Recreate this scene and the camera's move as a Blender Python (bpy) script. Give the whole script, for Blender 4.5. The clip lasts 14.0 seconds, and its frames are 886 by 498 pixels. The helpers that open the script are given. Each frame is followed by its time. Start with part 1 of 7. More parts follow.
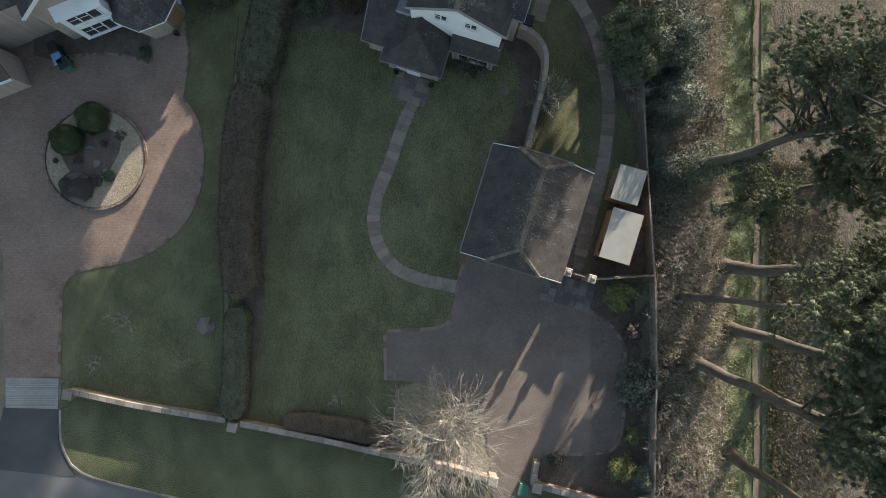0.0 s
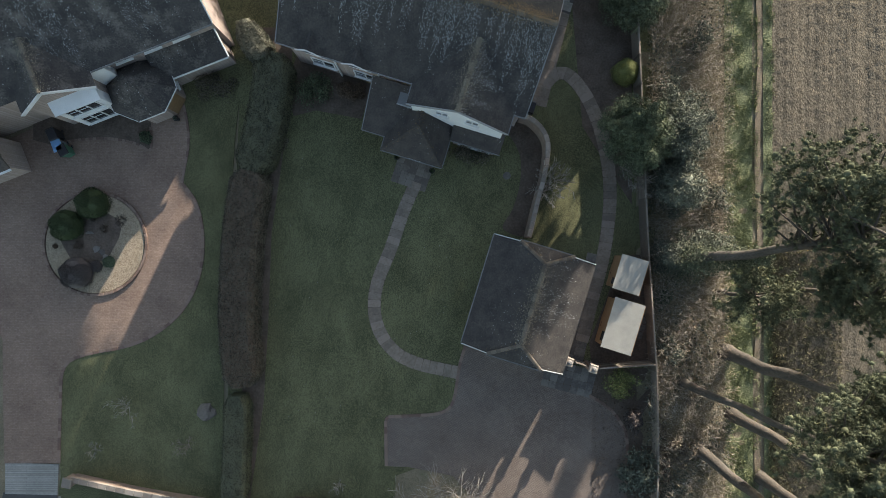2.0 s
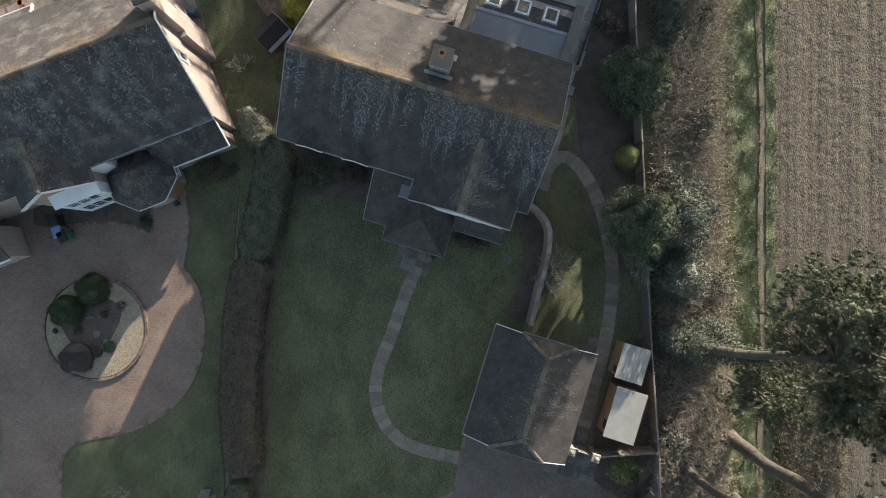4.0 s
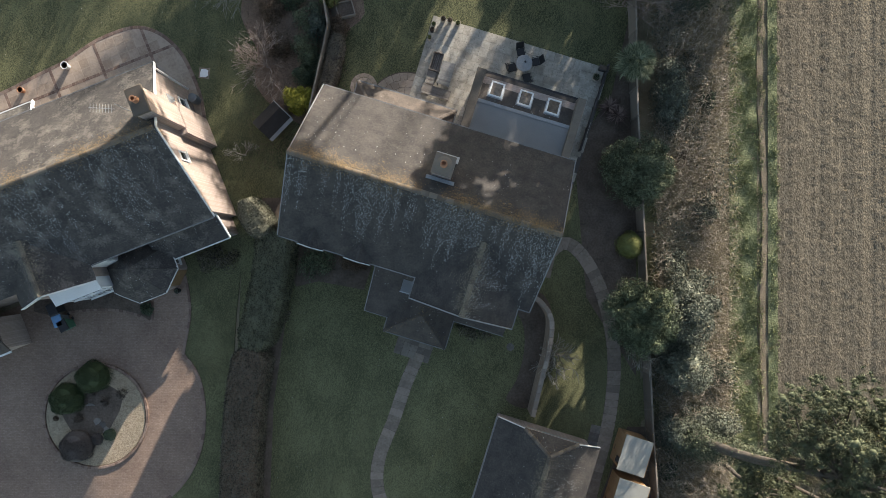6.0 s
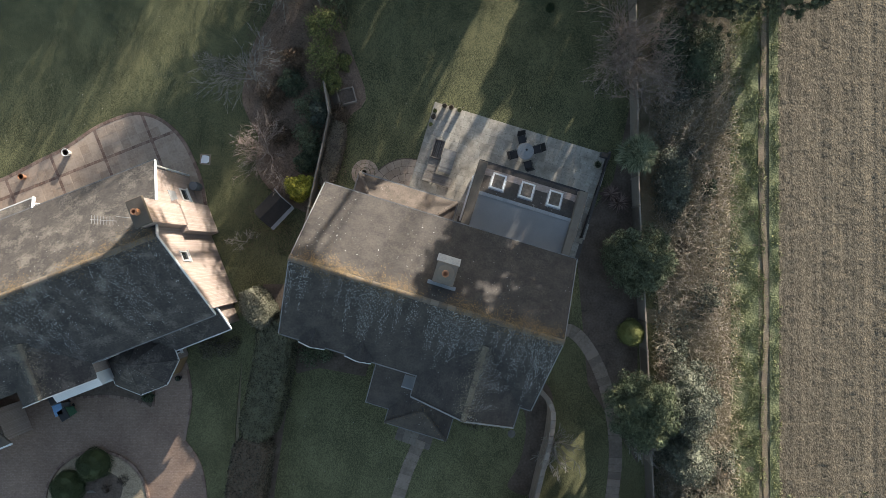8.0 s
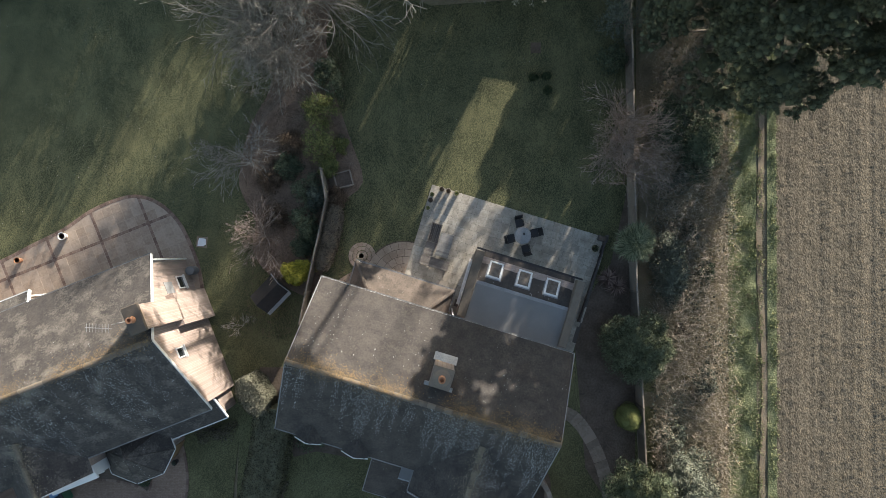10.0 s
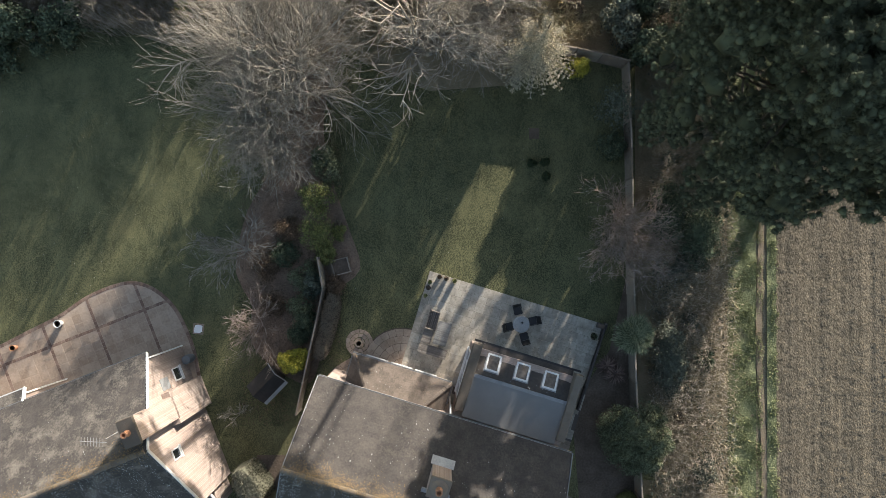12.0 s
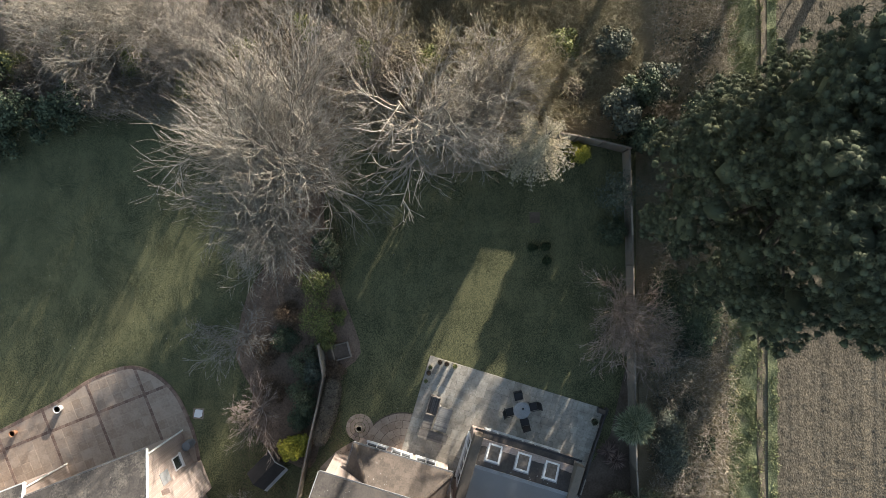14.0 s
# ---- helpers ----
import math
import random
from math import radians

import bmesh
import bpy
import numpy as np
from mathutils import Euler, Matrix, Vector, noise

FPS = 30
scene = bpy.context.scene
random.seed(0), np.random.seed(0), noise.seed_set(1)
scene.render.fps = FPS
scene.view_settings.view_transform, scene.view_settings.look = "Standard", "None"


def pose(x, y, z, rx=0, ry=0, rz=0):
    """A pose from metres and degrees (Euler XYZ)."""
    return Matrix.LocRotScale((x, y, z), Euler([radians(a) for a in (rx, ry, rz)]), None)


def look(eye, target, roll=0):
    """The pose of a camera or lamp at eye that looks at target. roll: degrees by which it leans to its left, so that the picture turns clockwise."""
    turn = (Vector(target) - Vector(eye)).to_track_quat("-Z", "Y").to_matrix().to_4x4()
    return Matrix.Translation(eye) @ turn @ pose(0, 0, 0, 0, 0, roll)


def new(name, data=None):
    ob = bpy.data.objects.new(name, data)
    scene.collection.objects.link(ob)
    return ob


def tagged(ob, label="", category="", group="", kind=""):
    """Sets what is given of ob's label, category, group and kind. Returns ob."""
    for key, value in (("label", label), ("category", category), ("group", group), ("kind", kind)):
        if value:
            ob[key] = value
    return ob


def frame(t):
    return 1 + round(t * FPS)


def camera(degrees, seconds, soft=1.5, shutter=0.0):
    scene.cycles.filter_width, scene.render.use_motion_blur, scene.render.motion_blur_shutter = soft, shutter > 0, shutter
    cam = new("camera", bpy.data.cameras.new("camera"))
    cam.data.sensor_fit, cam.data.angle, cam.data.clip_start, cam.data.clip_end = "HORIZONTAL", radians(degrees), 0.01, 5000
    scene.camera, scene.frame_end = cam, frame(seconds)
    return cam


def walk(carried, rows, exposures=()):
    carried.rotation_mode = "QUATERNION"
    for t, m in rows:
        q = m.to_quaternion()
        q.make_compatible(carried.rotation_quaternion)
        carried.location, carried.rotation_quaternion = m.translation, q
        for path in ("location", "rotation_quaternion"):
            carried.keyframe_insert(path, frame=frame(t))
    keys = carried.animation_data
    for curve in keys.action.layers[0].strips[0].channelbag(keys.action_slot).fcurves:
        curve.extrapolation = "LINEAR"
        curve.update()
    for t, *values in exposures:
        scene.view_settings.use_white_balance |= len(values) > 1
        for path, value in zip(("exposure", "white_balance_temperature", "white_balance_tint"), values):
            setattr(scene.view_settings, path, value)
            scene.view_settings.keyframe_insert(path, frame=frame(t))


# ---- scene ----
cam = camera(71.6, 14.0, soft=0.6)
# seconds, place in metres, tilt, lean and turn in degrees: a level flight that looks straight down
PATH = [
    (0.0, 0.003, 0.004, 39.842, 0.298, 0.045, -0.009),
    (0.5, -0.019, 1.378, 39.776, 0.282, 0.055, -0.000),
    (1.0, -0.046, 2.798, 39.786, 0.283, 0.055, -0.003),
    (1.5, -0.062, 4.107, 39.755, 0.284, 0.051, 0.000),
    (2.0, -0.060, 5.549, 39.740, 0.285, 0.046, 0.001),
    (2.5, -0.056, 6.872, 39.712, 0.283, 0.047, 0.008),
    (3.0, -0.071, 8.277, 39.694, 0.283, 0.051, 0.003),
    (5.5, -0.251, 15.148, 39.536, 0.280, 0.051, -0.005),
    (6.0, -0.250, 16.600, 39.538, 0.283, 0.054, -0.007),
    (6.5, -0.267, 17.922, 39.544, 0.289, 0.046, 0.002),
    (7.0, -0.285, 19.360, 39.555, 0.296, 0.050, 0.012),
    (7.5, -0.312, 20.704, 39.550, 0.297, 0.044, 0.003),
    (8.0, -0.339, 22.157, 39.535, 0.299, 0.042, 0.012),
    (10.5, -0.108, 28.875, 39.430, 0.287, 0.047, -0.009),
    (11.0, -0.078, 30.306, 39.385, 0.286, 0.049, 0.003),
    (11.5, -0.051, 31.648, 39.331, 0.286, 0.052, -0.000),
    (12.0, -0.013, 33.049, 39.264, 0.288, 0.056, 0.008),
    (12.5, -0.018, 34.371, 39.297, 0.287, 0.053, 0.004),
    (13.0, -0.019, 35.773, 39.313, 0.286, 0.050, -0.007),
    (13.5, -0.037, 37.047, 39.272, 0.286, 0.049, -0.010),
    (14.0, -0.048, 38.433, 39.229, 0.288, 0.049, -0.005),
]
walk(cam, [(t, pose(x, y, z, tilt, lean, turn)) for t, x, y, z, tilt, lean, turn in PATH], [(0.0, 1.45, 6950, 10), (14.0, 1.45, 6950, 10)])

# ---- daylight: a low winter sun and a clear sky ----
SUN_FROM = Vector((0.475, 0.88, 0.0)).normalized()
SUN_HEIGHT = radians(12)
SUN_DIR = Vector((SUN_FROM.x * math.cos(SUN_HEIGHT), SUN_FROM.y * math.cos(SUN_HEIGHT), math.sin(SUN_HEIGHT)))
world = bpy.data.worlds.new("world")
scene.world = world
world.use_nodes = True
wn = world.node_tree
sky = wn.nodes.new("ShaderNodeTexSky")
sky.sky_type, sky.sun_disc = "NISHITA", False
sky.sun_elevation, sky.sun_rotation = SUN_HEIGHT, math.atan2(SUN_FROM.x, SUN_FROM.y)
wn.links.new(sky.outputs[0], wn.nodes["Background"].inputs[0])
wn.nodes["Background"].inputs[1].default_value = 0.12
sun = new("sun", bpy.data.lights.new("sun", "SUN"))
sun.data.energy, sun.data.angle, sun.data.color = 5.0, radians(0.53), (1.0, 0.94, 0.86)
sun.matrix_world = look((0, 0, 80), Vector((0, 0, 80)) - SUN_DIR)

rnd = random.Random(7)
nrng = np.random.default_rng(11)


# ---- mesh helpers ----
class MB:
    """Collects vertices and faces of one mesh."""

    def __init__(self):
        self.v, self.f = [], []

    def add(self, v, f):
        n = len(self.v)
        self.v += [tuple(p) for p in v]
        self.f += [tuple(i + n for i in q) for q in f]
        return self

    def box(self, x0, y0, z0, x1, y1, z1, m=None):
        v = [Vector(p) for p in ((x0, y0, z0), (x1, y0, z0), (x1, y1, z0), (x0, y1, z0), (x0, y0, z1), (x1, y0, z1), (x1, y1, z1), (x0, y1, z1))]
        if m is not None:
            v = [m @ p for p in v]
        return self.add(v, [(3, 2, 1, 0), (4, 5, 6, 7), (0, 1, 5, 4), (1, 2, 6, 5), (2, 3, 7, 6), (3, 0, 4, 7)])

    def slab(self, x0, y0, z0, x1, y1, z1, e=0.012, m=None):
        """A box with its upper edges eased."""
        v = [(x0, y0, z0), (x1, y0, z0), (x1, y1, z0), (x0, y1, z0), (x0, y0, z1 - e), (x1, y0, z1 - e), (x1, y1, z1 - e), (x0, y1, z1 - e),
             (x0 + e, y0 + e, z1), (x1 - e, y0 + e, z1), (x1 - e, y1 - e, z1), (x0 + e, y1 - e, z1)]
        v = [m @ Vector(p) for p in v] if m is not None else v
        f = [(3, 2, 1, 0), (8, 9, 10, 11)]
        for a in range(4):
            b = (a + 1) % 4
            f += [(a, b, b + 4, a + 4), (a + 4, b + 4, b + 8, a + 8)]
        return self.add(v, f)

    def prism(self, poly, z0, z1):
        n = len(poly)
        area = sum(poly[i][0] * poly[(i + 1) % n][1] - poly[(i + 1) % n][0] * poly[i][1] for i in range(n))
        poly = poly if area > 0 else poly[::-1]
        v = [(x, y, z0) for x, y in poly] + [(x, y, z1) for x, y in poly]
        return self.add(v, [tuple(range(n - 1, -1, -1)), tuple(range(n, 2 * n))] + [(i, (i + 1) % n, n + (i + 1) % n, n + i) for i in range(n)])

    def sheet(self, pts, thick):
        """A flat plate of any slope from its upper outline, given anticlockwise from outside."""
        p = [Vector(q) for q in pts]
        nrm = sum(((p[i] - p[0]).cross(p[i + 1] - p[0]) for i in range(1, len(p) - 1)), Vector()).normalized()
        n = len(p)
        return self.add(p + [q - nrm * thick for q in p], [tuple(range(n)), tuple(range(2 * n - 1, n - 1, -1))] + [(i, i + n, (i + 1) % n + n, (i + 1) % n) for i in range(n)])

    def cone(self, x, y, z0, z1, r0, r1, n=14, cap=True):
        v = [(x + r * math.cos(6.2832 * i / n), y + r * math.sin(6.2832 * i / n), z) for r, z in ((r0, z0), (r1, z1)) for i in range(n)]
        f = [(i, (i + 1) % n, n + (i + 1) % n, n + i) for i in range(n)]
        return self.add(v, f + ([tuple(range(n - 1, -1, -1)), tuple(range(n, 2 * n))] if cap else []))

    def lathe(self, x, y, prof, n=16):
        """Turned body from (radius, height) pairs."""
        v = [(x + r * math.cos(6.2832 * i / n), y + r * math.sin(6.2832 * i / n), z) for r, z in prof for i in range(n)]
        f = [(k * n + i, k * n + (i + 1) % n, (k + 1) * n + (i + 1) % n, (k + 1) * n + i) for k in range(len(prof) - 1) for i in range(n)]
        return self.add(v, f + [tuple(range(n - 1, -1, -1)), tuple(range(len(v) - n, len(v)))])

    def rod(self, a, b, r0, r1=None, n=6):
        a, b = Vector(a), Vector(b)
        r1 = r0 if r1 is None else r1
        d = (b - a).normalized()
        s = d.orthogonal().normalized()
        t = d.cross(s)
        v = [c + (s * math.cos(6.2832 * i / n) + t * math.sin(6.2832 * i / n)) * r for c, r in ((a, r0), (b, r1)) for i in range(n)]
        return self.add(v, [(i, (i + 1) % n, n + (i + 1) % n, n + i) for i in range(n)] + [tuple(range(n - 1, -1, -1)), tuple(range(n, 2 * n))])

    def mesh(self, name):
        me = bpy.data.meshes.new(name)
        me.from_pydata(self.v, [], self.f)
        me.update()
        return me


def quick_mesh(name, verts, faces, flat=False):
    """A mesh from numpy arrays: (n, 3) places and (m, k) faces."""
    me = bpy.data.meshes.new(name)
    m, k = faces.shape
    me.vertices.add(len(verts))
    me.vertices.foreach_set("co", np.ascontiguousarray(verts, dtype=np.float32).ravel())
    me.loops.add(m * k)
    me.loops.foreach_set("vertex_index", np.ascontiguousarray(faces, dtype=np.int32).ravel())
    me.polygons.add(m)
    me.polygons.foreach_set("loop_start", np.arange(m, dtype=np.int32) * k)
    me.update(calc_edges=True)
    if flat:
        me.shade_flat()
    return me


def part(name, b, material, parent=None, label="", kind=""):
    me = b.mesh(name) if isinstance(b, MB) else b
    if not me.materials:
        me.materials.append(material)
    ob = new(name, me)
    ob.parent = parent
    return tagged(ob, label, kind=kind)


def thing(name, label, category, m=None, group="", kind=""):
    ob = tagged(new(name), label, category, group, kind)
    ob.empty_display_size = 0.3
    ob.matrix_world = m if m is not None else Matrix()
    return ob


def structure(name, b, material, label, category):
    return tagged(part(name, b, material), label, category, kind="structure")


def smooth(pts, n=6, closed=True):
    """A rounded line through the given points."""
    out, k = [], len(pts)
    for i in range(k if closed else k - 1):
        p = [Vector(pts[(i + j) % k] if closed else pts[min(max(i + j, 0), k - 1)]) for j in (-1, 0, 1, 2)]
        for s in range(n):
            t = s / n
            q = 0.5 * (2 * p[1] + (p[2] - p[0]) * t + (2 * p[0] - 5 * p[1] + 4 * p[2] - p[3]) * t * t + (3 * p[1] - p[0] - 3 * p[2] + p[3]) * t ** 3)
            out.append(tuple(q))
    return out if closed else out + [tuple(pts[-1])]


def even(line, step):
    """Points along a line, evenly spaced."""
    p = np.array(line, float)
    d = np.concatenate([[0], np.cumsum(np.hypot(*(p[1:] - p[:-1]).T))])
    n = max(1, round(d[-1] / step))
    s = np.linspace(0, d[-1], n + 1)
    return list(zip(np.interp(s, d, p[:, 0]), np.interp(s, d, p[:, 1])))


def offset(line, w):
    """The line moved sideways to its left by w."""
    p = np.array(line, float)
    t = np.gradient(p, axis=0)
    t /= np.linalg.norm(t, axis=1)[:, None] + 1e-9
    return [tuple(q) for q in p + w * np.stack([-t[:, 1], t[:, 0]], 1)]


def inside(pts, poly):
    """Which of the points (n, 2) lie in the outline."""
    p, q = np.asarray(pts, float), np.asarray(poly, float)
    res = np.zeros(len(p), bool)
    j = len(q) - 1
    for i in range(len(q)):
        hit = ((q[i, 1] > p[:, 1]) != (q[j, 1] > p[:, 1])) & (p[:, 0] < (q[j, 0] - q[i, 0]) * (p[:, 1] - q[i, 1]) / (q[j, 1] - q[i, 1] + 1e-12) + q[i, 0])
        res ^= hit
        j = i
    return res


# ---- materials ----
def surface(name, a, b, scale=3.0, rough=0.85, bump=0.3, fine=40.0, spread=0.5, third=None, metal=0.0, island=0.0, obj_var=0.0, bump_d=0.02, third_at=(0.58, 0.7), third_scale=0.6, stretch=(1, 1, 1), crisp=0.15):
    """A rough natural surface: two colours mixed by coarse and fine noise in world size, a third in patches, and fine relief."""
    m = bpy.data.materials.new(name)
    m.use_nodes = True
    nt = m.node_tree
    bs = nt.nodes["Principled BSDF"]
    geo = nt.nodes.new("ShaderNodeNewGeometry")
    mapn = nt.nodes.new("ShaderNodeMapping")
    mapn.inputs["Scale"].default_value = stretch
    mapn.inputs["Location"].default_value = (0.31, 0.17, 13.37)
    nt.links.new(geo.outputs["Position"], mapn.inputs["Vector"])

    def noi(s, det=4.0):
        n = nt.nodes.new("ShaderNodeTexNoise")
        n.inputs["Scale"].default_value, n.inputs["Detail"].default_value = s, det
        nt.links.new(mapn.outputs[0], n.inputs["Vector"])
        return n.outputs["Fac"]

    def math_(op, x, y):
        n = nt.nodes.new("ShaderNodeMath")
        n.operation = op
        for i, q in enumerate((x, y)):
            if isinstance(q, (int, float)):
                n.inputs[i].default_value = q
            else:
                nt.links.new(q, n.inputs[i])
        return n.outputs[0]

    def ramp(x, lo, hi):
        n = nt.nodes.new("ShaderNodeMapRange")
        n.inputs[1].default_value, n.inputs[2].default_value = lo, hi
        nt.links.new(x, n.inputs[0])
        return n.outputs[0]

    def mix(f, x, y):
        n = nt.nodes.new("ShaderNodeMix")
        n.data_type = "RGBA"
        nt.links.new(f, n.inputs[0])
        for i, q in ((6, x), (7, y)):
            if isinstance(q, tuple):
                n.inputs[i].default_value = (*q, 1)
            else:
                nt.links.new(q, n.inputs[i])
        return n.outputs[2]

    coarse, grain = noi(scale), noi(fine, 5.0)
    f = math_("ADD", math_("MULTIPLY", coarse, spread), math_("MULTIPLY", grain, 1 - spread))
    if island:
        f = math_("ADD", f, math_("MULTIPLY", math_("SUBTRACT", geo.outputs["Random Per Island"], 0.5), island))
    if obj_var:
        oi = nt.nodes.new("ShaderNodeObjectInfo")
        f = math_("ADD", f, math_("MULTIPLY", math_("SUBTRACT", oi.outputs["Random"], 0.5), obj_var))
    col = mix(ramp(f, 0.5 - crisp, 0.5 + crisp), a, b)
    if third:
        col = mix(ramp(math_("ADD", math_("MULTIPLY", noi(third_scale), 0.7), math_("MULTIPLY", grain, 0.3)), *third_at), col, third)
    nt.links.new(col, bs.inputs["Base Color"])
    bs.inputs["Roughness"].default_value, bs.inputs["Metallic"].default_value = rough, metal
    bs.inputs["Specular IOR Level"].default_value = 0.3
    if bump:
        bn = nt.nodes.new("ShaderNodeBump")
        bn.inputs["Strength"].default_value, bn.inputs["Distance"].default_value = bump, bump_d
        nt.links.new(grain, bn.inputs["Height"])
        nt.links.new(bn.outputs[0], bs.inputs["Normal"])
    return m


def paving(name, a, b, joint, w, h, turn=0.0, gap=0.012, rough=0.85, stain=None):
    """Small blocks with sunk joints, each of a slightly different tone."""
    m = surface(name, a, b, 0.5, rough, 0.2, 9.0)
    nt = m.node_tree
    bs = nt.nodes["Principled BSDF"]
    col = bs.inputs["Base Color"].links[0].from_socket
    geo = [n for n in nt.nodes if n.type == "NEW_GEOMETRY"][0]
    mp = nt.nodes.new("ShaderNodeMapping")
    mp.inputs["Rotation"].default_value = (0, 0, radians(turn))
    nt.links.new(geo.outputs["Position"], mp.inputs["Vector"])
    br = nt.nodes.new("ShaderNodeTexBrick")
    br.inputs["Scale"].default_value, br.inputs["Brick Width"].default_value, br.inputs["Row Height"].default_value = 1.0, w, h
    br.inputs["Mortar Size"].default_value, br.inputs["Bias"].default_value = gap, -0.1
    br.inputs["Color1"].default_value, br.inputs["Color2"].default_value = (1, 1, 1, 1), (0.8, 0.78, 0.76, 1)
    br.inputs["Mortar"].default_value = (*joint, 1)
    nt.links.new(mp.outputs[0], br.inputs["Vector"])
    mx = nt.nodes.new("ShaderNodeMix")
    mx.data_type, mx.blend_type = "RGBA", "MULTIPLY"
    mx.inputs[0].default_value = 1.0
    nt.links.new(col, mx.inputs[6])
    nt.links.new(br.outputs["Color"], mx.inputs[7])
    out = mx.outputs[2]
    nt.links.new(out, bs.inputs["Base Color"])
    b2 = nt.nodes.new("ShaderNodeBump")
    b2.inputs["Strength"].default_value, b2.inputs["Distance"].default_value, b2.invert = 0.6, 0.008, True
    nt.links.new(br.outputs["Fac"], b2.inputs["Height"])
    nt.links.new(bs.inputs["Normal"].links[0].from_socket, b2.inputs["Normal"])
    nt.links.new(b2.outputs[0], bs.inputs["Normal"])
    return m


def glass(name, tint=(0.5, 0.55, 0.6)):
    m = bpy.data.materials.new(name)
    m.use_nodes = True
    bs = m.node_tree.nodes["Principled BSDF"]
    bs.inputs["Base Color"].default_value = (0.03, 0.035, 0.04, 1)
    bs.inputs["Roughness"].default_value = 0.03
    bs.inputs["Specular IOR Level"].default_value = 1.0
    bs.inputs["IOR"].default_value = 1.6
    return m


def leafmat(name, a, b, rough=0.5):
    return surface(name, a, b, 1.2, rough, 0.0, 12, 0.5, island=1.0)


M_SOIL = surface("soil", (0.076, 0.058, 0.046), (0.15, 0.116, 0.092), 1.2, 0.95, 0.8, 8, bump_d=0.05)
M_GROUND = surface("rough_ground", (0.14, 0.12, 0.078), (0.26, 0.22, 0.155), 0.7, 0.95, 0.9, 12, third=(0.1, 0.115, 0.05), bump_d=0.08)
M_LAWN = surface("lawn", (0.054, 0.056, 0.027), (0.168, 0.166, 0.086), 0.5, 0.95, 0.3, 20, 0.24, crisp=0.085, stretch=(1.2, 0.8, 1), third=(0.12, 0.115, 0.06), third_at=(0.55, 0.85), third_scale=0.35, bump_d=0.035)
M_LAWN2 = surface("lawn_back", (0.036, 0.041, 0.02), (0.152, 0.153, 0.078), 0.6, 0.95, 0.35, 20, 0.24, crisp=0.085, stretch=(1.2, 0.8, 1), third=(0.12, 0.11, 0.055), third_at=(0.54, 0.85), third_scale=0.3, bump_d=0.05)
M_FIELD = surface("ploughed_field", (0.068, 0.057, 0.041), (0.16, 0.135, 0.1), 0.5, 0.95, 1.0, 9, 0.15, crisp=0.12, third=(0.1, 0.088, 0.058), third_at=(0.6, 0.9), third_scale=0.4, bump_d=0.045, stretch=(1.15, 0.8, 1))
M_TRACK = surface("trodden_earth", (0.14, 0.112, 0.08), (0.235, 0.19, 0.14), 1.2, 0.95, 0.6, 12, bump_d=0.04)
M_DRIVE = paving("drive_blocks", (0.15, 0.12, 0.102), (0.24, 0.197, 0.17), (0.6, 0.58, 0.55), 0.2, 0.1, 28)
M_NBDRIVE = paving("neighbour_drive_blocks", (0.2, 0.14, 0.11), (0.3, 0.22, 0.175), (0.82, 0.79, 0.76), 0.2, 0.1, 0)
M_EDGING = surface("edging_brick", (0.15, 0.1, 0.08), (0.23, 0.165, 0.135), 3, 0.85, 0.3, 50, obj_var=0.5)
M_TARMAC = surface("asphalt", (0.06, 0.059, 0.058), (0.095, 0.093, 0.091), 0.8, 0.9, 0.4, 80)
M_ROAD = surface("worn_asphalt", (0.12, 0.116, 0.111), (0.175, 0.168, 0.16), 0.5, 0.85, 0.3, 70)
M_SETTS = paving("concrete_setts", (0.25, 0.25, 0.235), (0.35, 0.342, 0.32), (0.6, 0.6, 0.6), 3.6, 0.12, 0)
M_SLAB = surface("patio_slab", (0.26, 0.24, 0.205), (0.43, 0.4, 0.35), 1.4, 0.85, 0.5, 8, 0.4, obj_var=0.16, third=(0.2, 0.182, 0.15), third_at=(0.52, 0.72), third_scale=1.5)
M_NBSLAB = surface("buff_slab", (0.26, 0.2, 0.155), (0.36, 0.29, 0.235), 1.4, 0.85, 0.35, 8, 0.5, obj_var=0.22)
M_PATH = surface("path_slab", (0.165, 0.132, 0.105), (0.26, 0.212, 0.172), 1.5, 0.88, 0.35, 8, 0.5, obj_var=0.28)
M_DARKSLAB = surface("dark_mossy_slab", (0.1, 0.09, 0.082), (0.185, 0.168, 0.152), 1.5, 0.9, 0.35, 8, 0.5, obj_var=0.4)
M_PORCHSLAB = surface("worn_brown_slab", (0.125, 0.105, 0.088), (0.21, 0.18, 0.152), 1.5, 0.9, 0.6, 8, 0.5, obj_var=0.35)
M_GRAVEL = surface("pale_gravel", (0.2, 0.155, 0.105), (0.4, 0.325, 0.235), 3, 0.95, 1.0, 14, 0.3, bump_d=0.05)
M_BRICK = paving("house_brick", (0.33, 0.268, 0.24), (0.42, 0.35, 0.318), (0.82, 0.79, 0.77), 0.225, 0.075)
M_WALLBRICK = surface("garden_wall_brick", (0.2, 0.15, 0.12), (0.3, 0.23, 0.19), 3, 0.9, 0.5, 30)
M_COPING = surface("stone_coping", (0.19, 0.163, 0.14), (0.3, 0.262, 0.225), 2.5, 0.85, 0.4, 30, obj_var=0.4)
M_RENDER = surface("white_render", (0.62, 0.63, 0.64), (0.76, 0.77, 0.78), 1.0, 0.7, 0.1, 60)
M_WHITE = surface("white_paint", (0.6, 0.6, 0.6), (0.76, 0.76, 0.75), 2.0, 0.4, 0.0, 60)
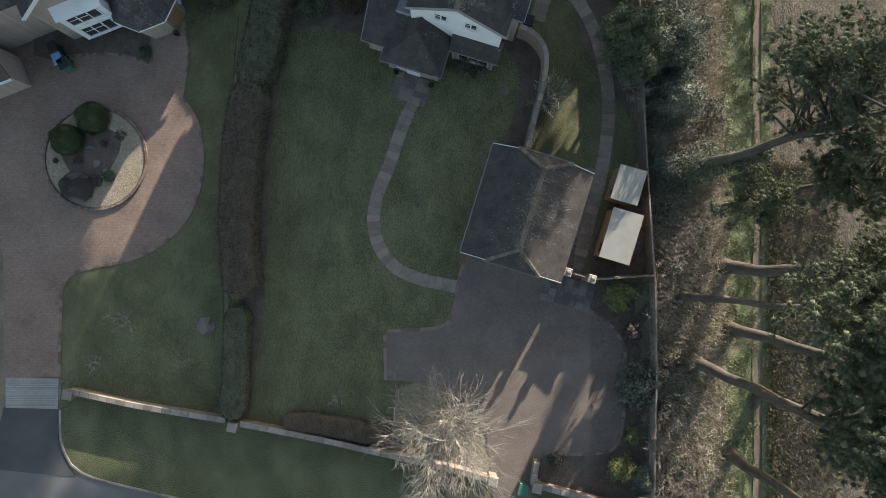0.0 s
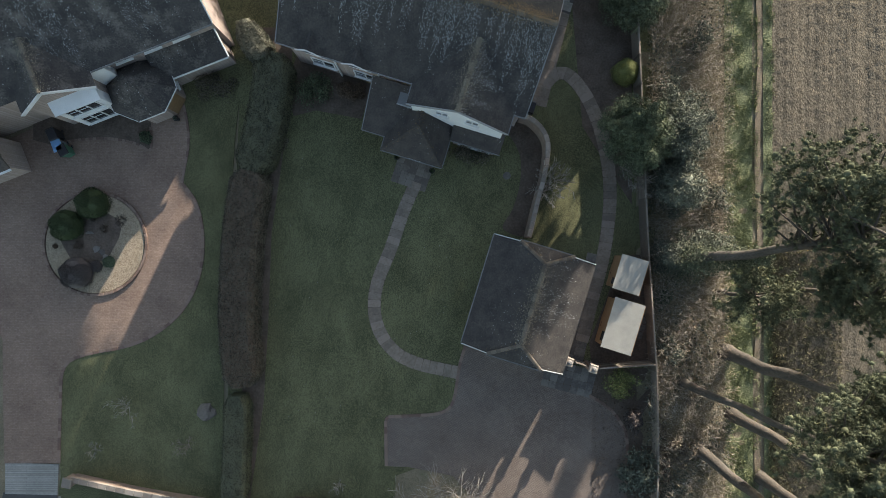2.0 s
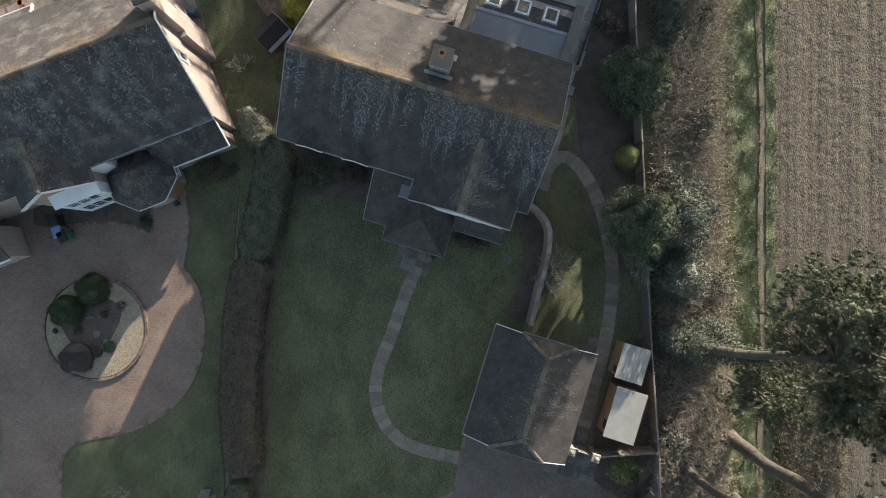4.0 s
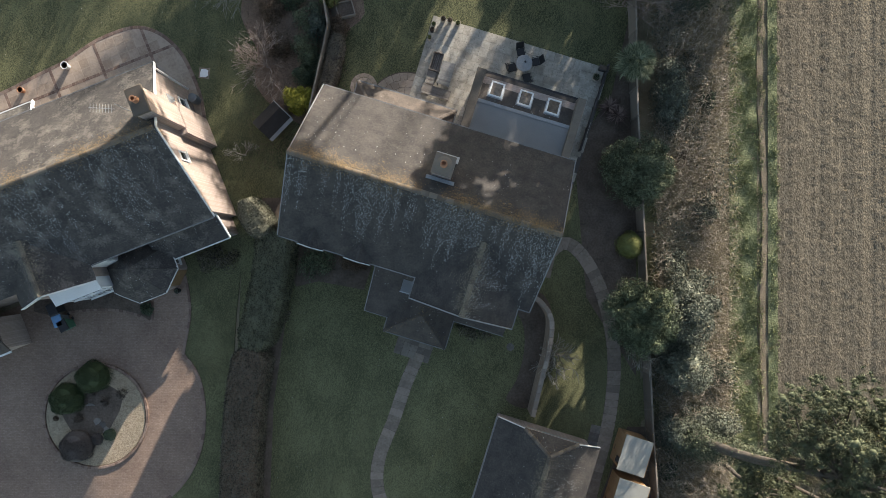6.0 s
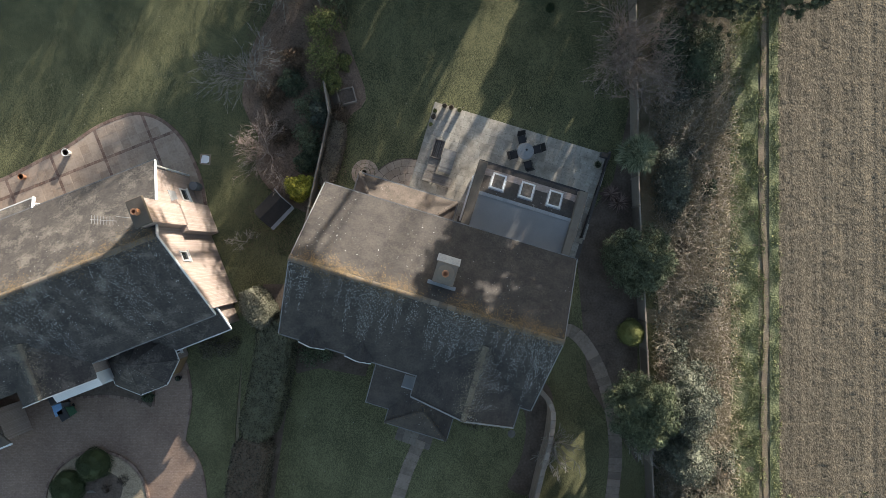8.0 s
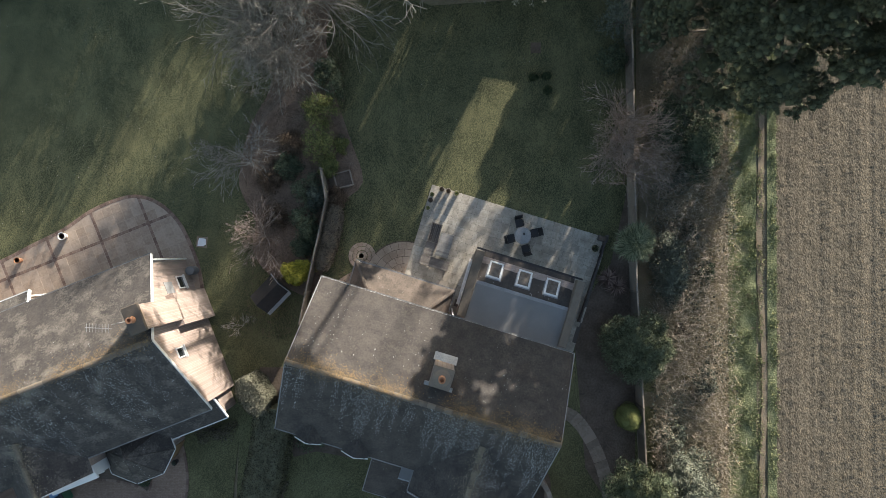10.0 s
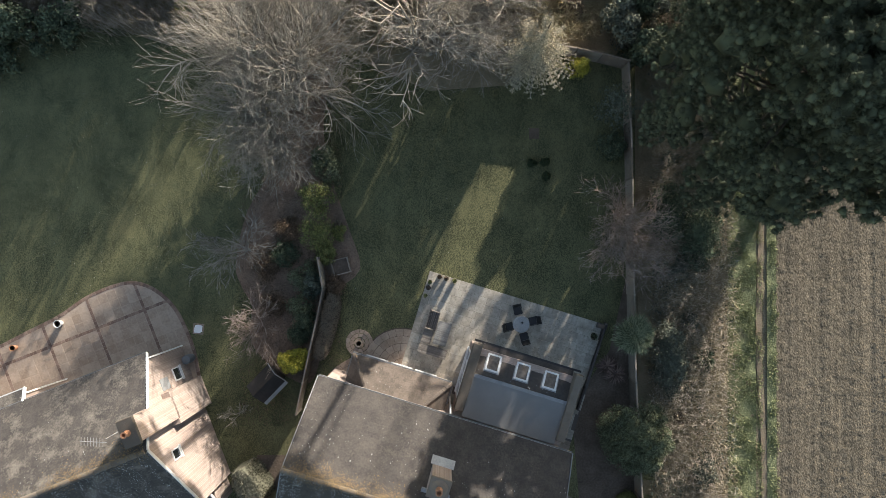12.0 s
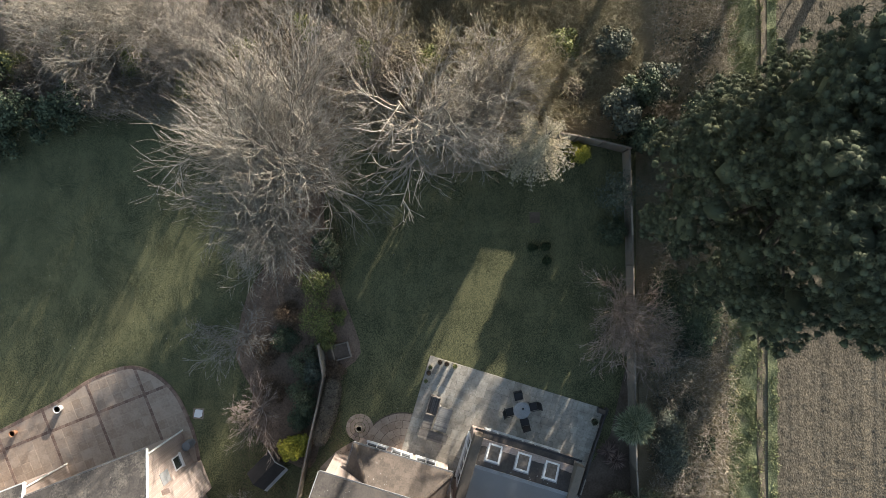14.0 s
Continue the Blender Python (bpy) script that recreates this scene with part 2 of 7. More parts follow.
M_TILE = surface("concrete_tile", (0.04, 0.037, 0.036), (0.076, 0.068, 0.062), 1.0, 0.88, 0.4, 10, 0.5, island=0.1, third=(0.1, 0.088, 0.077), third_at=(0.54, 0.8), third_scale=0.9)
M_TILEB = surface("neighbour_tile", (0.042, 0.039, 0.039), (0.08, 0.072, 0.067), 1.0, 0.88, 0.4, 10, 0.5, island=0.1, third=(0.17, 0.155, 0.135), third_at=(0.5, 0.72), third_scale=1.1)
M_TILEP = surface("porch_tile", (0.045, 0.04, 0.039), (0.08, 0.07, 0.063), 1.2, 0.88, 0.4, 10, 0.5, island=0.1)
M_TILEK = surface("rear_tile", (0.07, 0.058, 0.05), (0.12, 0.098, 0.083), 1.2, 0.88, 0.4, 10, 0.5, island=0.2)
M_RIDGE = surface("ridge_tile", (0.1, 0.085, 0.07), (0.17, 0.145, 0.12), 2.0, 0.9, 0.4, 30, obj_var=0.5, island=0.4)
M_MOSS = surface("orange_lichen", (0.14, 0.095, 0.05), (0.27, 0.185, 0.09), 3.0, 0.95, 0.0, 20, island=0.6)
M_PALEMOSS = surface("buff_lichen", (0.16, 0.138, 0.095), (0.33, 0.295, 0.225), 3.0, 0.95, 0.0, 20, island=0.8)
M_LICHEN = surface("grey_lichen", (0.2, 0.21, 0.21), (0.36, 0.365, 0.355), 3.0, 0.95, 0.0, 20, island=0.6)
M_FELT = surface("grey_roof_felt", (0.17, 0.173, 0.176), (0.225, 0.228, 0.23), 0.7, 0.75, 0.1, 60)
M_SHEDFELT = surface("pale_mineral_felt", (0.29, 0.28, 0.25), (0.38, 0.37, 0.33), 1.5, 0.9, 0.2, 60)
M_SHEDWOOD = surface("orange_shed_boards", (0.3, 0.17, 0.085), (0.42, 0.26, 0.14), 2.0, 0.8, 0.3, 20, stretch=(1, 1, 6))
M_WOOD = surface("weathered_timber", (0.17, 0.14, 0.115), (0.29, 0.25, 0.21), 2.0, 0.9, 0.4, 20, obj_var=0.5)
M_DARKWOOD = surface("dark_timber", (0.055, 0.05, 0.05), (0.095, 0.085, 0.08), 2.0, 0.85, 0.3, 20, obj_var=0.4)
M_FENCE = surface("dark_weathered_timber", (0.15, 0.126, 0.104), (0.265, 0.226, 0.19), 2.0, 0.9, 0.4, 20, obj_var=0.5)
M_DRYLEAF = leafmat("dry_leaves", (0.1, 0.08, 0.06), (0.22, 0.185, 0.14), 0.9)
M_GREYWOOD = surface("silvered_timber", (0.165, 0.162, 0.155), (0.26, 0.252, 0.24), 2.0, 0.85, 0.3, 12, obj_var=0.4)
M_DOOR = surface("oak_door", (0.2, 0.12, 0.06), (0.3, 0.19, 0.1), 2.0, 0.6, 0.2, 20)
M_LEAD = surface("lead_flashing", (0.2, 0.21, 0.22), (0.3, 0.31, 0.32), 2.0, 0.55, 0.2, 20)
M_PALELEAD = surface("weathered_pale_lead", (0.3, 0.31, 0.32), (0.45, 0.46, 0.47), 2.0, 0.5, 0.2, 12)
M_GLASS = glass("window_glass")
M_GUTTER = surface("weathered_gutter", (0.13, 0.13, 0.13), (0.24, 0.24, 0.24), 3.0, 0.6, 0.1, 20)
M_ROOFPANE = surface("brown_rooflight_glass", (0.1, 0.08, 0.064), (0.2, 0.165, 0.135), 2.5, 0.22, 0.0, 5)
M_BLACK = surface("black_plastic", (0.02, 0.02, 0.022), (0.035, 0.035, 0.038), 2.0, 0.5, 0.0, 40)
M_BLUE = surface("blue_plastic", (0.12, 0.25, 0.42), (0.16, 0.3, 0.5), 2.0, 0.5, 0.0, 40)
M_GREENP = surface("green_plastic", (0.05, 0.14, 0.09), (0.08, 0.2, 0.13), 2.0, 0.5, 0.0, 40)
M_GREYP = surface("grey_plastic", (0.12, 0.13, 0.14), (0.16, 0.17, 0.18), 2.0, 0.5, 0.0, 40)
M_TERRA = surface("terracotta", (0.3, 0.14, 0.08), (0.42, 0.22, 0.13), 4.0, 0.85, 0.2, 30)
M_STONEPOT = surface("stone_pot", (0.28, 0.25, 0.2), (0.42, 0.38, 0.31), 4.0, 0.9, 0.3, 30)
M_STONE = surface("field_stone", (0.16, 0.155, 0.15), (0.28, 0.27, 0.26), 2.5, 0.9, 0.8, 15, bump_d=0.06)
M_BARK = surface("bark", (0.05, 0.044, 0.038), (0.115, 0.1, 0.086), 2.0, 0.95, 0.9, 16, stretch=(1, 1, 0.3), bump_d=0.05)
M_TWIG = surface("bare_twigs", (0.17, 0.153, 0.13), (0.335, 0.308, 0.266), 1.0, 0.9, 0.0, 20, island=0.7)
M_PALETWIG = surface("pale_bare_twigs", (0.21, 0.188, 0.162), (0.37, 0.338, 0.295), 1.0, 0.85, 0.0, 20, island=0.5)
M_REDTWIG = surface("brown_bare_twigs", (0.18, 0.138, 0.118), (0.33, 0.268, 0.232), 1.0, 0.9, 0.0, 20, island=0.6)
M_BRAMBLE = surface("dead_bramble", (0.2, 0.17, 0.136), (0.46, 0.405, 0.335), 0.8, 0.95, 0.0, 10, island=0.8)
M_OLIVETWIG = surface("olive_brown_twigs", (0.2, 0.178, 0.115), (0.4, 0.355, 0.25), 0.5, 0.95, 0.0, 10, island=0.7)
M_GREYTWIG = surface("grey_brown_twigs", (0.17, 0.152, 0.135), (0.33, 0.3, 0.268), 0.8, 0.95, 0.0, 10, island=0.6)


M_DENSEPINE = surface("dark_pine_needles", (0.034, 0.04, 0.024), (0.086, 0.098, 0.059), 0.5, 0.9, 0.0, 5, 0.5, island=0.4)
M_PINE = surface("pine_needles", (0.05, 0.058, 0.034), (0.105, 0.116, 0.07), 0.8, 0.95, 0.0, 6, 0.6, island=0.35)
M_CONIFER = leafmat("conifer_green", (0.045, 0.06, 0.034), (0.135, 0.16, 0.095), 0.8)
M_YEW = leafmat("olive_green_conifer", (0.062, 0.075, 0.043), (0.165, 0.186, 0.115), 0.85)
M_BLUECON = leafmat("blue_conifer", (0.055, 0.07, 0.056), (0.14, 0.165, 0.13), 0.85)
M_GOLD = leafmat("golden_conifer", (0.2, 0.2, 0.03), (0.42, 0.38, 0.06), 0.6)
M_OLIVE = leafmat("olive_shrub", (0.08, 0.095, 0.034), (0.23, 0.24, 0.085), 0.7)
M_IVY = leafmat("ivy", (0.072, 0.08, 0.062), (0.155, 0.168, 0.13), 0.9)
M_CLIMBIVY = leafmat("climbing_ivy", (0.05, 0.06, 0.038), (0.13, 0.145, 0.095), 0.85)
M_LAUREL = leafmat("laurel", (0.036, 0.052, 0.031), (0.11, 0.138, 0.083), 0.7)
M_BOX = leafmat("clipped_evergreen", (0.02, 0.034, 0.014), (0.055, 0.075, 0.03), 0.6)
M_HEDGE = leafmat("beech_hedge", (0.032, 0.028, 0.02), (0.17, 0.15, 0.11), 0.75)
M_HEDGEG = leafmat("privet_hedge", (0.03, 0.032, 0.019), (0.15, 0.148, 0.092), 0.6)
M_VARI = leafmat("variegated_hedge", (0.055, 0.057, 0.04), (0.15, 0.146, 0.108), 0.85)
M_BROWNLEAF = leafmat("brown_leaves", (0.08, 0.055, 0.038), (0.16, 0.115, 0.08), 0.8)
M_PURPLE = leafmat("purple_leaves", (0.04, 0.032, 0.03), (0.12, 0.1, 0.092), 0.7)
M_DEADTWIG = surface("dead_twigs", (0.07, 0.055, 0.045), (0.14, 0.11, 0.09), 1.0, 0.95, 0.0, 20, island=0.6)
M_DARKFELT = surface("dark_roof_felt", (0.022, 0.02, 0.02), (0.04, 0.037, 0.036), 2.0, 0.9, 0.2, 40)
M_BENCH = surface("brown_bench_timber", (0.13, 0.115, 0.105), (0.21, 0.19, 0.17), 2.0, 0.85, 0.3, 12, obj_var=0.4)
M_VERGE = surface("verge_turf", (0.095, 0.108, 0.056), (0.2, 0.216, 0.118), 1.6, 0.95, 1.0, 10, 0.35, third=(0.17, 0.15, 0.09), bump_d=0.06)
M_LITTER = surface("leaf_litter", (0.115, 0.08, 0.06), (0.235, 0.17, 0.128), 1.4, 0.95, 0.9, 14, 0.3, bump_d=0.05)
M_WEED = surface("olive_weeds", (0.06, 0.058, 0.032), (0.125, 0.113, 0.066), 1.2, 0.95, 0.0, 12, 0.6, island=0.5)
M_GRASS = surface("long_grass", (0.105, 0.124, 0.06), (0.21, 0.23, 0.118), 1.6, 1.0, 0.0, 12, 0.6, island=0.35)
M_DRYGRASS = leafmat("dry_grass", (0.18, 0.158, 0.1), (0.4, 0.355, 0.24), 0.9)
M_PALM = leafmat("palm_leaf", (0.08, 0.094, 0.05), (0.21, 0.23, 0.14), 0.65)
M_PHORM = leafmat("bronze_sword_leaf", (0.085, 0.055, 0.047), (0.2, 0.14, 0.115), 0.7)
M_SPRUCE = leafmat("grey_spruce", (0.28, 0.252, 0.18), (0.55, 0.5, 0.37), 0.9)

# ---- ground ----
gb = MB().box(-900, -900, -1.0, 900, 900, -0.06)
structure("ground", gb, M_GROUND, "rough earth and thin grass reaching to the horizon", "ground")


def patch(name, pts, z, material, label, category, n=0, deep=0.12):
    return structure(name, MB().prism(smooth(pts, n) if n else pts, z - deep, z), material, label, category)


def relief_sheet(name, x0, x1, y0, y1, step, height, material, label, category):
    """A sheet of ground with uneven relief; height(x, y) gives its level."""
    xs, ys = np.arange(x0, x1 + step / 2, step), np.arange(y0, y1 + step / 2, step)
    gx, gy = np.meshgrid(xs, ys)
    gz = height(gx, gy)
    i = np.arange((len(ys) - 1) * len(xs)).reshape(len(ys) - 1, len(xs))[:, :-1].ravel()
    return structure(name, quick_mesh(name, np.stack([gx, gy, gz], -1).reshape(-1, 3), np.stack([i, i + 1, i + 1 + len(xs), i + len(xs)], 1)), material, label, category)


def wobble(x, y, s=1.0, seed=0):
    r = np.random.default_rng(seed)
    out = np.zeros_like(x)
    for k in range(9):
        a, f = r.uniform(0, 6.28), s * r.uniform(0.6, 3.2)
        out += np.sin((x * math.cos(a) + y * math.sin(a)) * f + r.uniform(0, 6.28)) / 9 ** 0.5 / 2
    return out


lawn_nb = [(-25.55, 21.21), (-12.67, 21.21), (-13.58, 12.74), (-14.11, 3.55), (-14.28, -4.15), (-14.38, -10.92), (-24.79, -9.09), (-25.11, -1.95)]
patch("lawn_neighbour_front", lawn_nb, 0.0, M_LAWN, "mown green front lawn of the neighbouring house", "lawn")
patch("lawn_front", [(-13.04, 21.94), (13.42, 21.93), (13.74, -2.68), (6.42, -4.15), (1.65, -7.08), (-3.11, -8.90), (-3.47, -13.29), (-14.27, -11.10)], 0.004, M_LAWN, "mown green front lawn in winter shade", "lawn")
patch("lawn_verge", [(-24.93, -9.82), (-24.79, -8.91), (-14.09, -11.03), (-3.84, -13.22), (0.55, -14.20), (4.21, -14.75), (6.41, -15.12), (10.43, -16.39), (13.35, -16.94), (13.33, -24.96), (-10.42, -17.49), (-17.01, -15.99), (-21.40, -15.01), (-23.97, -14.10), (-24.85, -12.20)], -0.02, M_LAWN, "grass verge between garden wall and road", "lawn")
patch("road", [(-37.90, -12.56), (-28.73, -13.80), (-24.52, -14.39), (-21.40, -15.08), (-17.01, -16.07), (-10.42, -17.67), (13.33, -24.96), (13.32, -34.77), (-37.86, -20.23)], -0.045, M_ROAD, "worn grey asphalt road", "road")
patch("drive_mouth", [(-28.52, -10.00), (-25.04, -10.15), (-24.96, -12.20), (-24.15, -14.02), (-23.78, -14.61), (-30.93, -13.88), (-29.10, -12.56)], -0.03, M_TARMAC, "dark asphalt drive mouth", "road")
patch("drive_apron", [(-28.39, -8.06), (-24.94, -8.17), (-25.01, -10.15), (-28.38, -10.08)], 0.0, M_SETTS, "pale ridged concrete apron of the drive", "pavement")

nb_edge = [(-24.90, -8.10), (-24.84, -4.88), (-24.77, -2.68), (-24.56, -1.87), (-24.01, -1.36), (-22.72, -0.96), (-20.89, -0.63), (-19.17, -0.01), (-17.48, 1.20), (-16.31, 2.82), (-15.69, 4.84), (-15.66, 7.04), (-16.10, 8.80), (-16.99, 10.02)]
nb_edge2 = [(-16.99, 10.02), (-16.84, 10.90), (-16.55, 12.74), (-16.81, 14.76), (-17.37, 16.23)]
nb_drive = smooth(nb_edge, 4, False) + smooth(nb_edge2, 3, False) + [(-17.37, 18.63), (-25.16, 14.21), (-31.03, 11.64), (-38.01, 11.64), (-37.96, 0.80), (-28.97, 0.80), (-28.56, -0.11), (-28.51, -4.15), (-28.42, -8.10)]
structure("drive_neighbour", MB().prism(nb_drive, -0.1, 0.035), M_NBDRIVE, "reddish-brown block-paved neighbouring drive", "driveway")
drive = [(1.51, 0.25), (1.00, -1.66), (0.67, -3.78), (0.48, -4.37), (0.01, -4.77), (-0.73, -4.95), (-3.80, -5.10), (-3.76, -8.28), (-2.37, -8.32), (0.56, -8.90), (2.75, -11.46), (3.30, -16.76), (5.60, -16.76), (5.82, -14.09), (6.41, -13.14), (10.07, -13.03), (11.02, -12.70), (11.49, -11.83), (11.68, -10.00), (11.80, -6.71), (11.47, -5.61), (10.63, -4.52), (9.35, -3.71), (6.35, -2.87), (7.52, -1.59)]
structure("drive", MB().prism(drive, -0.1, 0.03), M_DRIVE, "grey-brown block-paved drive in herringbone", "driveway")


def edging(line, z, w, parent_label, material=M_EDGING, step=0.42, gap=0.02, name="edging", piece="kerb"):
    """A border of single blocks along a line."""
    t = thing(name, parent_label, "edging", kind="structure")
    pts = even(line, step)
    for a, b in zip(pts[:-1], pts[1:]):
        d = Vector((b[0] - a[0], b[1] - a[1]))
        m = Matrix.Translation((a[0], a[1], 0)) @ Matrix.Rotation(math.atan2(d.y, d.x), 4, "Z")
        part(piece, MB().slab(gap / 2, -w / 2, -0.1, d.length - gap / 2, w / 2, z + rnd.uniform(-0.005, 0.005), 0.012, m), material, t)
    return t


edging(smooth(nb_edge, 4, False), 0.055, 0.2, "brick edging of the neighbouring drive")
edging(smooth(nb_edge2, 3, False), 0.055, 0.16, "brick edging of the neighbouring drive")
edging([(1.51, 0.03), (1.00, -1.66), (0.67, -3.78), (0.48, -4.37), (0.01, -4.77), (-0.73, -4.95), (-3.80, -5.10), (-3.76, -8.28)], 0.05, 0.2, "brick edging along the lawn")
edging(smooth([(6.48, -13.11), (9.99, -13.03), (11.02, -12.70), (11.49, -11.83), (11.68, -10.00), (11.80, -6.71), (11.47, -5.61), (10.63, -4.52), (9.35, -3.71)], 3, False), 0.06, 0.2, "brick edging along the shrub bed")
edging([(-24.86, -10.22), (-24.82, -12.20), (-24.48, -13.22), (-23.97, -14.02), (-22.87, -14.57), (-21.40, -14.97), (-17.01, -15.99), (-11.15, -17.38)], 0.03, 0.14, "pale kerb of the road verge", M_COPING, 0.9)

# round island in the neighbouring drive
ISL = (-22.56, 6.09)
ISLR = 3.32
ring = [(ISL[0] + ISLR * math.cos(a / 48 * 6.2832), ISL[1] + ISLR * math.sin(a / 48 * 6.2832)) for a in range(49)]
structure("island_bed", MB().prism([(ISL[0] + (p[0] - ISL[0]) * 0.96, ISL[1] + (p[1] - ISL[1]) * 0.96) for p in ring[:-1]], -0.05, 0.1), M_GRAVEL, "round raised bed of pale gravel", "bed")
edging(ring, 0.16, 0.16, "brick ring kerb of the round bed", M_EDGING, 0.22, 0.012)
patch("bed_neighbour", [(-26.60, 12.79), (-26.61, 15.55), (-24.45, 15.55), (-19.01, 14.63), (-19.01, 12.13), (-19.85, 12.54), (-21.69, 12.90), (-24.04, 12.76), (-25.14, 12.43)], 0.06, M_SOIL, "dark soil bed before the neighbouring house", "bed")

edging(smooth([(-19.01, 13.67), (-19.01, 12.13), (-19.85, 12.54), (-21.69, 12.90), (-24.04, 12.76), (-24.99, 12.39), (-25.57, 11.88)], 4, False), 0.08, 0.16, "brick edging of the neighbouring bed", M_EDGING, 0.24)
# soil beds
patch("bed_hedge", [(-11.93, 20.10), (-9.73, 20.10), (-10.27, 13.10), (-11.18, 6.85), (-11.39, 0.98), (-11.68, -4.15), (-12.62, -10.92), (-12.92, -10.92), (-13.36, -9.27)], 0.03, M_SOIL, "dark soil strip along the hedge", "bed")
patch("bed_front_wall", [(-10.65, -11.17), (-10.43, -10.66), (-9.70, -10.40), (-6.77, -10.51), (-3.84, -11.03), (-3.47, -12.56), (-5.30, -12.56), (-8.23, -12.05)], 0.03, M_SOIL, "soil bed behind the front wall", "bed", 4)
patch("bed_garden_wall", [(3.68, 14.13), (5.33, 14.38), (6.62, 13.10), (6.51, 10.52), (5.51, 6.78), (3.79, 7.07), (4.41, 8.32), (4.85, 9.79), (4.96, 11.26), (4.67, 12.36)], 0.03, M_SOIL, "dark soil bed along the curved wall", "bed", 5)
patch("bed_drive", [(9.46, -3.71), (9.35, -1.95), (13.93, -1.95), (14.65, -9.27), (14.63, -15.92), (10.06, -16.39), (5.86, -14.93), (6.48, -13.14), (9.99, -13.11), (11.16, -12.74), (11.68, -11.46), (11.83, -6.71), (11.36, -5.43)], 0.01, M_SOIL, "leaf-strewn soil bed beside the drive", "bed")
patch("bed_front_shrubs", [(-9.58, 18.20), (-4.64, 16.37), (-5.37, 14.17), (-8.29, 14.72), (-9.76, 14.36), (-10.31, 16.19)], 0.02, M_SOIL, "soil bed under the front windows", "bed")
patch("bed_shed", [(9.35, -0.30), (11.56, 5.38), (13.21, 5.38), (13.64, -1.59), (9.53, -1.84)], 0.02, M_SOIL, "bare soil around the sheds", "bed")

# back gardens
patch("lawn_back", [(-11.74, 16.69), (-7.02, 23.60), (-7.03, 33.45), (-5.59, 50.29), (12.24, 50.28), (12.20, 21.06), (7.90, 15.24)], 0.0, M_LAWN2, "back lawn with streaks of winter sun", "lawn")
patch("lawn_back_neighbour", [(-44.17, 18.13), (-44.38, 53.98), (-5.59, 53.96), (-6.30, 33.45), (-7.02, 24.70), (-11.02, 16.69), (-14.29, 18.14), (-17.94, 20.32)], -0.004, M_LAWN2, "wide back lawn of the neighbouring house", "lawn")
patch("bed_between_gardens", [(-13.31, 32.35), (-12.94, 30.90), (-12.22, 29.45), (-12.39, 27.64), (-11.49, 26.19), (-9.31, 24.74), (-8.22, 25.11), (-7.50, 28.36), (-6.78, 30.54), (-5.33, 31.99), (-6.06, 34.53), (-7.15, 37.79), (-7.70, 41.06), (-7.16, 44.33), (-6.43, 46.52), (-6.44, 52.34), (-11.16, 52.34), (-10.42, 44.33), (-11.14, 38.52), (-12.59, 35.62)], 0.02, M_LITTER, "leaf-covered planting bed between the gardens", "bed", 3)
patch("bed_east", [(10.58, 26.77), (12.16, 33.69), (12.12, 8.61), (8.93, 13.68), (8.14, 23.13)], 0.012, M_SOIL, "dark soil bed along the east fence", "bed")
patch("bed_wild", [(-42.91, 49.52), (-21.91, 47.71), (-17.57, 46.26), (-6.73, 45.89), (-0.95, 43.36), (4.11, 43.72), (7.36, 46.07), (12.05, 45.53), (12.10, 72.73), (-43.04, 72.78)], 0.015, M_GROUND, "rough scrub bank at the end of the gardens", "bank")

# field, track and verge
def field_h(x, y):
    return 0.014 * np.sin(x * 2 * math.pi / 0.5 + 0.35 * np.sin(y * 0.21)) + 0.016 * np.sin(x * 2 * math.pi / 2.0 + 0.2 * np.sin(y * 0.11)) + 0.012 * wobble(x, y, 5.0, 3) + 0.06 * nrng.random(x.shape) ** 3 + 0.02 - 0.03 * (np.abs(((x - 22.6) % 3.1) - 1.5) < 0.1)


relief_sheet("field", 21.0, 43.0, -24.0, 64.0, 0.17, field_h, M_FIELD, "bare ploughed brown field with straight drill lines", "field")
relief_sheet("verge", 12.4, 20.9, -30.0, 70.0, 0.3, lambda x, y: 0.06 * wobble(x, y, 1.2, 5) + 0.0 - 0.06 * np.exp(-((x - 20.25 - 0.15 * np.sin(y * 0.4)) / 0.3) ** 2), M_GROUND, "rough strip of earth beside the field", "ground")
relief_sheet("verge_turf", 18.1, 19.95, -28.0, 66.0, 0.2, lambda x, y: 0.06 * wobble(x, y, 1.2, 5) + 0.03 + 0.05 * wobble(x, y, 3.0, 8), M_VERGE, "green turf strip beside the footpath", "grass")
relief_sheet("verge_turf_field_side", 20.6, 21.2, -28.0, 66.0, 0.2, lambda x, y: 0.06 + 0.04 * wobble(x, y, 3.0, 9), M_VERGE, "narrow turf strip beside the field", "grass")
tl = [(20.25 + 0.12 * math.sin(y * 0.4) + 0.1 * math.sin(y * 0.13), y) for y in np.arange(-28, 70, 0.8)]
structure("track", MB().prism(offset(tl, -0.18)[::1] + offset(tl, 0.18)[::-1], -0.1, 0.04), M_TRACK, "narrow trodden footpath beside the field", "path")


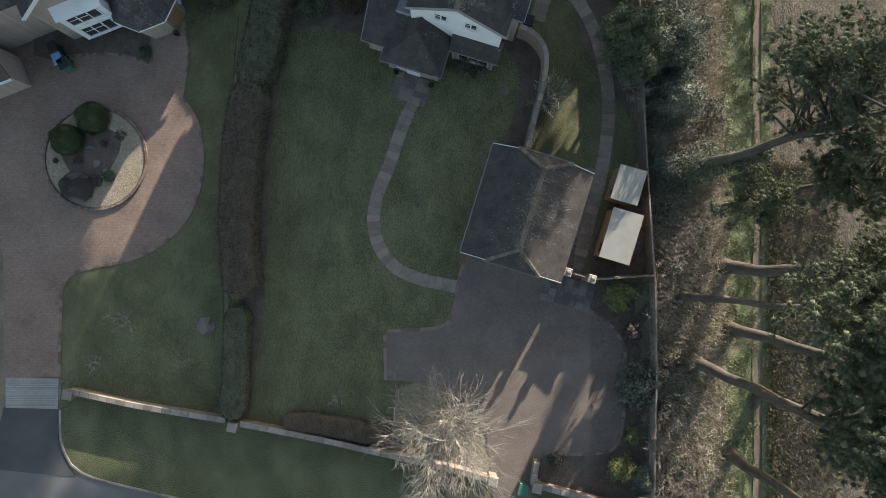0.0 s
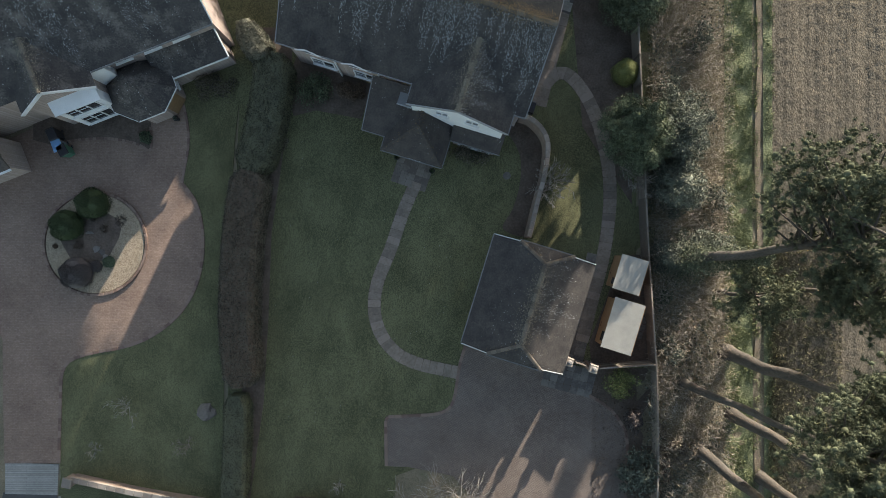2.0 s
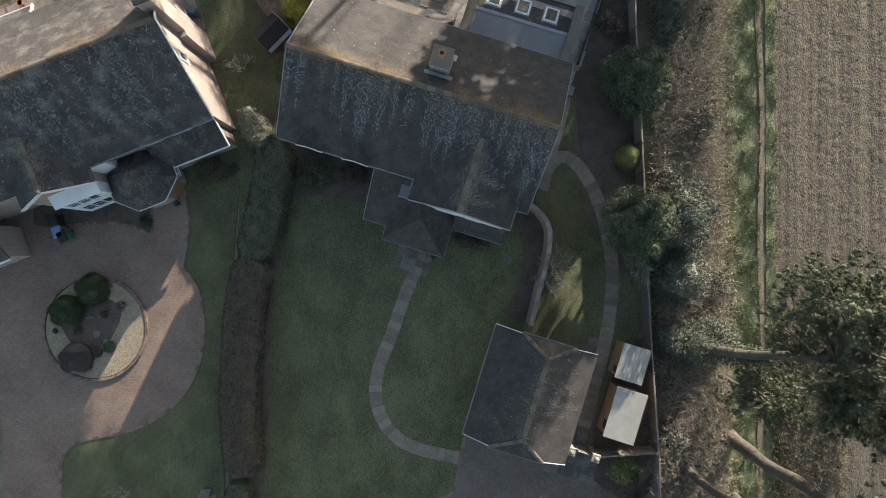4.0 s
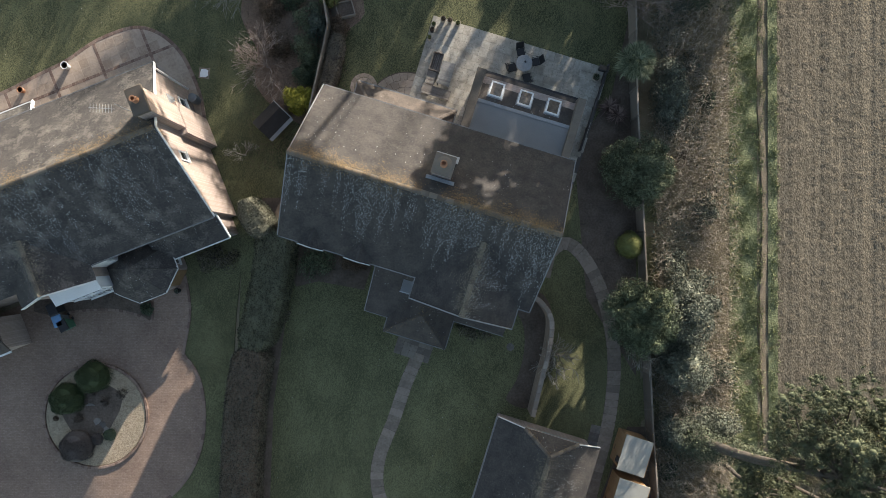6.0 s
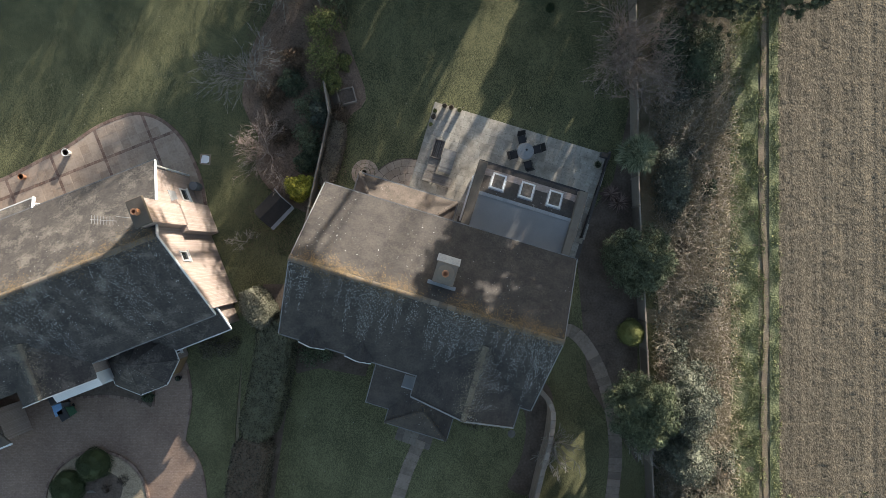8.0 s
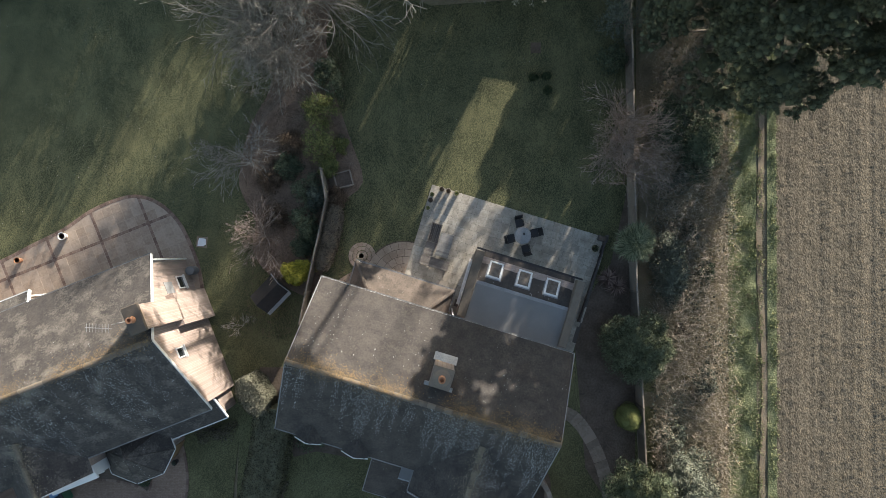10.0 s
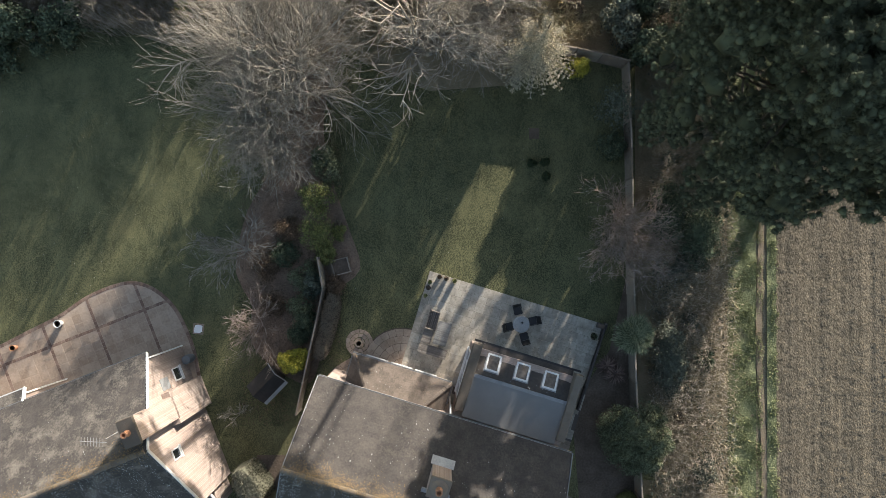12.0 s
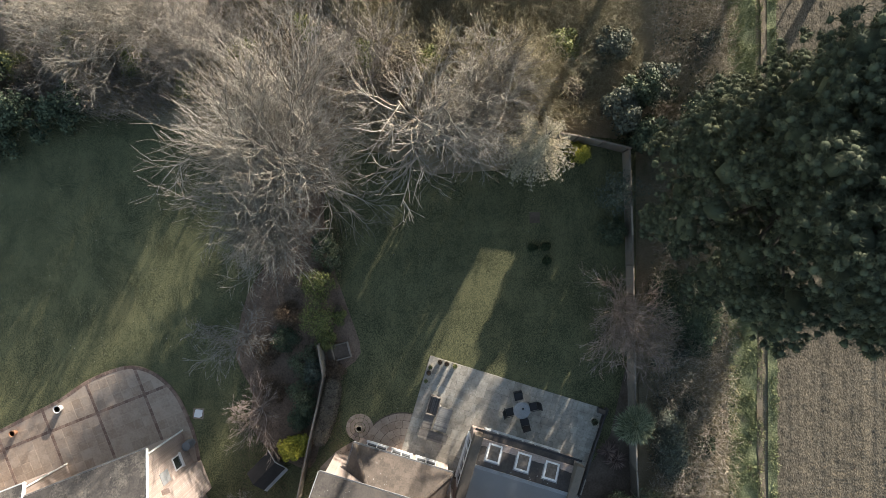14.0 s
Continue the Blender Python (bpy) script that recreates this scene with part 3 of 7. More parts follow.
# ---- paths of slabs ----
def slab_path(name, line, w, z, step, label, material=M_PATH, rows=1):
    t = thing(name, label, "path", kind="structure")
    pts = even(line, step)
    left, right = offset(pts, w / 2), offset(pts, -w / 2)
    bed = MB().prism(left + right[::-1], -0.1, z - 0.022)
    part("mortar", bed, M_SOIL, t)
    for i in range(len(pts) - 1):
        for k in range(rows):
            f0, f1 = k / rows, (k + 1) / rows
            c = [Vector(left[i]).lerp(Vector(right[i]), f0), Vector(left[i + 1]).lerp(Vector(right[i + 1]), f0), Vector(left[i + 1]).lerp(Vector(right[i + 1]), f1), Vector(left[i]).lerp(Vector(right[i]), f1)]
            mid = sum(c, Vector((0, 0))) / 4
            zz = z + rnd.uniform(-0.006, 0.006)
            cut = rnd.uniform(0.05, 0.1)
            c = [q + Vector((rnd.uniform(-0.012, 0.012), rnd.uniform(-0.012, 0.012))) for q in c]
            c = [c[j].lerp(c[(j + d) % 4], cut) for j in range(4) for d in (3, 1)]
            part("slab", MB().prism([tuple(mid + (q - mid) * (1 - 0.008 / (q - mid).length)) for q in c], -0.05, zz), material, t)
    return t


slab_path("path_front", smooth([(-1.86, 10.08), (-2.12, 9.42), (-2.67, 8.14), (-3.48, 5.75), (-4.28, 3.73), (-4.54, 2.27), (-4.39, 0.98), (-3.84, -0.19), (-2.89, -1.14), (-1.64, -1.69), (-0.36, -1.99), (0.89, -2.24)], 6, False), 0.84, 0.035, 0.47, "curving grey-buff slab path across the lawn")
slab_path("path_side", smooth([(8.09, 26.81), (7.90, 22.41), (7.24, 19.48), (6.77, 17.65), (6.33, 15.82), (6.14, 15.01)], 5, False), 0.95, 0.03, 0.6, "grey slab path beside the house")
slab_path("path_east", smooth([(6.62, 16.55), (7.24, 17.10), (7.97, 17.06), (8.88, 16.11), (9.79, 14.36), (10.41, 12.16), (10.70, 9.97), (10.63, 7.78), (10.26, 5.23), (9.60, 2.67), (8.87, -0.24)], 6, False), 0.86, 0.04, 0.47, "curving slab path around the side lawn")
slab_path("paving_garage", [(9.91, 5.38), (8.99, 1.71), (8.25, -1.59)], 1.35, 0.03, 0.5, "grey paving strip beside the garage", M_DARKSLAB, rows=2)
slab_path("paving_gate", [(9.64, -3.01), (6.42, -2.17)], 1.8, 0.045, 0.5, "mossy grey slabs before the gate", M_DARKSLAB, rows=4)
slab_path("paving_porch", [(-1.83, 11.44), (-2.38, 9.79)], 2.35, 0.04, 0.44, "dark squared slabs before the porch", M_PORCHSLAB, rows=5)


# ---- houses: shared pieces ----
def roof_slope(parent, pts, material, tw=0.3, ex=0.27, name="roof_slope", seed=1, lichen=0, fascia=True):
    """A tiled slope from its outline (eave first, anticlockwise seen from above): a deck and courses of lapped tiles."""
    p = [Vector(q) for q in pts]
    deck = part(name, MB().sheet(p, 0.1), material, parent)
    u = (p[1] - p[0]).normalized()
    n = sum(((p[i] - p[0]).cross(p[i + 1] - p[0]) for i in range(1, len(p) - 1)), Vector()).normalized()
    v = n.cross(u)
    uv = np.array([((q - p[0]).dot(u), (q - p[0]).dot(v)) for q in p])
    r = np.random.default_rng(seed)
    g = []
    rows = int(math.ceil(uv[:, 1].max() / ex))
    for k in range(rows):
        us = np.arange(uv[:, 0].min() + (0 if k % 2 else -tw / 2), uv[:, 0].max() + tw / 2, tw)
        g.append(np.stack([us, np.full_like(us, k * ex)], 1))
    g = np.concatenate(g)
    c = g + [tw / 2, ex / 2]
    keep = inside(c, uv) & inside(c + [tw * 0.42, 0], uv) & inside(c - [tw * 0.42, 0], uv)
    g = g[keep]
    m = len(g)
    lo, hi = 0.02 + r.uniform(-0.002, 0.002, m), 0.006 + r.uniform(-0.002, 0.002, m)
    a, b = 0.0, tw
    skew = r.normal(0, 0.001, m)
    vs = np.zeros((m, 8, 3))
    for j, (du, dv, h) in enumerate(((a, 0, lo), (b, 0, lo), (b, ex + 0.03, hi), (a, ex + 0.03, hi), (a, 0, 0), (b, 0, 0), (b, ex, 0), (a, ex, 0))):
        vs[:, j, 0], vs[:, j, 1], vs[:, j, 2] = g[:, 0] + du, g[:, 1] + dv + skew - (0.02 if dv == 0 else 0), h
    base = np.array(p[0])
    w = base + vs[..., 0:1] * np.array(u) + vs[..., 1:2] * np.array(v) + vs[..., 2:3] * np.array(n)
    q = np.array([(0, 1, 2, 3), (4, 5, 1, 0), (5, 6, 2, 1), (7, 4, 0, 3)])
    f = (np.arange(m)[:, None, None] * 8 + q).reshape(-1, 4)
    part("tiles", quick_mesh("tiles", w.reshape(-1, 3), f, True), material, deck, kind="stuff")
    if lichen:
        s = r.random((lichen * 4, 2)) * (uv.max(0) - uv.min(0)) + uv.min(0)
        big = 0.7 * np.sin(s[:, 0] * 1.3 + seed) + 0.8 * np.sin(s[:, 0] * 7.3 + 1.5 * np.sin(s[:, 0] * 2.1)) + 0.4 * np.sin(s[:, 1] * 1.1 + 2 * seed) + r.normal(0, 0.5, len(s)) + 2.5 * s[:, 1] / uv[:, 1].max() + 0.8 * s[:, 0] / uv[:, 0].max() - 2.15
        s = s[inside(s, uv) & (big > 0.1)][:lichen]
        flakes(deck, base, u, v, n, s, r, M_LICHEN, (0.01, 0.034), "lichen")
    return deck


def flakes(parent, base, u, v, n, s, r, material, size, name):
    """Thin crusts that lie on a slope."""
    m = len(s)
    rad = r.uniform(*size, m) * r.choice([0.6, 0.8, 1.0], m)
    ang = np.arange(6) / 6 * 6.2832
    k = rad[:, None] * r.uniform(0.6, 1.25, (m, 6))
    uu, vv = s[:, 0:1] + k * 0.8 * np.cos(ang), s[:, 1:2] + k * 1.5 * np.sin(ang)
    h = np.repeat(r.uniform(0.024, 0.03, m)[:, None], 6, 1)
    w = np.array(base) + uu[..., None] * np.array(u) + vv[..., None] * np.array(v) + h[..., None] * np.array(n)
    part(name, quick_mesh(name, w.reshape(-1, 3), np.arange(m * 6).reshape(m, 6)), material, parent, kind="stuff")


def ridge(parent, a, b, material=M_RIDGE, r=0.13, moss=0, seed=1, step=0.45, side=(0, 0), crust=None, wide=1.0):
    """Half-round ridge or hip tiles from a to b, and the lichen that grows along them."""
    a, b = Vector(a), Vector(b)
    n = max(1, round((b - a).length / step))
    t = (b - a).normalized()
    s = t.cross(Vector((0, 0, 1))).normalized()
    up = s.cross(t)
    for i in range(n):
        p, q = a.lerp(b, i / n), a.lerp(b, (i + 1) / n - 0.015 / (b - a).length)
        v = []
        for c, rr in ((p, r), (q, r * 0.94)):
            v += [c + s * (rr * 1.15 * math.cos(k * math.pi / 5)) + up * (rr * 0.75 * math.sin(k * math.pi / 5) + 0.0) for k in range(6)]
        part("ridge_tile", MB().add(v, [(k, k + 1, k + 7, k + 6) for k in range(5)] + [(5, 4, 3, 2, 1, 0), (6, 7, 8, 9, 10, 11)]), material, parent)
    if moss:
        rr = np.random.default_rng(seed)
        x = rr.random(moss) * (b - a).length
        w = rr.normal(side[0], wide * (0.13 + 0.16 * np.abs(np.sin(x * 0.9)) * np.abs(np.sin(x * 2.3))), moss)
        keep = (np.sin(x * 1.7 + seed) + np.sin(x * 0.61) + rr.normal(0, 0.8, moss)) > -0.6
        x, w = x[keep], w[keep]
        m = len(x)
        drop = side[1] * np.abs(w)
        c = np.array(a) + x[:, None] * np.array(t) + w[:, None] * np.array(s) + (0.12 - np.minimum(np.abs(w), 0.13) * 0.35 - np.maximum(np.abs(w) - 0.13, 0) * 0.5)[:, None] * np.array((0, 0, 1.0))
        c[:, 2] -= drop
        ang = np.arange(5) / 5 * 6.2832
        k = rr.uniform(0.008, 0.024, m)[:, None] * rr.uniform(0.6, 1.2, (m, 5))
        vv = c[:, None, :] + (k * np.cos(ang))[..., None] * np.array(t) + (k * np.sin(ang))[..., None] * (np.array(s) * 0.85)
        vv[..., 2] -= 0.55 * (np.abs((vv - np.array(a)) @ np.array(s)) - np.abs(w)[:, None])
        part("moss", quick_mesh("moss", vv.reshape(-1, 3), np.arange(m * 5).reshape(m, 5)), crust or M_MOSS, parent, kind="stuff")


def bar(parent, a, b, w, h, material, name="gutter"):
    """A straight length of gutter, fascia or board between two points."""
    a, b = Vector(a), Vector(b)
    d = (b - a).normalized()
    s = d.cross(Vector((0, 0, 1)))
    s = s.normalized() if s.length > 1e-3 else Vector((1, 0, 0))
    up = s.cross(d)
    v = [c + s * (i * w / 2) + up * (j * h / 2) for c in (a, b) for i, j in ((-1, -1), (1, -1), (1, 1), (-1, 1))]
    return part(name, MB().add(v, [(3, 2, 1, 0), (4, 5, 6, 7), (0, 1, 5, 4), (1, 2, 6, 5), (2, 3, 7, 6), (3, 0, 4, 7)]), material, parent)


def window(parent, m, w, h, lights=2, bars=True):
    """A casement in its own frame; m places its lower left corner, x along the wall, y outwards."""
    o, q = [(0, 0), (w, 0), (w, h), (0, h)], [(0.07, 0.07), (w - 0.07, 0.07), (w - 0.07, h - 0.07), (0.07, h - 0.07)]
    v = [m @ Vector((x, y, z)) for y in (0.06, -0.02) for ring_ in (o, q) for x, z in ring_]
    n4 = [(i, (i + 1) % 4) for i in range(4)]
    fr = MB().add(v, [(a, b, b + 4, a + 4) for a, b in n4] + [(a + 8, a + 12, b + 12, b + 8) for a, b in n4] + [(a, a + 8, b + 8, b) for a, b in n4] + [(a + 4, b + 4, b + 12, a + 12) for a, b in n4])
    f = part("window", fr, M_WHITE, parent)
    for i in range(1, lights):
        part("mullion", MB().box(w * i / lights - 0.035, -0.02, 0.07, w * i / lights + 0.035, 0.05, h - 0.07, m), M_WHITE, f)
        if bars:
            part("glazing_bar", MB().box(w * (i - 0.5) / lights - w / lights / 2 + 0.036, -0.02, h * 0.55, w * (i + 0.5) / lights - w / lights / 2 - 0.036 + 0.0, 0.035, h * 0.55 + 0.03, m), M_WHITE, f)
    for i in range(lights):
        part("pane", MB().box(w * i / lights + 0.036, 0.004, 0.07, w * (i + 1) / lights - 0.036, 0.016, h - 0.07, m), M_GLASS, f)
    part("sill", MB().box(-0.06, 0.0, -0.06, w + 0.06, 0.13, -0.002, m), M_WHITE, f)
    return f


def along(x, y, z, turn):
    return pose(x, y, z, 0, 0, turn)


MIRY = Matrix.Scale(-1, 4, (0, 1, 0))

# ---- the main house ----
H = thing("house", "detached brick house with lichened grey tile roof and front gable", "house", pose(-9.646, 17.58, 0, 0, 0, -17))
EV, RG = 4.7, 7.6
wall = MB()
wall.add([(x, y, z) for x in (0.25, 14.65) for y, z in ((0.4, -0.1), (8.5, -0.1), (8.5, 4.84), (4.45, 7.4), (0.4, 4.84))], [(0, 1, 2, 3, 4), (9, 8, 7, 6, 5), (0, 5, 6, 1), (1, 6, 7, 2), (2, 7, 8, 3), (3, 8, 9, 4), (4, 9, 5, 0)])
part("wall", wall, M_BRICK, H)
wing = MB()
wing.add([(x, y, z) for y in (-1.19, 0.9) for x, z in ((8.45, -0.1), (13.95, -0.1), (13.95, 4.78), (11.2, 6.45), (8.45, 4.78))], [(0, 1, 2, 3, 4), (9, 8, 7, 6, 5), (0, 5, 6, 1), (1, 6, 7, 2), (2, 7, 8, 3), (3, 8, 9, 4), (4, 9, 5, 0)])
part("wing_wall", wing, M_RENDER, H, "white rendered gable wall")
roof_slope(H, [(0, 0, EV), (14.9, 0, EV), (14.95, 4.45, RG), (-0.05, 4.45, RG)], M_TILE, seed=2, lichen=6500)
roof_slope(H, [(14.9, 8.9, EV), (0, 8.9, EV), (-0.05, 4.45, RG), (14.95, 4.45, RG)], M_TILE, seed=3, lichen=250)
roof_slope(H, [(8.2, 0.2, EV + 0.03), (8.2, -1.25, EV + 0.03), (11.2, -1.25, 6.63), (11.2, 3.1, 6.63)], M_TILE, seed=4, lichen=120)
roof_slope(H, [(14.2, -1.25, EV + 0.03), (14.2, 0.2, EV + 0.03), (11.2, 3.1, 6.63), (11.2, -1.25, 6.63)], M_TILE, seed=5, lichen=900)
ridge(H, (-0.05, 4.45, RG + 0.04), (14.95, 4.45, RG + 0.04), moss=11000, seed=4, side=(-0.16, 0.1), wide=1.45)
ridge(H, (11.2, -1.25, 6.66), (11.2, 2.95, 6.66), moss=2600, seed=6, crust=M_PALEMOSS, wide=1.7)
for a, b in (((0, -0.06, 4.66), (8.15, -0.06, 4.66)), ((14.2, -0.06, 4.66), (14.9, -0.06, 4.66)), ((8.14, -1.25, 4.68), (8.14, 0, 4.68)), ((14.26, -1.25, 4.68), (14.26, 0, 4.68))):
    bar(H, a, b, 0.06, 0.09, M_GUTTER)
bar(H, (0, 8.9, 4.54), (14.9, 8.9, 4.54), 0.03, 0.18, M_WHITE, "fascia")
bar(H, (0, 8.96, 4.64), (14.9, 8.96, 4.64), 0.06, 0.07, M_GUTTER)
for x in (-0.04, 14.94):
    bar(H, (x, -0.02, 4.66), (x, 4.45, 7.56), 0.035, 0.14, M_LEAD, "bargeboard")
    bar(H, (x, 8.92, 4.66), (x, 4.45, 7.56), 0.035, 0.14, M_LEAD, "bargeboard")
for x in (8.2, 14.2):
    bar(H, (x, -1.25, 4.74), (11.2, -1.25, 6.63), 0.06, 0.2, M_LEAD, "bargeboard")
for x in (9.9, 11.7):
    window(H, pose(x, -1.19, 4.45, 0, 0, 0) @ MIRY, 0.8, 0.8, 2)
for x in (1.35, 4.1):
    window(H, pose(x, 0.4, 3.1, 0, 0, 0) @ MIRY, 1.25, 1.2, 2)
    window(H, pose(x, 0.4, 0.9, 0, 0, 0) @ MIRY, 1.5, 1.2, 2)
    bar(H, (x + 1.75, 0.3, 0.0), (x + 1.75, 0.3, 4.55), 0.08, 0.08, M_WHITE, "downpipe")
    # gablet over the window
    gx = x + 0.62
    roof_slope(H, [(gx - 0.75, 1.0, 4.85), (gx - 0.75, -0.12, 4.85), (gx, -0.12, 5.35), (gx, 1.0, 5.38)], M_TILE, 0.22, 0.2, seed=8)
    roof_slope(H, [(gx + 0.75, -0.12, 4.85), (gx + 0.75, 1.0, 4.85), (gx, 1.0, 5.38), (gx, -0.12, 5.35)], M_TILE, 0.22, 0.2, seed=9)
    bar(H, (gx - 0.75, -0.13, 4.8), (gx, -0.13, 5.3), 0.05, 0.12, M_WHITE, "bargeboard")
    bar(H, (gx + 0.75, -0.13, 4.8), (gx, -0.13, 5.3), 0.05, 0.12, M_WHITE, "bargeboard")
# chimney
ch = part("chimney", MB().box(7.45, 5.55, 5.5, 8.5, 6.6, 8.05), M_BRICK, H)
part("crown", MB().slab(7.42, 5.52, 8.05, 8.53, 6.63, 8.14, 0.02), M_RIDGE, ch)
part("flaunching", MB().lathe(7.98, 6.08, [(0.46, 8.14), (0.36, 8.2), (0.2, 8.27), (0.12, 8.28)]), M_RIDGE, ch)
part("chimney_pot", MB().lathe(7.98, 6.08, [(0.17, 8.25), (0.19, 8.3), (0.15, 8.38), (0.15, 8.62), (0.18, 8.66), (0.18, 8.7), (0.11, 8.7), (0.11, 8.5)]), M_TERRA, ch)
part("flashing", MB().sheet([(8.62, 7.0, 6.02), (7.34, 7.0, 6.02), (7.34, 6.6, 6.3), (8.62, 6.6, 6.3)], 0.03), M_PALELEAD, ch, "lead apron")
part("flashing", MB().box(7.2, 5.3, 6.9, 8.75, 5.5, 7.1), M_LEAD, ch)
# lean-to beside the porch, porch and bay
part("lean_to_wall", MB().box(5.95, -2.7, -0.1, 8.45, 0.4, 2.3), M_BRICK, H)
roof_slope(H, [(5.72, -2.95, 2.15), (8.6, -2.95, 2.15), (8.6, 0.0, 3.75), (5.72, 0.0, 3.75)], M_TILEP, seed=10, lichen=60)
part("flat_roof", MB().box(7.5, -1.1, 2.8, 8.35, 0.1, 3.55), M_FELT, H)
bar(H, (8.37, -1.12, 3.56), (8.37, 0.05, 3.56), 0.06, 0.07, M_PALELEAD, "roof_trim")
bar(H, (7.48, -1.13, 3.56), (8.4, -1.13, 3.56), 0.06, 0.07, M_PALELEAD, "roof_trim")
bar(H, (5.7, -3.0, 2.12), (7.2, -3.0, 2.12), 0.05, 0.08, M_GUTTER)
bar(H, (5.69, -2.98, 2.1), (5.69, 0.0, 3.72), 0.05, 0.14, M_GUTTER, "bargeboard")
part("porch_wall", MB().box(7.5, -3.5, -0.1, 10.75, -0.9, 2.3), M_BRICK, H)
P0, P1, P2 = (7.2, -3.8, 2.15), (11.03, -3.8, 2.15), (9.12, -2.05, 3.9)
roof_slope(H, [P0, P1, P2], M_TILEP, seed=11, lichen=40)
roof_slope(H, [P1, (11.03, -1.0, 2.15), (9.12, -0.9, 3.9), P2], M_TILEP, seed=12, lichen=40)
roof_slope(H, [(7.2, -1.0, 2.15), P0, P2, (9.12, -0.9, 3.9)], M_TILEP, seed=13, lichen=20)
for a, b in ((P0, P2), (P1, P2), (P2, (9.12, -0.92, 3.9))):
    ridge(H, Vector(a) + Vector((0, 0, 0.03)), Vector(b) + Vector((0, 0, 0.03)), r=0.09, step=0.35, moss=90, material=M_TILEP)
for a, b in (((7.15, -3.86, 2.1), (11.08, -3.86, 2.1)), ((11.09, -3.8, 2.1), (11.09, -1.9, 2.1)), ((7.14, -3.8, 2.1), (7.14, -2.95, 2.1)), ((11.1, -2.05, 2.1), (14.25, -2.05, 2.1))):
    bar(H, a, b, 0.05, 0.08, M_GUTTER)
dm = part("front_door", MB().box(8.7, -3.56, 0.0, 9.6, -3.5, 2.03), M_WHITE, H)
part("handle", MB().box(9.45, -3.62, 1.0, 9.5, -3.56, 1.15), M_LEAD, dm)
window(H, pose(8.1, -3.5, 0.9, 0, 0, 0) @ MIRY, 0.5, 1.1, 1)
part("bay_wall", MB().box(11.2, -1.8, -0.1, 13.9, -0.9, 2.2), M_BRICK, H)
roof_slope(H, [(11.03, -2.0, 2.15), (14.2, -2.0, 2.15), (14.2, -0.95, 3.0), (11.03, -0.95, 3.0)], M_TILEP, seed=14, lichen=30)
window(H, pose(11.6, -1.8, 0.7, 0, 0, 0) @ MIRY, 2.0, 1.3, 3)
# rear lean-to with hipped ends
part("rear_wall", MB().box(1.5, 8.4, -0.1, 7.3, 9.9, 2.3), M_BRICK, H)
roof_slope(H, [(7.47, 10.2, 2.3), (1.32, 10.2, 2.3), (2.8, 8.5, 3.65), (6.0, 8.5, 3.65)], M_TILEK, seed=15, lichen=30)
roof_slope(H, [(1.32, 10.2, 2.3), (1.32, 8.3, 2.3), (2.8, 8.5, 3.65)], M_TILEK, seed=16)
roof_slope(H, [(7.47, 8.3, 2.3), (7.47, 10.2, 2.3), (6.0, 8.5, 3.65)], M_TILEK, seed=17)
ridge(H, (1.32, 10.2, 2.34), (2.8, 8.5, 3.69), r=0.11, step=0.25, material=M_TILEK)
ridge(H, (7.47, 10.2, 2.34), (6.0, 8.5, 3.69), r=0.11, step=0.25, material=M_TILEK)
bar(H, (1.3, 10.2, 2.16), (7.5, 10.2, 2.16), 0.03, 0.2, M_WHITE, "fascia")
bar(H, (1.25, 10.27, 2.27), (7.55, 10.27, 2.27), 0.09, 0.07, M_GUTTER)
bar(H, (1.25, 10.2, 2.27), (1.25, 8.9, 2.27), 0.07, 0.08, M_GUTTER)
bar(H, (7.54, 10.2, 2.27), (7.54, 8.9, 2.27), 0.07, 0.08, M_GUTTER)
bar(H, (7.75, 8.93, 4.6), (7.75, 8.93, 0.0), 0.08, 0.08, M_WHITE, "downpipe")
for x in (2.0, 3.6, 5.2):
    window(H, pose(x, 9.9, 0.5, 0, 0, 0), 1.3, 1.55, 2)
# garden room with parapets and three rooflights
G0, G1 = 8.05, 14.75
part("garden_room_wall", MB().box(G0, 8.5, -0.1, G1, 12.75, 2.35), M_BRICK, H)
for x0, x1 in ((G0 - 0.05, G0 + 0.5), (G1 - 0.45, G1 + 0.05)):
    part("parapet", MB().slab(x0, 8.9, 2.3, x1, 13.0, 2.95, 0.03), M_RIDGE, H)
part("felt_roof", MB().box(G0 + 0.5, 8.6, 2.3, G1 - 0.45, 11.1, 2.72), M_FELT, H, "flat grey felt roof")
part("lead_strip", MB().box(G0 + 0.5, 11.06, 2.7, G1 - 0.45, 11.26, 2.76), M_LEAD, H)
gr = roof_slope(H, [(G1 - 0.45, 13.05, 2.12), (G0 + 0.5, 13.05, 2.12), (G0 + 0.5, 11.2, 2.7), (G1 - 0.45, 11.2, 2.7)], M_TILEP, seed=18, lichen=20)
bar(H, (G0, 13.12, 2.1), (G1, 13.12, 2.1), 0.12, 0.1, M_BLACK)
tilt = math.degrees(math.atan2(0.58, 1.85))
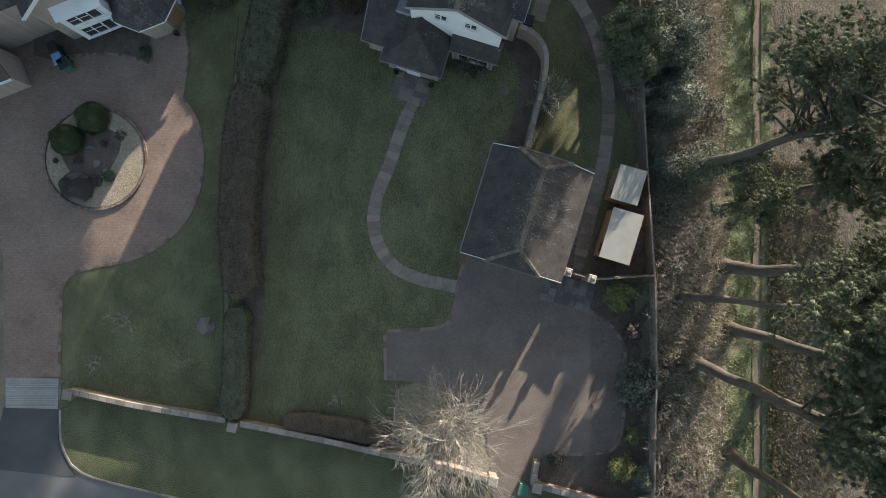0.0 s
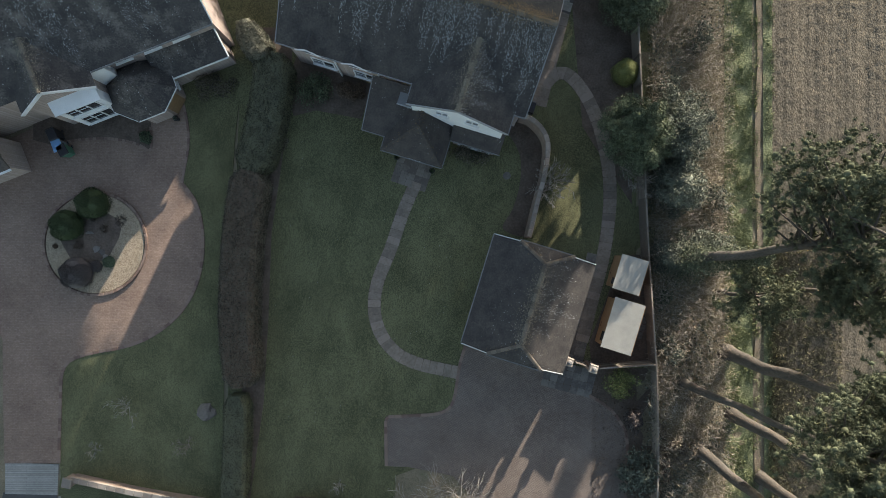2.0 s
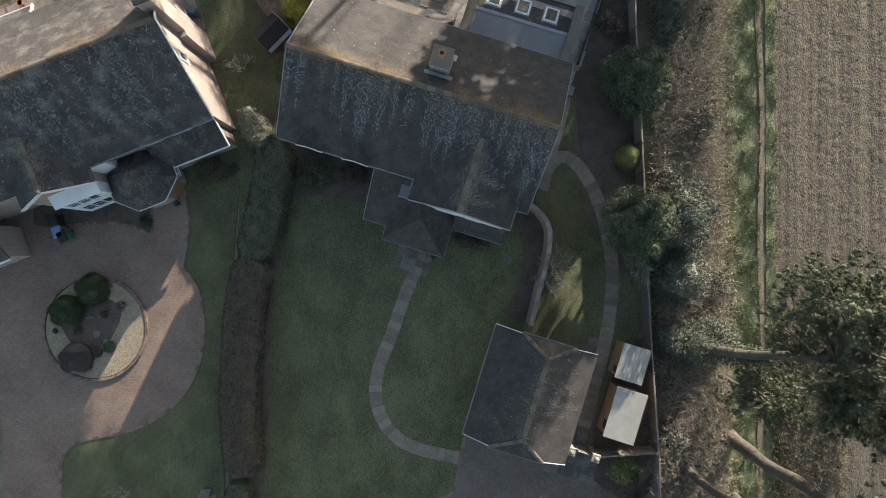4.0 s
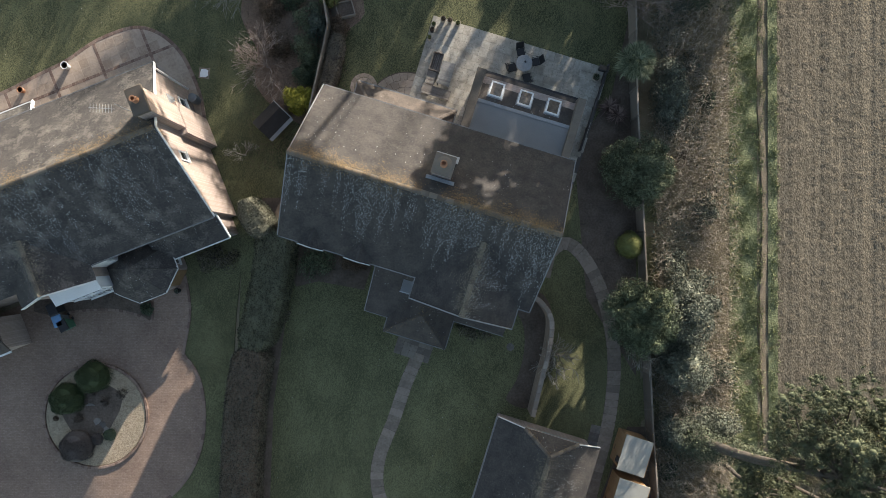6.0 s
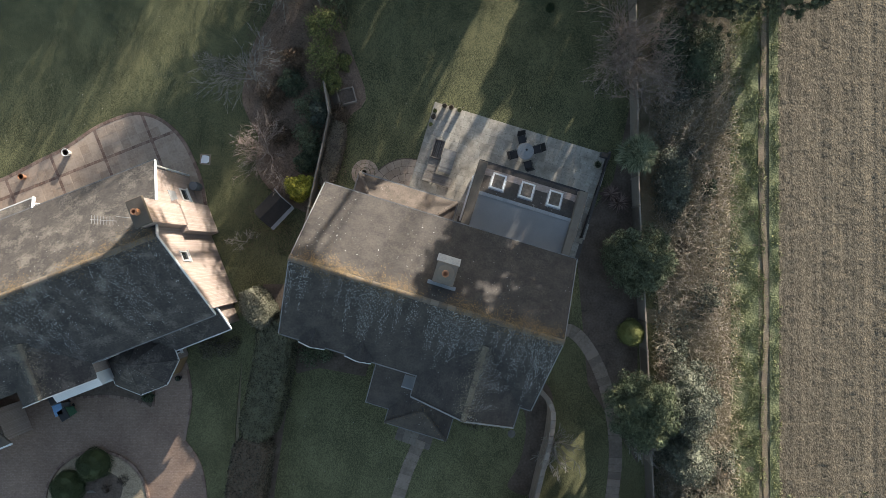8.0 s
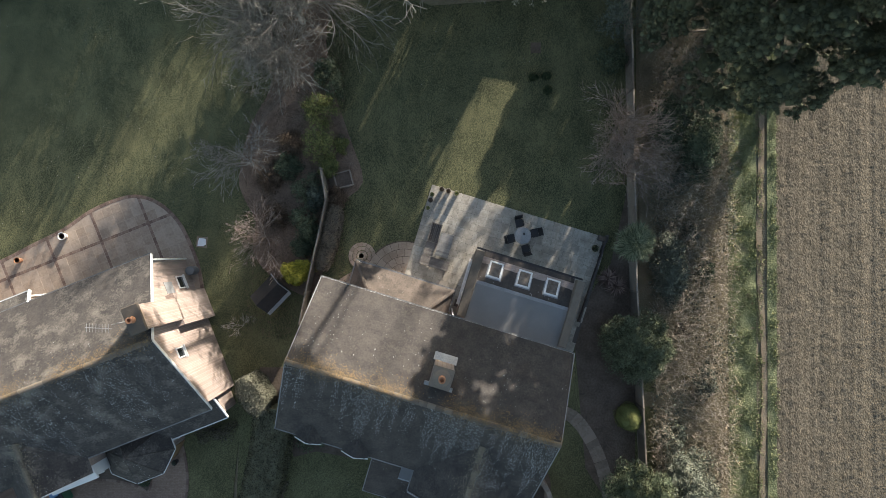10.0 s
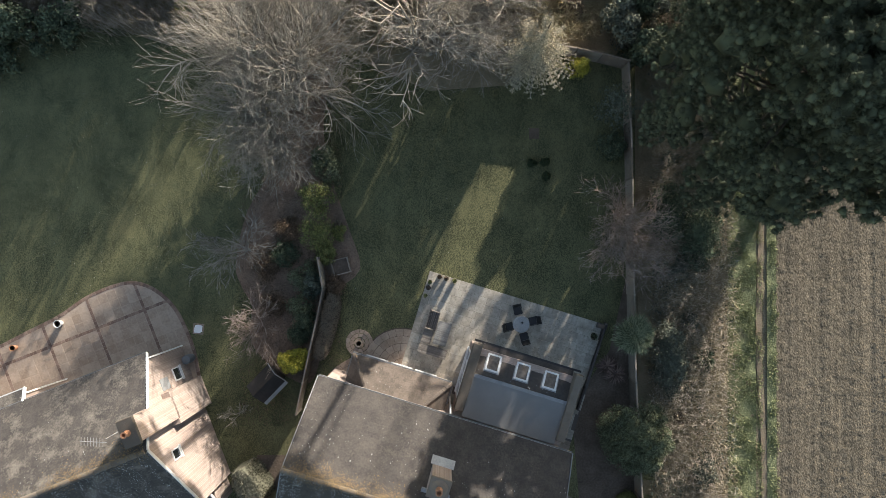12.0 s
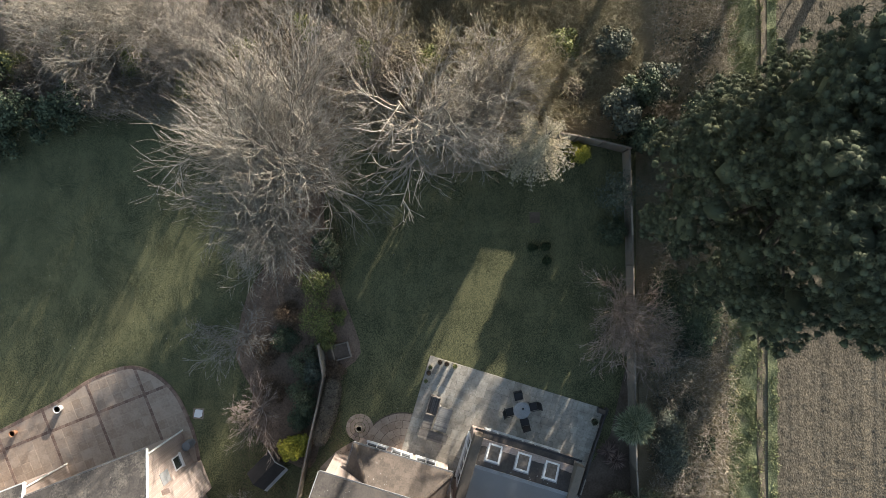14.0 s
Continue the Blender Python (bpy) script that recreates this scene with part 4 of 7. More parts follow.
for i, x in enumerate((9.05, 10.86, 12.62)):
    m = pose(x, 12.62, 2.29, 0, 0, 0) @ pose(0, 0, 0, -tilt, 0, 0)
    fr = MB()
    for x0, y0, x1, y1 in ((0, -1.05, 0.86, -0.94), (0, -0.11, 0.86, 0), (0, -0.94, 0.11, -0.11), (0.75, -0.94, 0.86, -0.11)):
        fr.slab(x0, y0, -0.02, x1, y1, 0.07, 0.015, m)
    s = part("rooflight", fr, M_WHITE, H, "white-framed sloping rooflight")
    part("pane", MB().box(0.105, -0.945, 0.01, 0.755, -0.105, 0.045, m), M_ROOFPANE, s)
    part("kerb", MB().box(-0.06, -1.12, -0.06, 0.92, 0.08, -0.005, m), M_LEAD, s)
window(H, pose(8.9, 12.76, 0.2, 0, 0, 0), 4.9, 1.85, 6, False)
window(H, pose(8.04, 9.4, 0.2, 0, 0, 90), 2.9, 1.85, 4, False)

# ---- the garage ----
GA = thing("garage", "detached double garage with half-hipped lichened tile roof", "garage", pose(1.075, 0.13, 0, 0, 0, -17))
gw = MB()
gw.add([(x, y, z) for y in (0.2, 6.5) for x, z in ((0.25, -0.1), (6.15, -0.1), (6.15, 2.5), (4.7, 3.2), (1.7, 3.2), (0.25, 2.5))], [(0, 1, 2, 3, 4, 5), (11, 10, 9, 8, 7, 6)] + [(i, i + 6, (i + 1) % 6 + 6, (i + 1) % 6) for i in range(6)])
part("wall", gw, M_BRICK, GA)
gz, gr_, gx0, gx1 = 2.4, 4.2, 0.0, 6.4
k = 1.6 * (gr_ - gz) / 3.2 + gz
roof_slope(GA, [(0, 6.8, gz), (0, -0.1, gz), (1.6, -0.1, k), (3.2, 1.0, gr_), (3.2, 5.9, gr_), (1.6, 6.8, k)], M_TILE, seed=21, lichen=90)
roof_slope(GA, [(6.4, -0.1, gz), (6.4, 6.8, gz), (4.8, 6.8, k), (3.2, 5.9, gr_), (3.2, 1.0, gr_), (4.8, -0.1, k)], M_TILE, seed=22, lichen=700)
roof_slope(GA, [(1.55, -0.15, k), (4.85, -0.15, k), (3.2, 1.0, gr_)], M_TILE, seed=23, lichen=60)
roof_slope(GA, [(4.85, 6.85, k), (1.55, 6.85, k), (3.2, 5.9, gr_)], M_TILE, seed=24, lichen=60)
ridge(GA, (3.2, 1.0, gr_ + 0.03), (3.2, 5.9, gr_ + 0.03), moss=2600, seed=9, crust=M_PALEMOSS, wide=1.6)
for a in ((1.55, -0.15, k), (4.85, -0.15, k)):
    ridge(GA, (a[0], a[1], a[2] + 0.04), (3.2, 1.0, gr_ + 0.03), r=0.1, step=0.3, moss=60)
for a in ((1.55, 6.85, k), (4.85, 6.85, k)):
    ridge(GA, (a[0], a[1], a[2] + 0.04), (3.2, 5.9, gr_ + 0.03), r=0.1, step=0.3, moss=90)
for a, b in (((-0.06, -0.1, 2.36), (-0.06, 6.8, 2.36)), ((1.5, -0.22, k - 0.04), (4.9, -0.22, k - 0.04)), ((1.5, 6.92, k - 0.04), (4.9, 6.92, k - 0.04))):
    bar(GA, a, b, 0.06, 0.08, M_GUTTER)
for y in (-0.13, 6.83):
    bar(GA, (0.0, y, 2.36), (1.55, y, k - 0.05), 0.035, 0.14, M_WHITE, "bargeboard")
    bar(GA, (6.4, y, 2.36), (4.85, y, k - 0.05), 0.035, 0.14, M_WHITE, "bargeboard")
for x in (0.55, 3.4):
    gd = part("garage_door", MB().box(x, 0.14, 0.0, x + 2.4, 0.2, 2.1), M_WHITE, GA)
    for j in range(5):
        part("panel", MB().slab(x + 0.05, 0.1, 0.06 + j * 0.41, x + 2.35, 0.14, 0.42 + j * 0.41, 0.01), M_WHITE, gd)

# ---- the neighbouring house ----
N = thing("house", "neighbouring brick house with dark lichened roof and turret porch", "house", pose(-13.454, 18.576, 0, 0, 0, 21.5))
NE, NR = 4.7, 8.2
nw = MB()
nw.add([(x, y, z) for x in (-24.0, 0.02) for y, z in ((0.4, -0.1), (9.0, -0.1), (9.0, 4.9), (4.7, 8.0), (0.4, 4.9))], [(0, 1, 2, 3, 4), (9, 8, 7, 6, 5), (0, 5, 6, 1), (1, 6, 7, 2), (2, 7, 8, 3), (3, 8, 9, 4), (4, 9, 5, 0)])
part("wall", nw, M_BRICK, N)
roof_slope(N, [(-24, 0, NE), (0.15, 0, NE), (0.2, 4.7, NR), (-24, 4.7, NR)], M_TILEB, seed=31, lichen=6000)
roof_slope(N, [(0.15, 9.4, NE), (-24, 9.4, NE), (-24, 4.7, NR), (0.2, 4.7, NR)], M_TILEB, seed=32, lichen=260)
ridge(N, (-24, 4.7, NR + 0.04), (0.1, 4.7, NR + 0.04), moss=13000, seed=12, side=(-0.2, 0.1), wide=1.45)
bar(N, (-7.3, -0.06, 4.66), (0.15, -0.06, 4.66), 0.06, 0.09, M_GUTTER)
bar(N, (-24, 9.46, 4.66), (0.15, 9.46, 4.66), 0.05, 0.09, M_GUTTER)
for y in (0.0, 9.4):
    bar(N, (0.2, y, 4.66), (0.22, 4.7, 8.16), 0.05, 0.18, M_WHITE, "bargeboard")
# outside chimney stack on the gable
st = part("chimney", MB().box(0.0, 5.0, -0.1, 0.5, 6.9, 4.6).box(-0.25, 5.3, 4.4, 0.5, 6.6, 8.9), M_BRICK, N)
part("crown", MB().slab(-0.32, 5.22, 8.9, 0.58, 6.68, 9.05, 0.04), M_RIDGE, st)
part("chimney_pot", MB().lathe(0.1, 5.95, [(0.16, 9.05), (0.18, 9.1), (0.14, 9.2), (0.14, 9.4), (0.17, 9.45), (0.1, 9.45), (0.1, 9.2)]), M_TERRA, st)
window(N, pose(0.02, 3.9, 4.9, 0, 0, -90), 0.6, 0.9, 1)
window(N, pose(0.02, 8.0, 1.4, 0, 0, -90), 0.8, 1.0, 1)
# front wing with white bay
part("wing_wall", MB().add([(x, y, z) for y in (-0.6, 1.0) for x, z in ((-11.5, -0.1), (-7.7, -0.1), (-7.7, 4.75), (-9.6, 6.2), (-11.5, 4.75))], [(0, 1, 2, 3, 4), (9, 8, 7, 6, 5), (0, 5, 6, 1), (1, 6, 7, 2), (2, 7, 8, 3), (3, 8, 9, 4), (4, 9, 5, 0)]), M_BRICK, N)
roof_slope(N, [(-11.85, 0.3, NE), (-11.85, -0.95, NE), (-9.6, -0.95, 6.4), (-9.6, 2.4, 6.4)], M_TILEB, seed=33, lichen=160)
roof_slope(N, [(-7.35, -0.95, NE), (-7.35, 0.3, NE), (-9.6, 2.4, 6.4), (-9.6, -0.95, 6.4)], M_TILEB, seed=34, lichen=100)
ridge(N, (-9.6, -0.95, 6.44), (-9.6, 2.3, 6.44), moss=1600, seed=3, crust=M_PALEMOSS, wide=1.5)
for x in (-11.85, -7.35):
    bar(N, (x, -0.96, 4.64), (-9.6, -0.96, 6.34), 0.06, 0.22, M_WHITE, "bargeboard")
part("bay", MB().box(-10.4, -1.25, 0.6, -7.75, -0.6, 4.0), M_RENDER, N, "white rendered bay")
part("bay_roof", MB().sheet([(-10.5, -1.4, 3.95), (-7.65, -1.4, 3.95), (-7.65, -0.6, 4.25), (-10.5, -0.6, 4.25)], 0.1), M_RENDER, N)
window(N, pose(-10.1, -1.25, 2.7, 0, 0, 0) @ MIRY, 2.0, 1.05, 3)
window(N, pose(-10.1, -1.25, 0.9, 0, 0, 0) @ MIRY, 2.0, 1.3, 3)
part("side_render", MB().box(-7.9, -0.05, 0.0, -6.6, 0.38, 4.6), M_RENDER, N)
# turret porch
TC = (-5.85, -0.9)
oc = [(TC[0] + 2.2 * math.cos(a), TC[1] + 2.05 * math.sin(a)) for a in (radians(22.5 + 45 * i) for i in range(8))]
part("turret_wall", MB().prism([(TC[0] + (x - TC[0]) * 0.84, TC[1] + (y - TC[1]) * 0.84) for x, y in oc], -0.1, 2.35), M_BRICK, N)
for i in range(8):
    a, b = oc[i], oc[(i + 1) % 8]
    roof_slope(N, [(*a, 2.3), (*b, 2.3), (*TC, 4.1)], M_TILEB, 0.28, 0.25, seed=40 + i, lichen=25)
    ridge(N, (*a, 2.3), (*TC, 4.1), M_TILEB, r=0.05, step=0.35)
    if i in (3, 4, 5, 6, 7):
        bar(N, (*a, 2.26), (*b, 2.26), 0.1, 0.1, M_WHITE)
for i in (6, 7, 0):
    a, b = Vector(oc[i]), Vector(oc[(i + 1) % 8])
    c, d = Vector(TC) + (a - Vector(TC)) * 0.84, Vector(TC) + (b - Vector(TC)) * 0.84
    m = Matrix.Translation((d.x, d.y, 0)) @ Matrix.Rotation(math.atan2(c.y - d.y, c.x - d.x), 4, "Z")
    wd = (d - c).length
    if i == 6:
        part("front_door", MB().box(0.15, -0.01, 0.0, wd - 0.15, 0.06, 2.03, m), M_DOOR, N, "oak front door")
    else:
        window(N, m @ pose(0.25, 0.0, 0.9), wd - 0.5, 1.1, 2)
# low roof beside the turret
part("low_wall", MB().box(-4.2, -0.75, -0.1, -0.3, 0.5, 2.3), M_BRICK, N)
roof_slope(N, [(-4.6, -1.05, 2.25), (-0.2, -1.05, 2.25), (-0.2, 0.42, 3.2), (-4.6, 0.42, 3.2)], M_TILEB, seed=50, lichen=60)
bar(N, (-4.0, -1.11, 2.2), (-0.2, -1.11, 2.2), 0.075, 0.09, M_WHITE)
bar(N, (-0.17, -1.08, 2.2), (-0.17, 0.42, 3.15), 0.06, 0.18, M_WHITE, "bargeboard")
for x in (-6.2, -4.4, -2.6):
    window(N, pose(x, 0.4, 3.55, 0, 0, 0) @ MIRY, 1.0, 0.9, 2)
# rear part that steps out under a longer slope
part("rear_wall", MB().box(-24.0, 8.9, -0.1, -7.55, 9.75, 4.25), M_BRICK, N)
roof_slope(N, [(-7.3, 10.05, 4.235), (-24, 10.05, 4.235), (-24, 9.42, 4.7), (-7.3, 9.42, 4.7)], M_TILEB, seed=51, lichen=60)
bar(N, (-24, 10.11, 4.2), (-7.3, 10.11, 4.2), 0.06, 0.09, M_WHITE)
bar(N, (-7.27, 9.38, 4.7), (-7.27, 10.12, 4.18), 0.09, 0.18, M_WHITE, "bargeboard")
bar(N, (-7.5, 9.82, 4.15), (-7.5, 9.82, 0.0), 0.09, 0.09, M_WHITE, "downpipe")
bar(N, (0.1, 9.1, 4.6), (0.1, 9.1, 0.0), 0.09, 0.09, M_WHITE, "downpipe")
part("vent_panel", MB().box(0.0, 7.0, 3.2, 0.05, 7.7, 4.2), M_LEAD, N)

NG = thing("garage", "neighbouring garage with white bargeboards and tile roof", "garage", pose(-13.454, 18.576, 0, 0, 0, 21.5))
part("wall", MB().box(-21, -2.4, -0.1, -15.2, -0.4, 2.4), M_BRICK, NG)
roof_slope(NG, [(-21, -2.65, 2.4), (-15.0, -2.65, 2.4), (-15.0, -1.4, 3.3), (-21, -1.4, 3.3)], M_TILEK, seed=52)
roof_slope(NG, [(-15.0, -0.2, 2.4), (-21, -0.2, 2.4), (-21, -1.4, 3.3), (-15.0, -1.4, 3.3)], M_TILEB, seed=53)
bar(NG, (-21, -2.7, 2.36), (-15.0, -2.7, 2.36), 0.12, 0.12, M_WHITE)
# aerial on the neighbouring chimney
AE = thing("tv_aerial", "thin metal television aerial on the neighbouring roof", "aerial", N.matrix_world @ pose(-0.9, 6.1, 7.2))
part("mast", MB().rod((0, 0, 0), (0, 0, 2.0), 0.02), M_LEAD, AE)
part("boom", MB().rod((-0.1, -0.2, 1.9), (-1.3, 0.35, 1.9), 0.015), M_LEAD, AE)
for i in range(8):
    part("element", MB().rod((-0.25 - i * 0.14 - 0.08, -0.13 + i * 0.064 - 0.2, 1.92), (-0.25 - i * 0.14 + 0.08, -0.13 + i * 0.064 + 0.2, 1.92), 0.009), M_LEAD, AE)
ridge(NG, (-21, -1.4, 3.34), (-14.6, -1.4, 3.34), M_COPING)

# ---- patios ----
def paved(name, label, parent_pose, size, material):
    """A pavement thing in a turned grid, and the shared meshes of its square slabs."""
    t = thing(name, label, "patio", parent_pose, kind="structure")
    mesh = {}
    for key in (0, 1, 2):
        d = (0.0, 0.004, -0.003)[key]
        mesh[key] = MB().slab(-size / 2 + 0.009, -size / 2 + 0.009, -0.06, size / 2 - 0.009, size / 2 - 0.009, d, 0.01).mesh("slab")
        mesh[key].materials.append(material)
    return t, mesh


PT = thing("patio", "grey stone slab patio behind the house", "patio", H.matrix_world, kind="structure")
part("bedding", MB().prism([(4.2, 9.2), (16.0, 8.4), (16.0, 16.2), (4.2, 16.2)], -0.1, 0.035), M_DARKSLAB, PT)
yr, rowk = 16.2, 0
while yr > 8.7:
    hr = (0.6, 0.45, 0.6, 0.45, 0.6, 0.3)[rowk % 6]
    xr = 4.2
    while xr < 15.7:
        wr = min(rnd.choice((0.3, 0.45, 0.45, 0.6, 0.6)), 16.0 - xr)
        cx, cy = xr + wr / 2, yr - hr / 2
        if not ((cx < 7.5 and cy < 9.9) or (8.0 < cx < 14.8 and cy < 12.6)):
            m = pose(cx, cy, 0.055 + rnd.uniform(-0.004, 0.004), rnd.uniform(-0.2, 0.2), rnd.uniform(-0.2, 0.2), rnd.uniform(-0.3, 0.3))
            part("slab", MB().slab(-wr / 2 + 0.004, -hr / 2 + 0.004, -0.05, wr / 2 - 0.004, hr / 2 - 0.004, 0, 0.008, m), M_SLAB, PT)
        xr += wr
    yr -= hr
    rowk += 1
FAN = (-2.68, 25.63)
FT = thing("paved_fan", "fan of buff stone setts beside the patio", "paving", pose(FAN[0], FAN[1], 0), kind="structure")
part("bedding", MB().prism([(2.6 * math.cos(a), 2.6 * math.sin(a)) for a in np.linspace(radians(70), radians(215), 20)] + [(0, 0)], -0.1, 0.012), M_SOIL, FT)
for k in range(5):
    r0, r1 = 0.2 + k * 0.47, 0.2 + (k + 1) * 0.47 - 0.03
    n = 3 + 2 * k
    for i in range(n):
        a0, a1 = radians(75 + 135 * i / n), radians(75 + 135 * (i + 1) / n) - 0.025 / r1
        part("sett", MB().prism([(r * math.cos(a), r * math.sin(a)) for r, a in ((r0, a0), (r1, a0), (r1, (a0 + a1) / 2), (r1, a1), (r0, a1))], -0.05, 0.04 + rnd.uniform(-0.006, 0.006)), M_NBSLAB, FT)
SC = (-5.39, 27.25)
CT = thing("paved_circle", "small circle of buff setts around a pot", "paving", pose(SC[0], SC[1], 0), kind="structure")
for k in range(3):
    r0, r1, n = 0.12 + k * 0.26, 0.12 + (k + 1) * 0.26 - 0.025, 6 + 5 * k
    for i in range(n):
        a0, a1 = 6.2832 * i / n, 6.2832 * (i + 1) / n - 0.025 / r1
        part("sett", MB().prism([(r * math.cos(a), r * math.sin(a)) for r, a in ((r0, a0), (r1, a0), (r1, a1), (r0, a1))], -0.05, 0.04 + rnd.uniform(-0.006, 0.006)), M_NBSLAB, CT)
slab_path("paving_rear", [(-5.25, 26.06), (-6.51, 25.34), (-7.59, 24.26)], 1.1, 0.03, 0.4, "buff setts behind the house", M_NBSLAB, rows=3)

nbp = smooth([(-34.14, 24.25), (-30.53, 26.05), (-28.37, 26.99), (-26.46, 27.97), (-24.54, 28.94), (-22.85, 30.10), (-21.11, 30.86), (-19.78, 31.08), (-18.44, 30.61), (-17.28, 29.56), (-16.52, 28.22), (-15.94, 26.71), (-15.64, 25.19), (-15.35, 23.54)], 5, False) + [(-15.89, 20.29), (-19.32, 20.29), (-28.33, 17.41), (-35.55, 16.68)]
structure("patio_neighbour_base", MB().prism(nbp, -0.1, 0.046), M_NBSLAB, "cut buff slabs along the rim of the neighbouring patio", "patio")
edging(nbp[:-4], 0.06, 0.22, "brick edge of the neighbouring patio", M_EDGING, 0.24, 0.012)
NP, nm = paved("patio_neighbour", "buff slab patio with brick bands", N.matrix_world, 0.6, M_NBSLAB)
inv = N.matrix_world.inverted()
nbl = [tuple((inv @ Vector((x, y, 0)))[:2]) for x, y in nbp]
gx, gy = np.meshgrid(np.arange(-16, 2, 0.6), np.arange(8.7, 17, 0.6))
bx = ((np.arange(-16, 2, 0.6) + 16) // 3.0)
cand = [(x + 0.22 * ((x + 16.0 + 1e-6) // 3.0) - 1.0, y + (0.22 if y > 12.2 else 0)) for x, y in zip(gx.ravel(), gy.ravel())]
ok = inside(cand, nbl)
for dx, dy in ((0.34, 0.34), (-0.34, 0.34), (0.34, -0.34), (-0.34, -0.34)):
    ok &= inside(np.array(cand) + [dx, dy], nbl)
for (x, y), good in zip(cand, ok):
    if good:
        ob = new("slab", nm[rnd.randrange(3)])
        ob.parent = NP
        ob.location = (x, y, 0.052)
        ob.rotation_euler = (0, 0, rnd.uniform(-0.006, 0.006))

bandm = MB().slab(-0.095, -0.115, -0.05, 0.095, 0.115, 0.0, 0.008).mesh("brick")
bandm.materials.append(M_EDGING)
bricks = [(-14.19 + 3.22 * g, y, 0.0) for g in range(5) for y in np.arange(8.6, 17.2, 0.24)] + [(x, 12.11, 90.0) for x in np.arange(-16.0, 2.0, 0.24)]
for (x, y, a), good in zip(bricks, inside([b[:2] for b in bricks], nbl)):
    if good:
        ob = new("brick", bandm)
        ob.parent = NP
        ob.location = (x, y, 0.058)
        ob.rotation_euler = (0, 0, radians(a))


# ---- walls and fences ----
def garden_wall(line, h, w, label, step=0.6, cap=0.36, flat=0.07):
    t = thing("garden_wall", label, "wall", kind="structure")
    part("wall", MB().prism(offset(line, w / 2) + offset(line, -w / 2)[::-1], -0.1, h), M_WALLBRICK, t)
    pts = even(line, step)
    for a, b in zip(pts[:-1], pts[1:]):
        d = Vector((b[0] - a[0], b[1] - a[1]))
        m = Matrix.Translation((a[0], a[1], 0)) @ Matrix.Rotation(math.atan2(d.y, d.x), 4, "Z")
        part("coping_stone", MB().slab(0.006, -cap / 2, h, d.length - 0.006, cap / 2, h + flat + rnd.uniform(-0.006, 0.006), 0.025, m), M_COPING, t)
    return t


def pier(x, y, h, w, turn, label, ball=False):
    t = thing("gate_pier", label, "pier", pose(x, y, 0, 0, 0, turn))
    part("shaft", MB().box(-w / 2, -w / 2, -0.1, w / 2, w / 2, h), M_WALLBRICK, t)
    part("cap", MB().slab(-w / 2 - 0.06, -w / 2 - 0.06, h, w / 2 + 0.06, w / 2 + 0.06, h + 0.12, 0.05), M_COPING, t)
    if ball:
        part("ball", MB().lathe(0, 0, [(0.08, h + 0.12), (0.1, h + 0.17)] + [(max(0.01, 0.17 * math.sin(a)), h + 0.33 - 0.17 * math.cos(a)) for a in np.linspace(0.5, 3.1, 9)]), M_STONE, t)
    return t


garden_wall(even([(-23.71, -8.86), (-19.24, -9.83), (-13.84, -10.69)], 2), 0.75, 0.24, "low brick front wall with sloping stone coping")
garden_wall(even([(-12.94, -10.90), (-8.08, -11.84), (-3.41, -12.91), (0.54, -13.77), (2.99, -14.49)], 2), 0.75, 0.24, "low brick front wall with sloping stone coping")
garden_wall(even([(6.22, -14.92), (9.88, -15.85), (13.47, -16.71)], 2), 0.75, 0.24, "low brick front wall beside the drive entrance")
garden_wall(even([(5.92, -13.31), (5.67, -14.74)], 1), 0.85, 0.24, "short return wall at the drive entrance")
for p in ((-23.83, -9.04), (-13.39, -11.08)):
    pier(p[0], p[1], 0.9, 0.5, -12, "square brick pier of the front wall with stone cap")
for p in ((5.92, -14.88), (3.11, -14.45)):
    pier(p[0], p[1], 1.05, 0.5, -12, "square brick drive pier with stone cap")
garden_wall(smooth([(4.74, 14.05), (5.44, 13.77), (6.14, 13.03), (6.42, 12.15), (6.21, 10.40), (5.79, 8.82), (5.23, 6.47)], 5, False), 1.75, 0.22, "tall curved brick garden wall with pale coping", 0.5, 0.3)
for p in ((7.68, -1.23), (9.18, -1.65)):
    pier(p[0], p[1], 1.8, 0.42, -17, "tall brick gate pier with stone ball", True)
gate = thing("garden_gate", "narrow timber garden gate between the piers", "gate", pose(*((8.15, -1.33)), 0, 0, 0, -17))
for i in range(7):
    part("board", MB().box(0.04 + i * 0.14, -0.02, 0.05, 0.165 + i * 0.14, 0.02, 1.55), M_WOOD, gate)
part("rail", MB().box(0.02, 0.02, 1.3, 1.04, 0.06, 1.42), M_WOOD, gate)
part("rail", MB().box(0.02, 0.02, 0.25, 1.04, 0.06, 0.37), M_WOOD, gate)


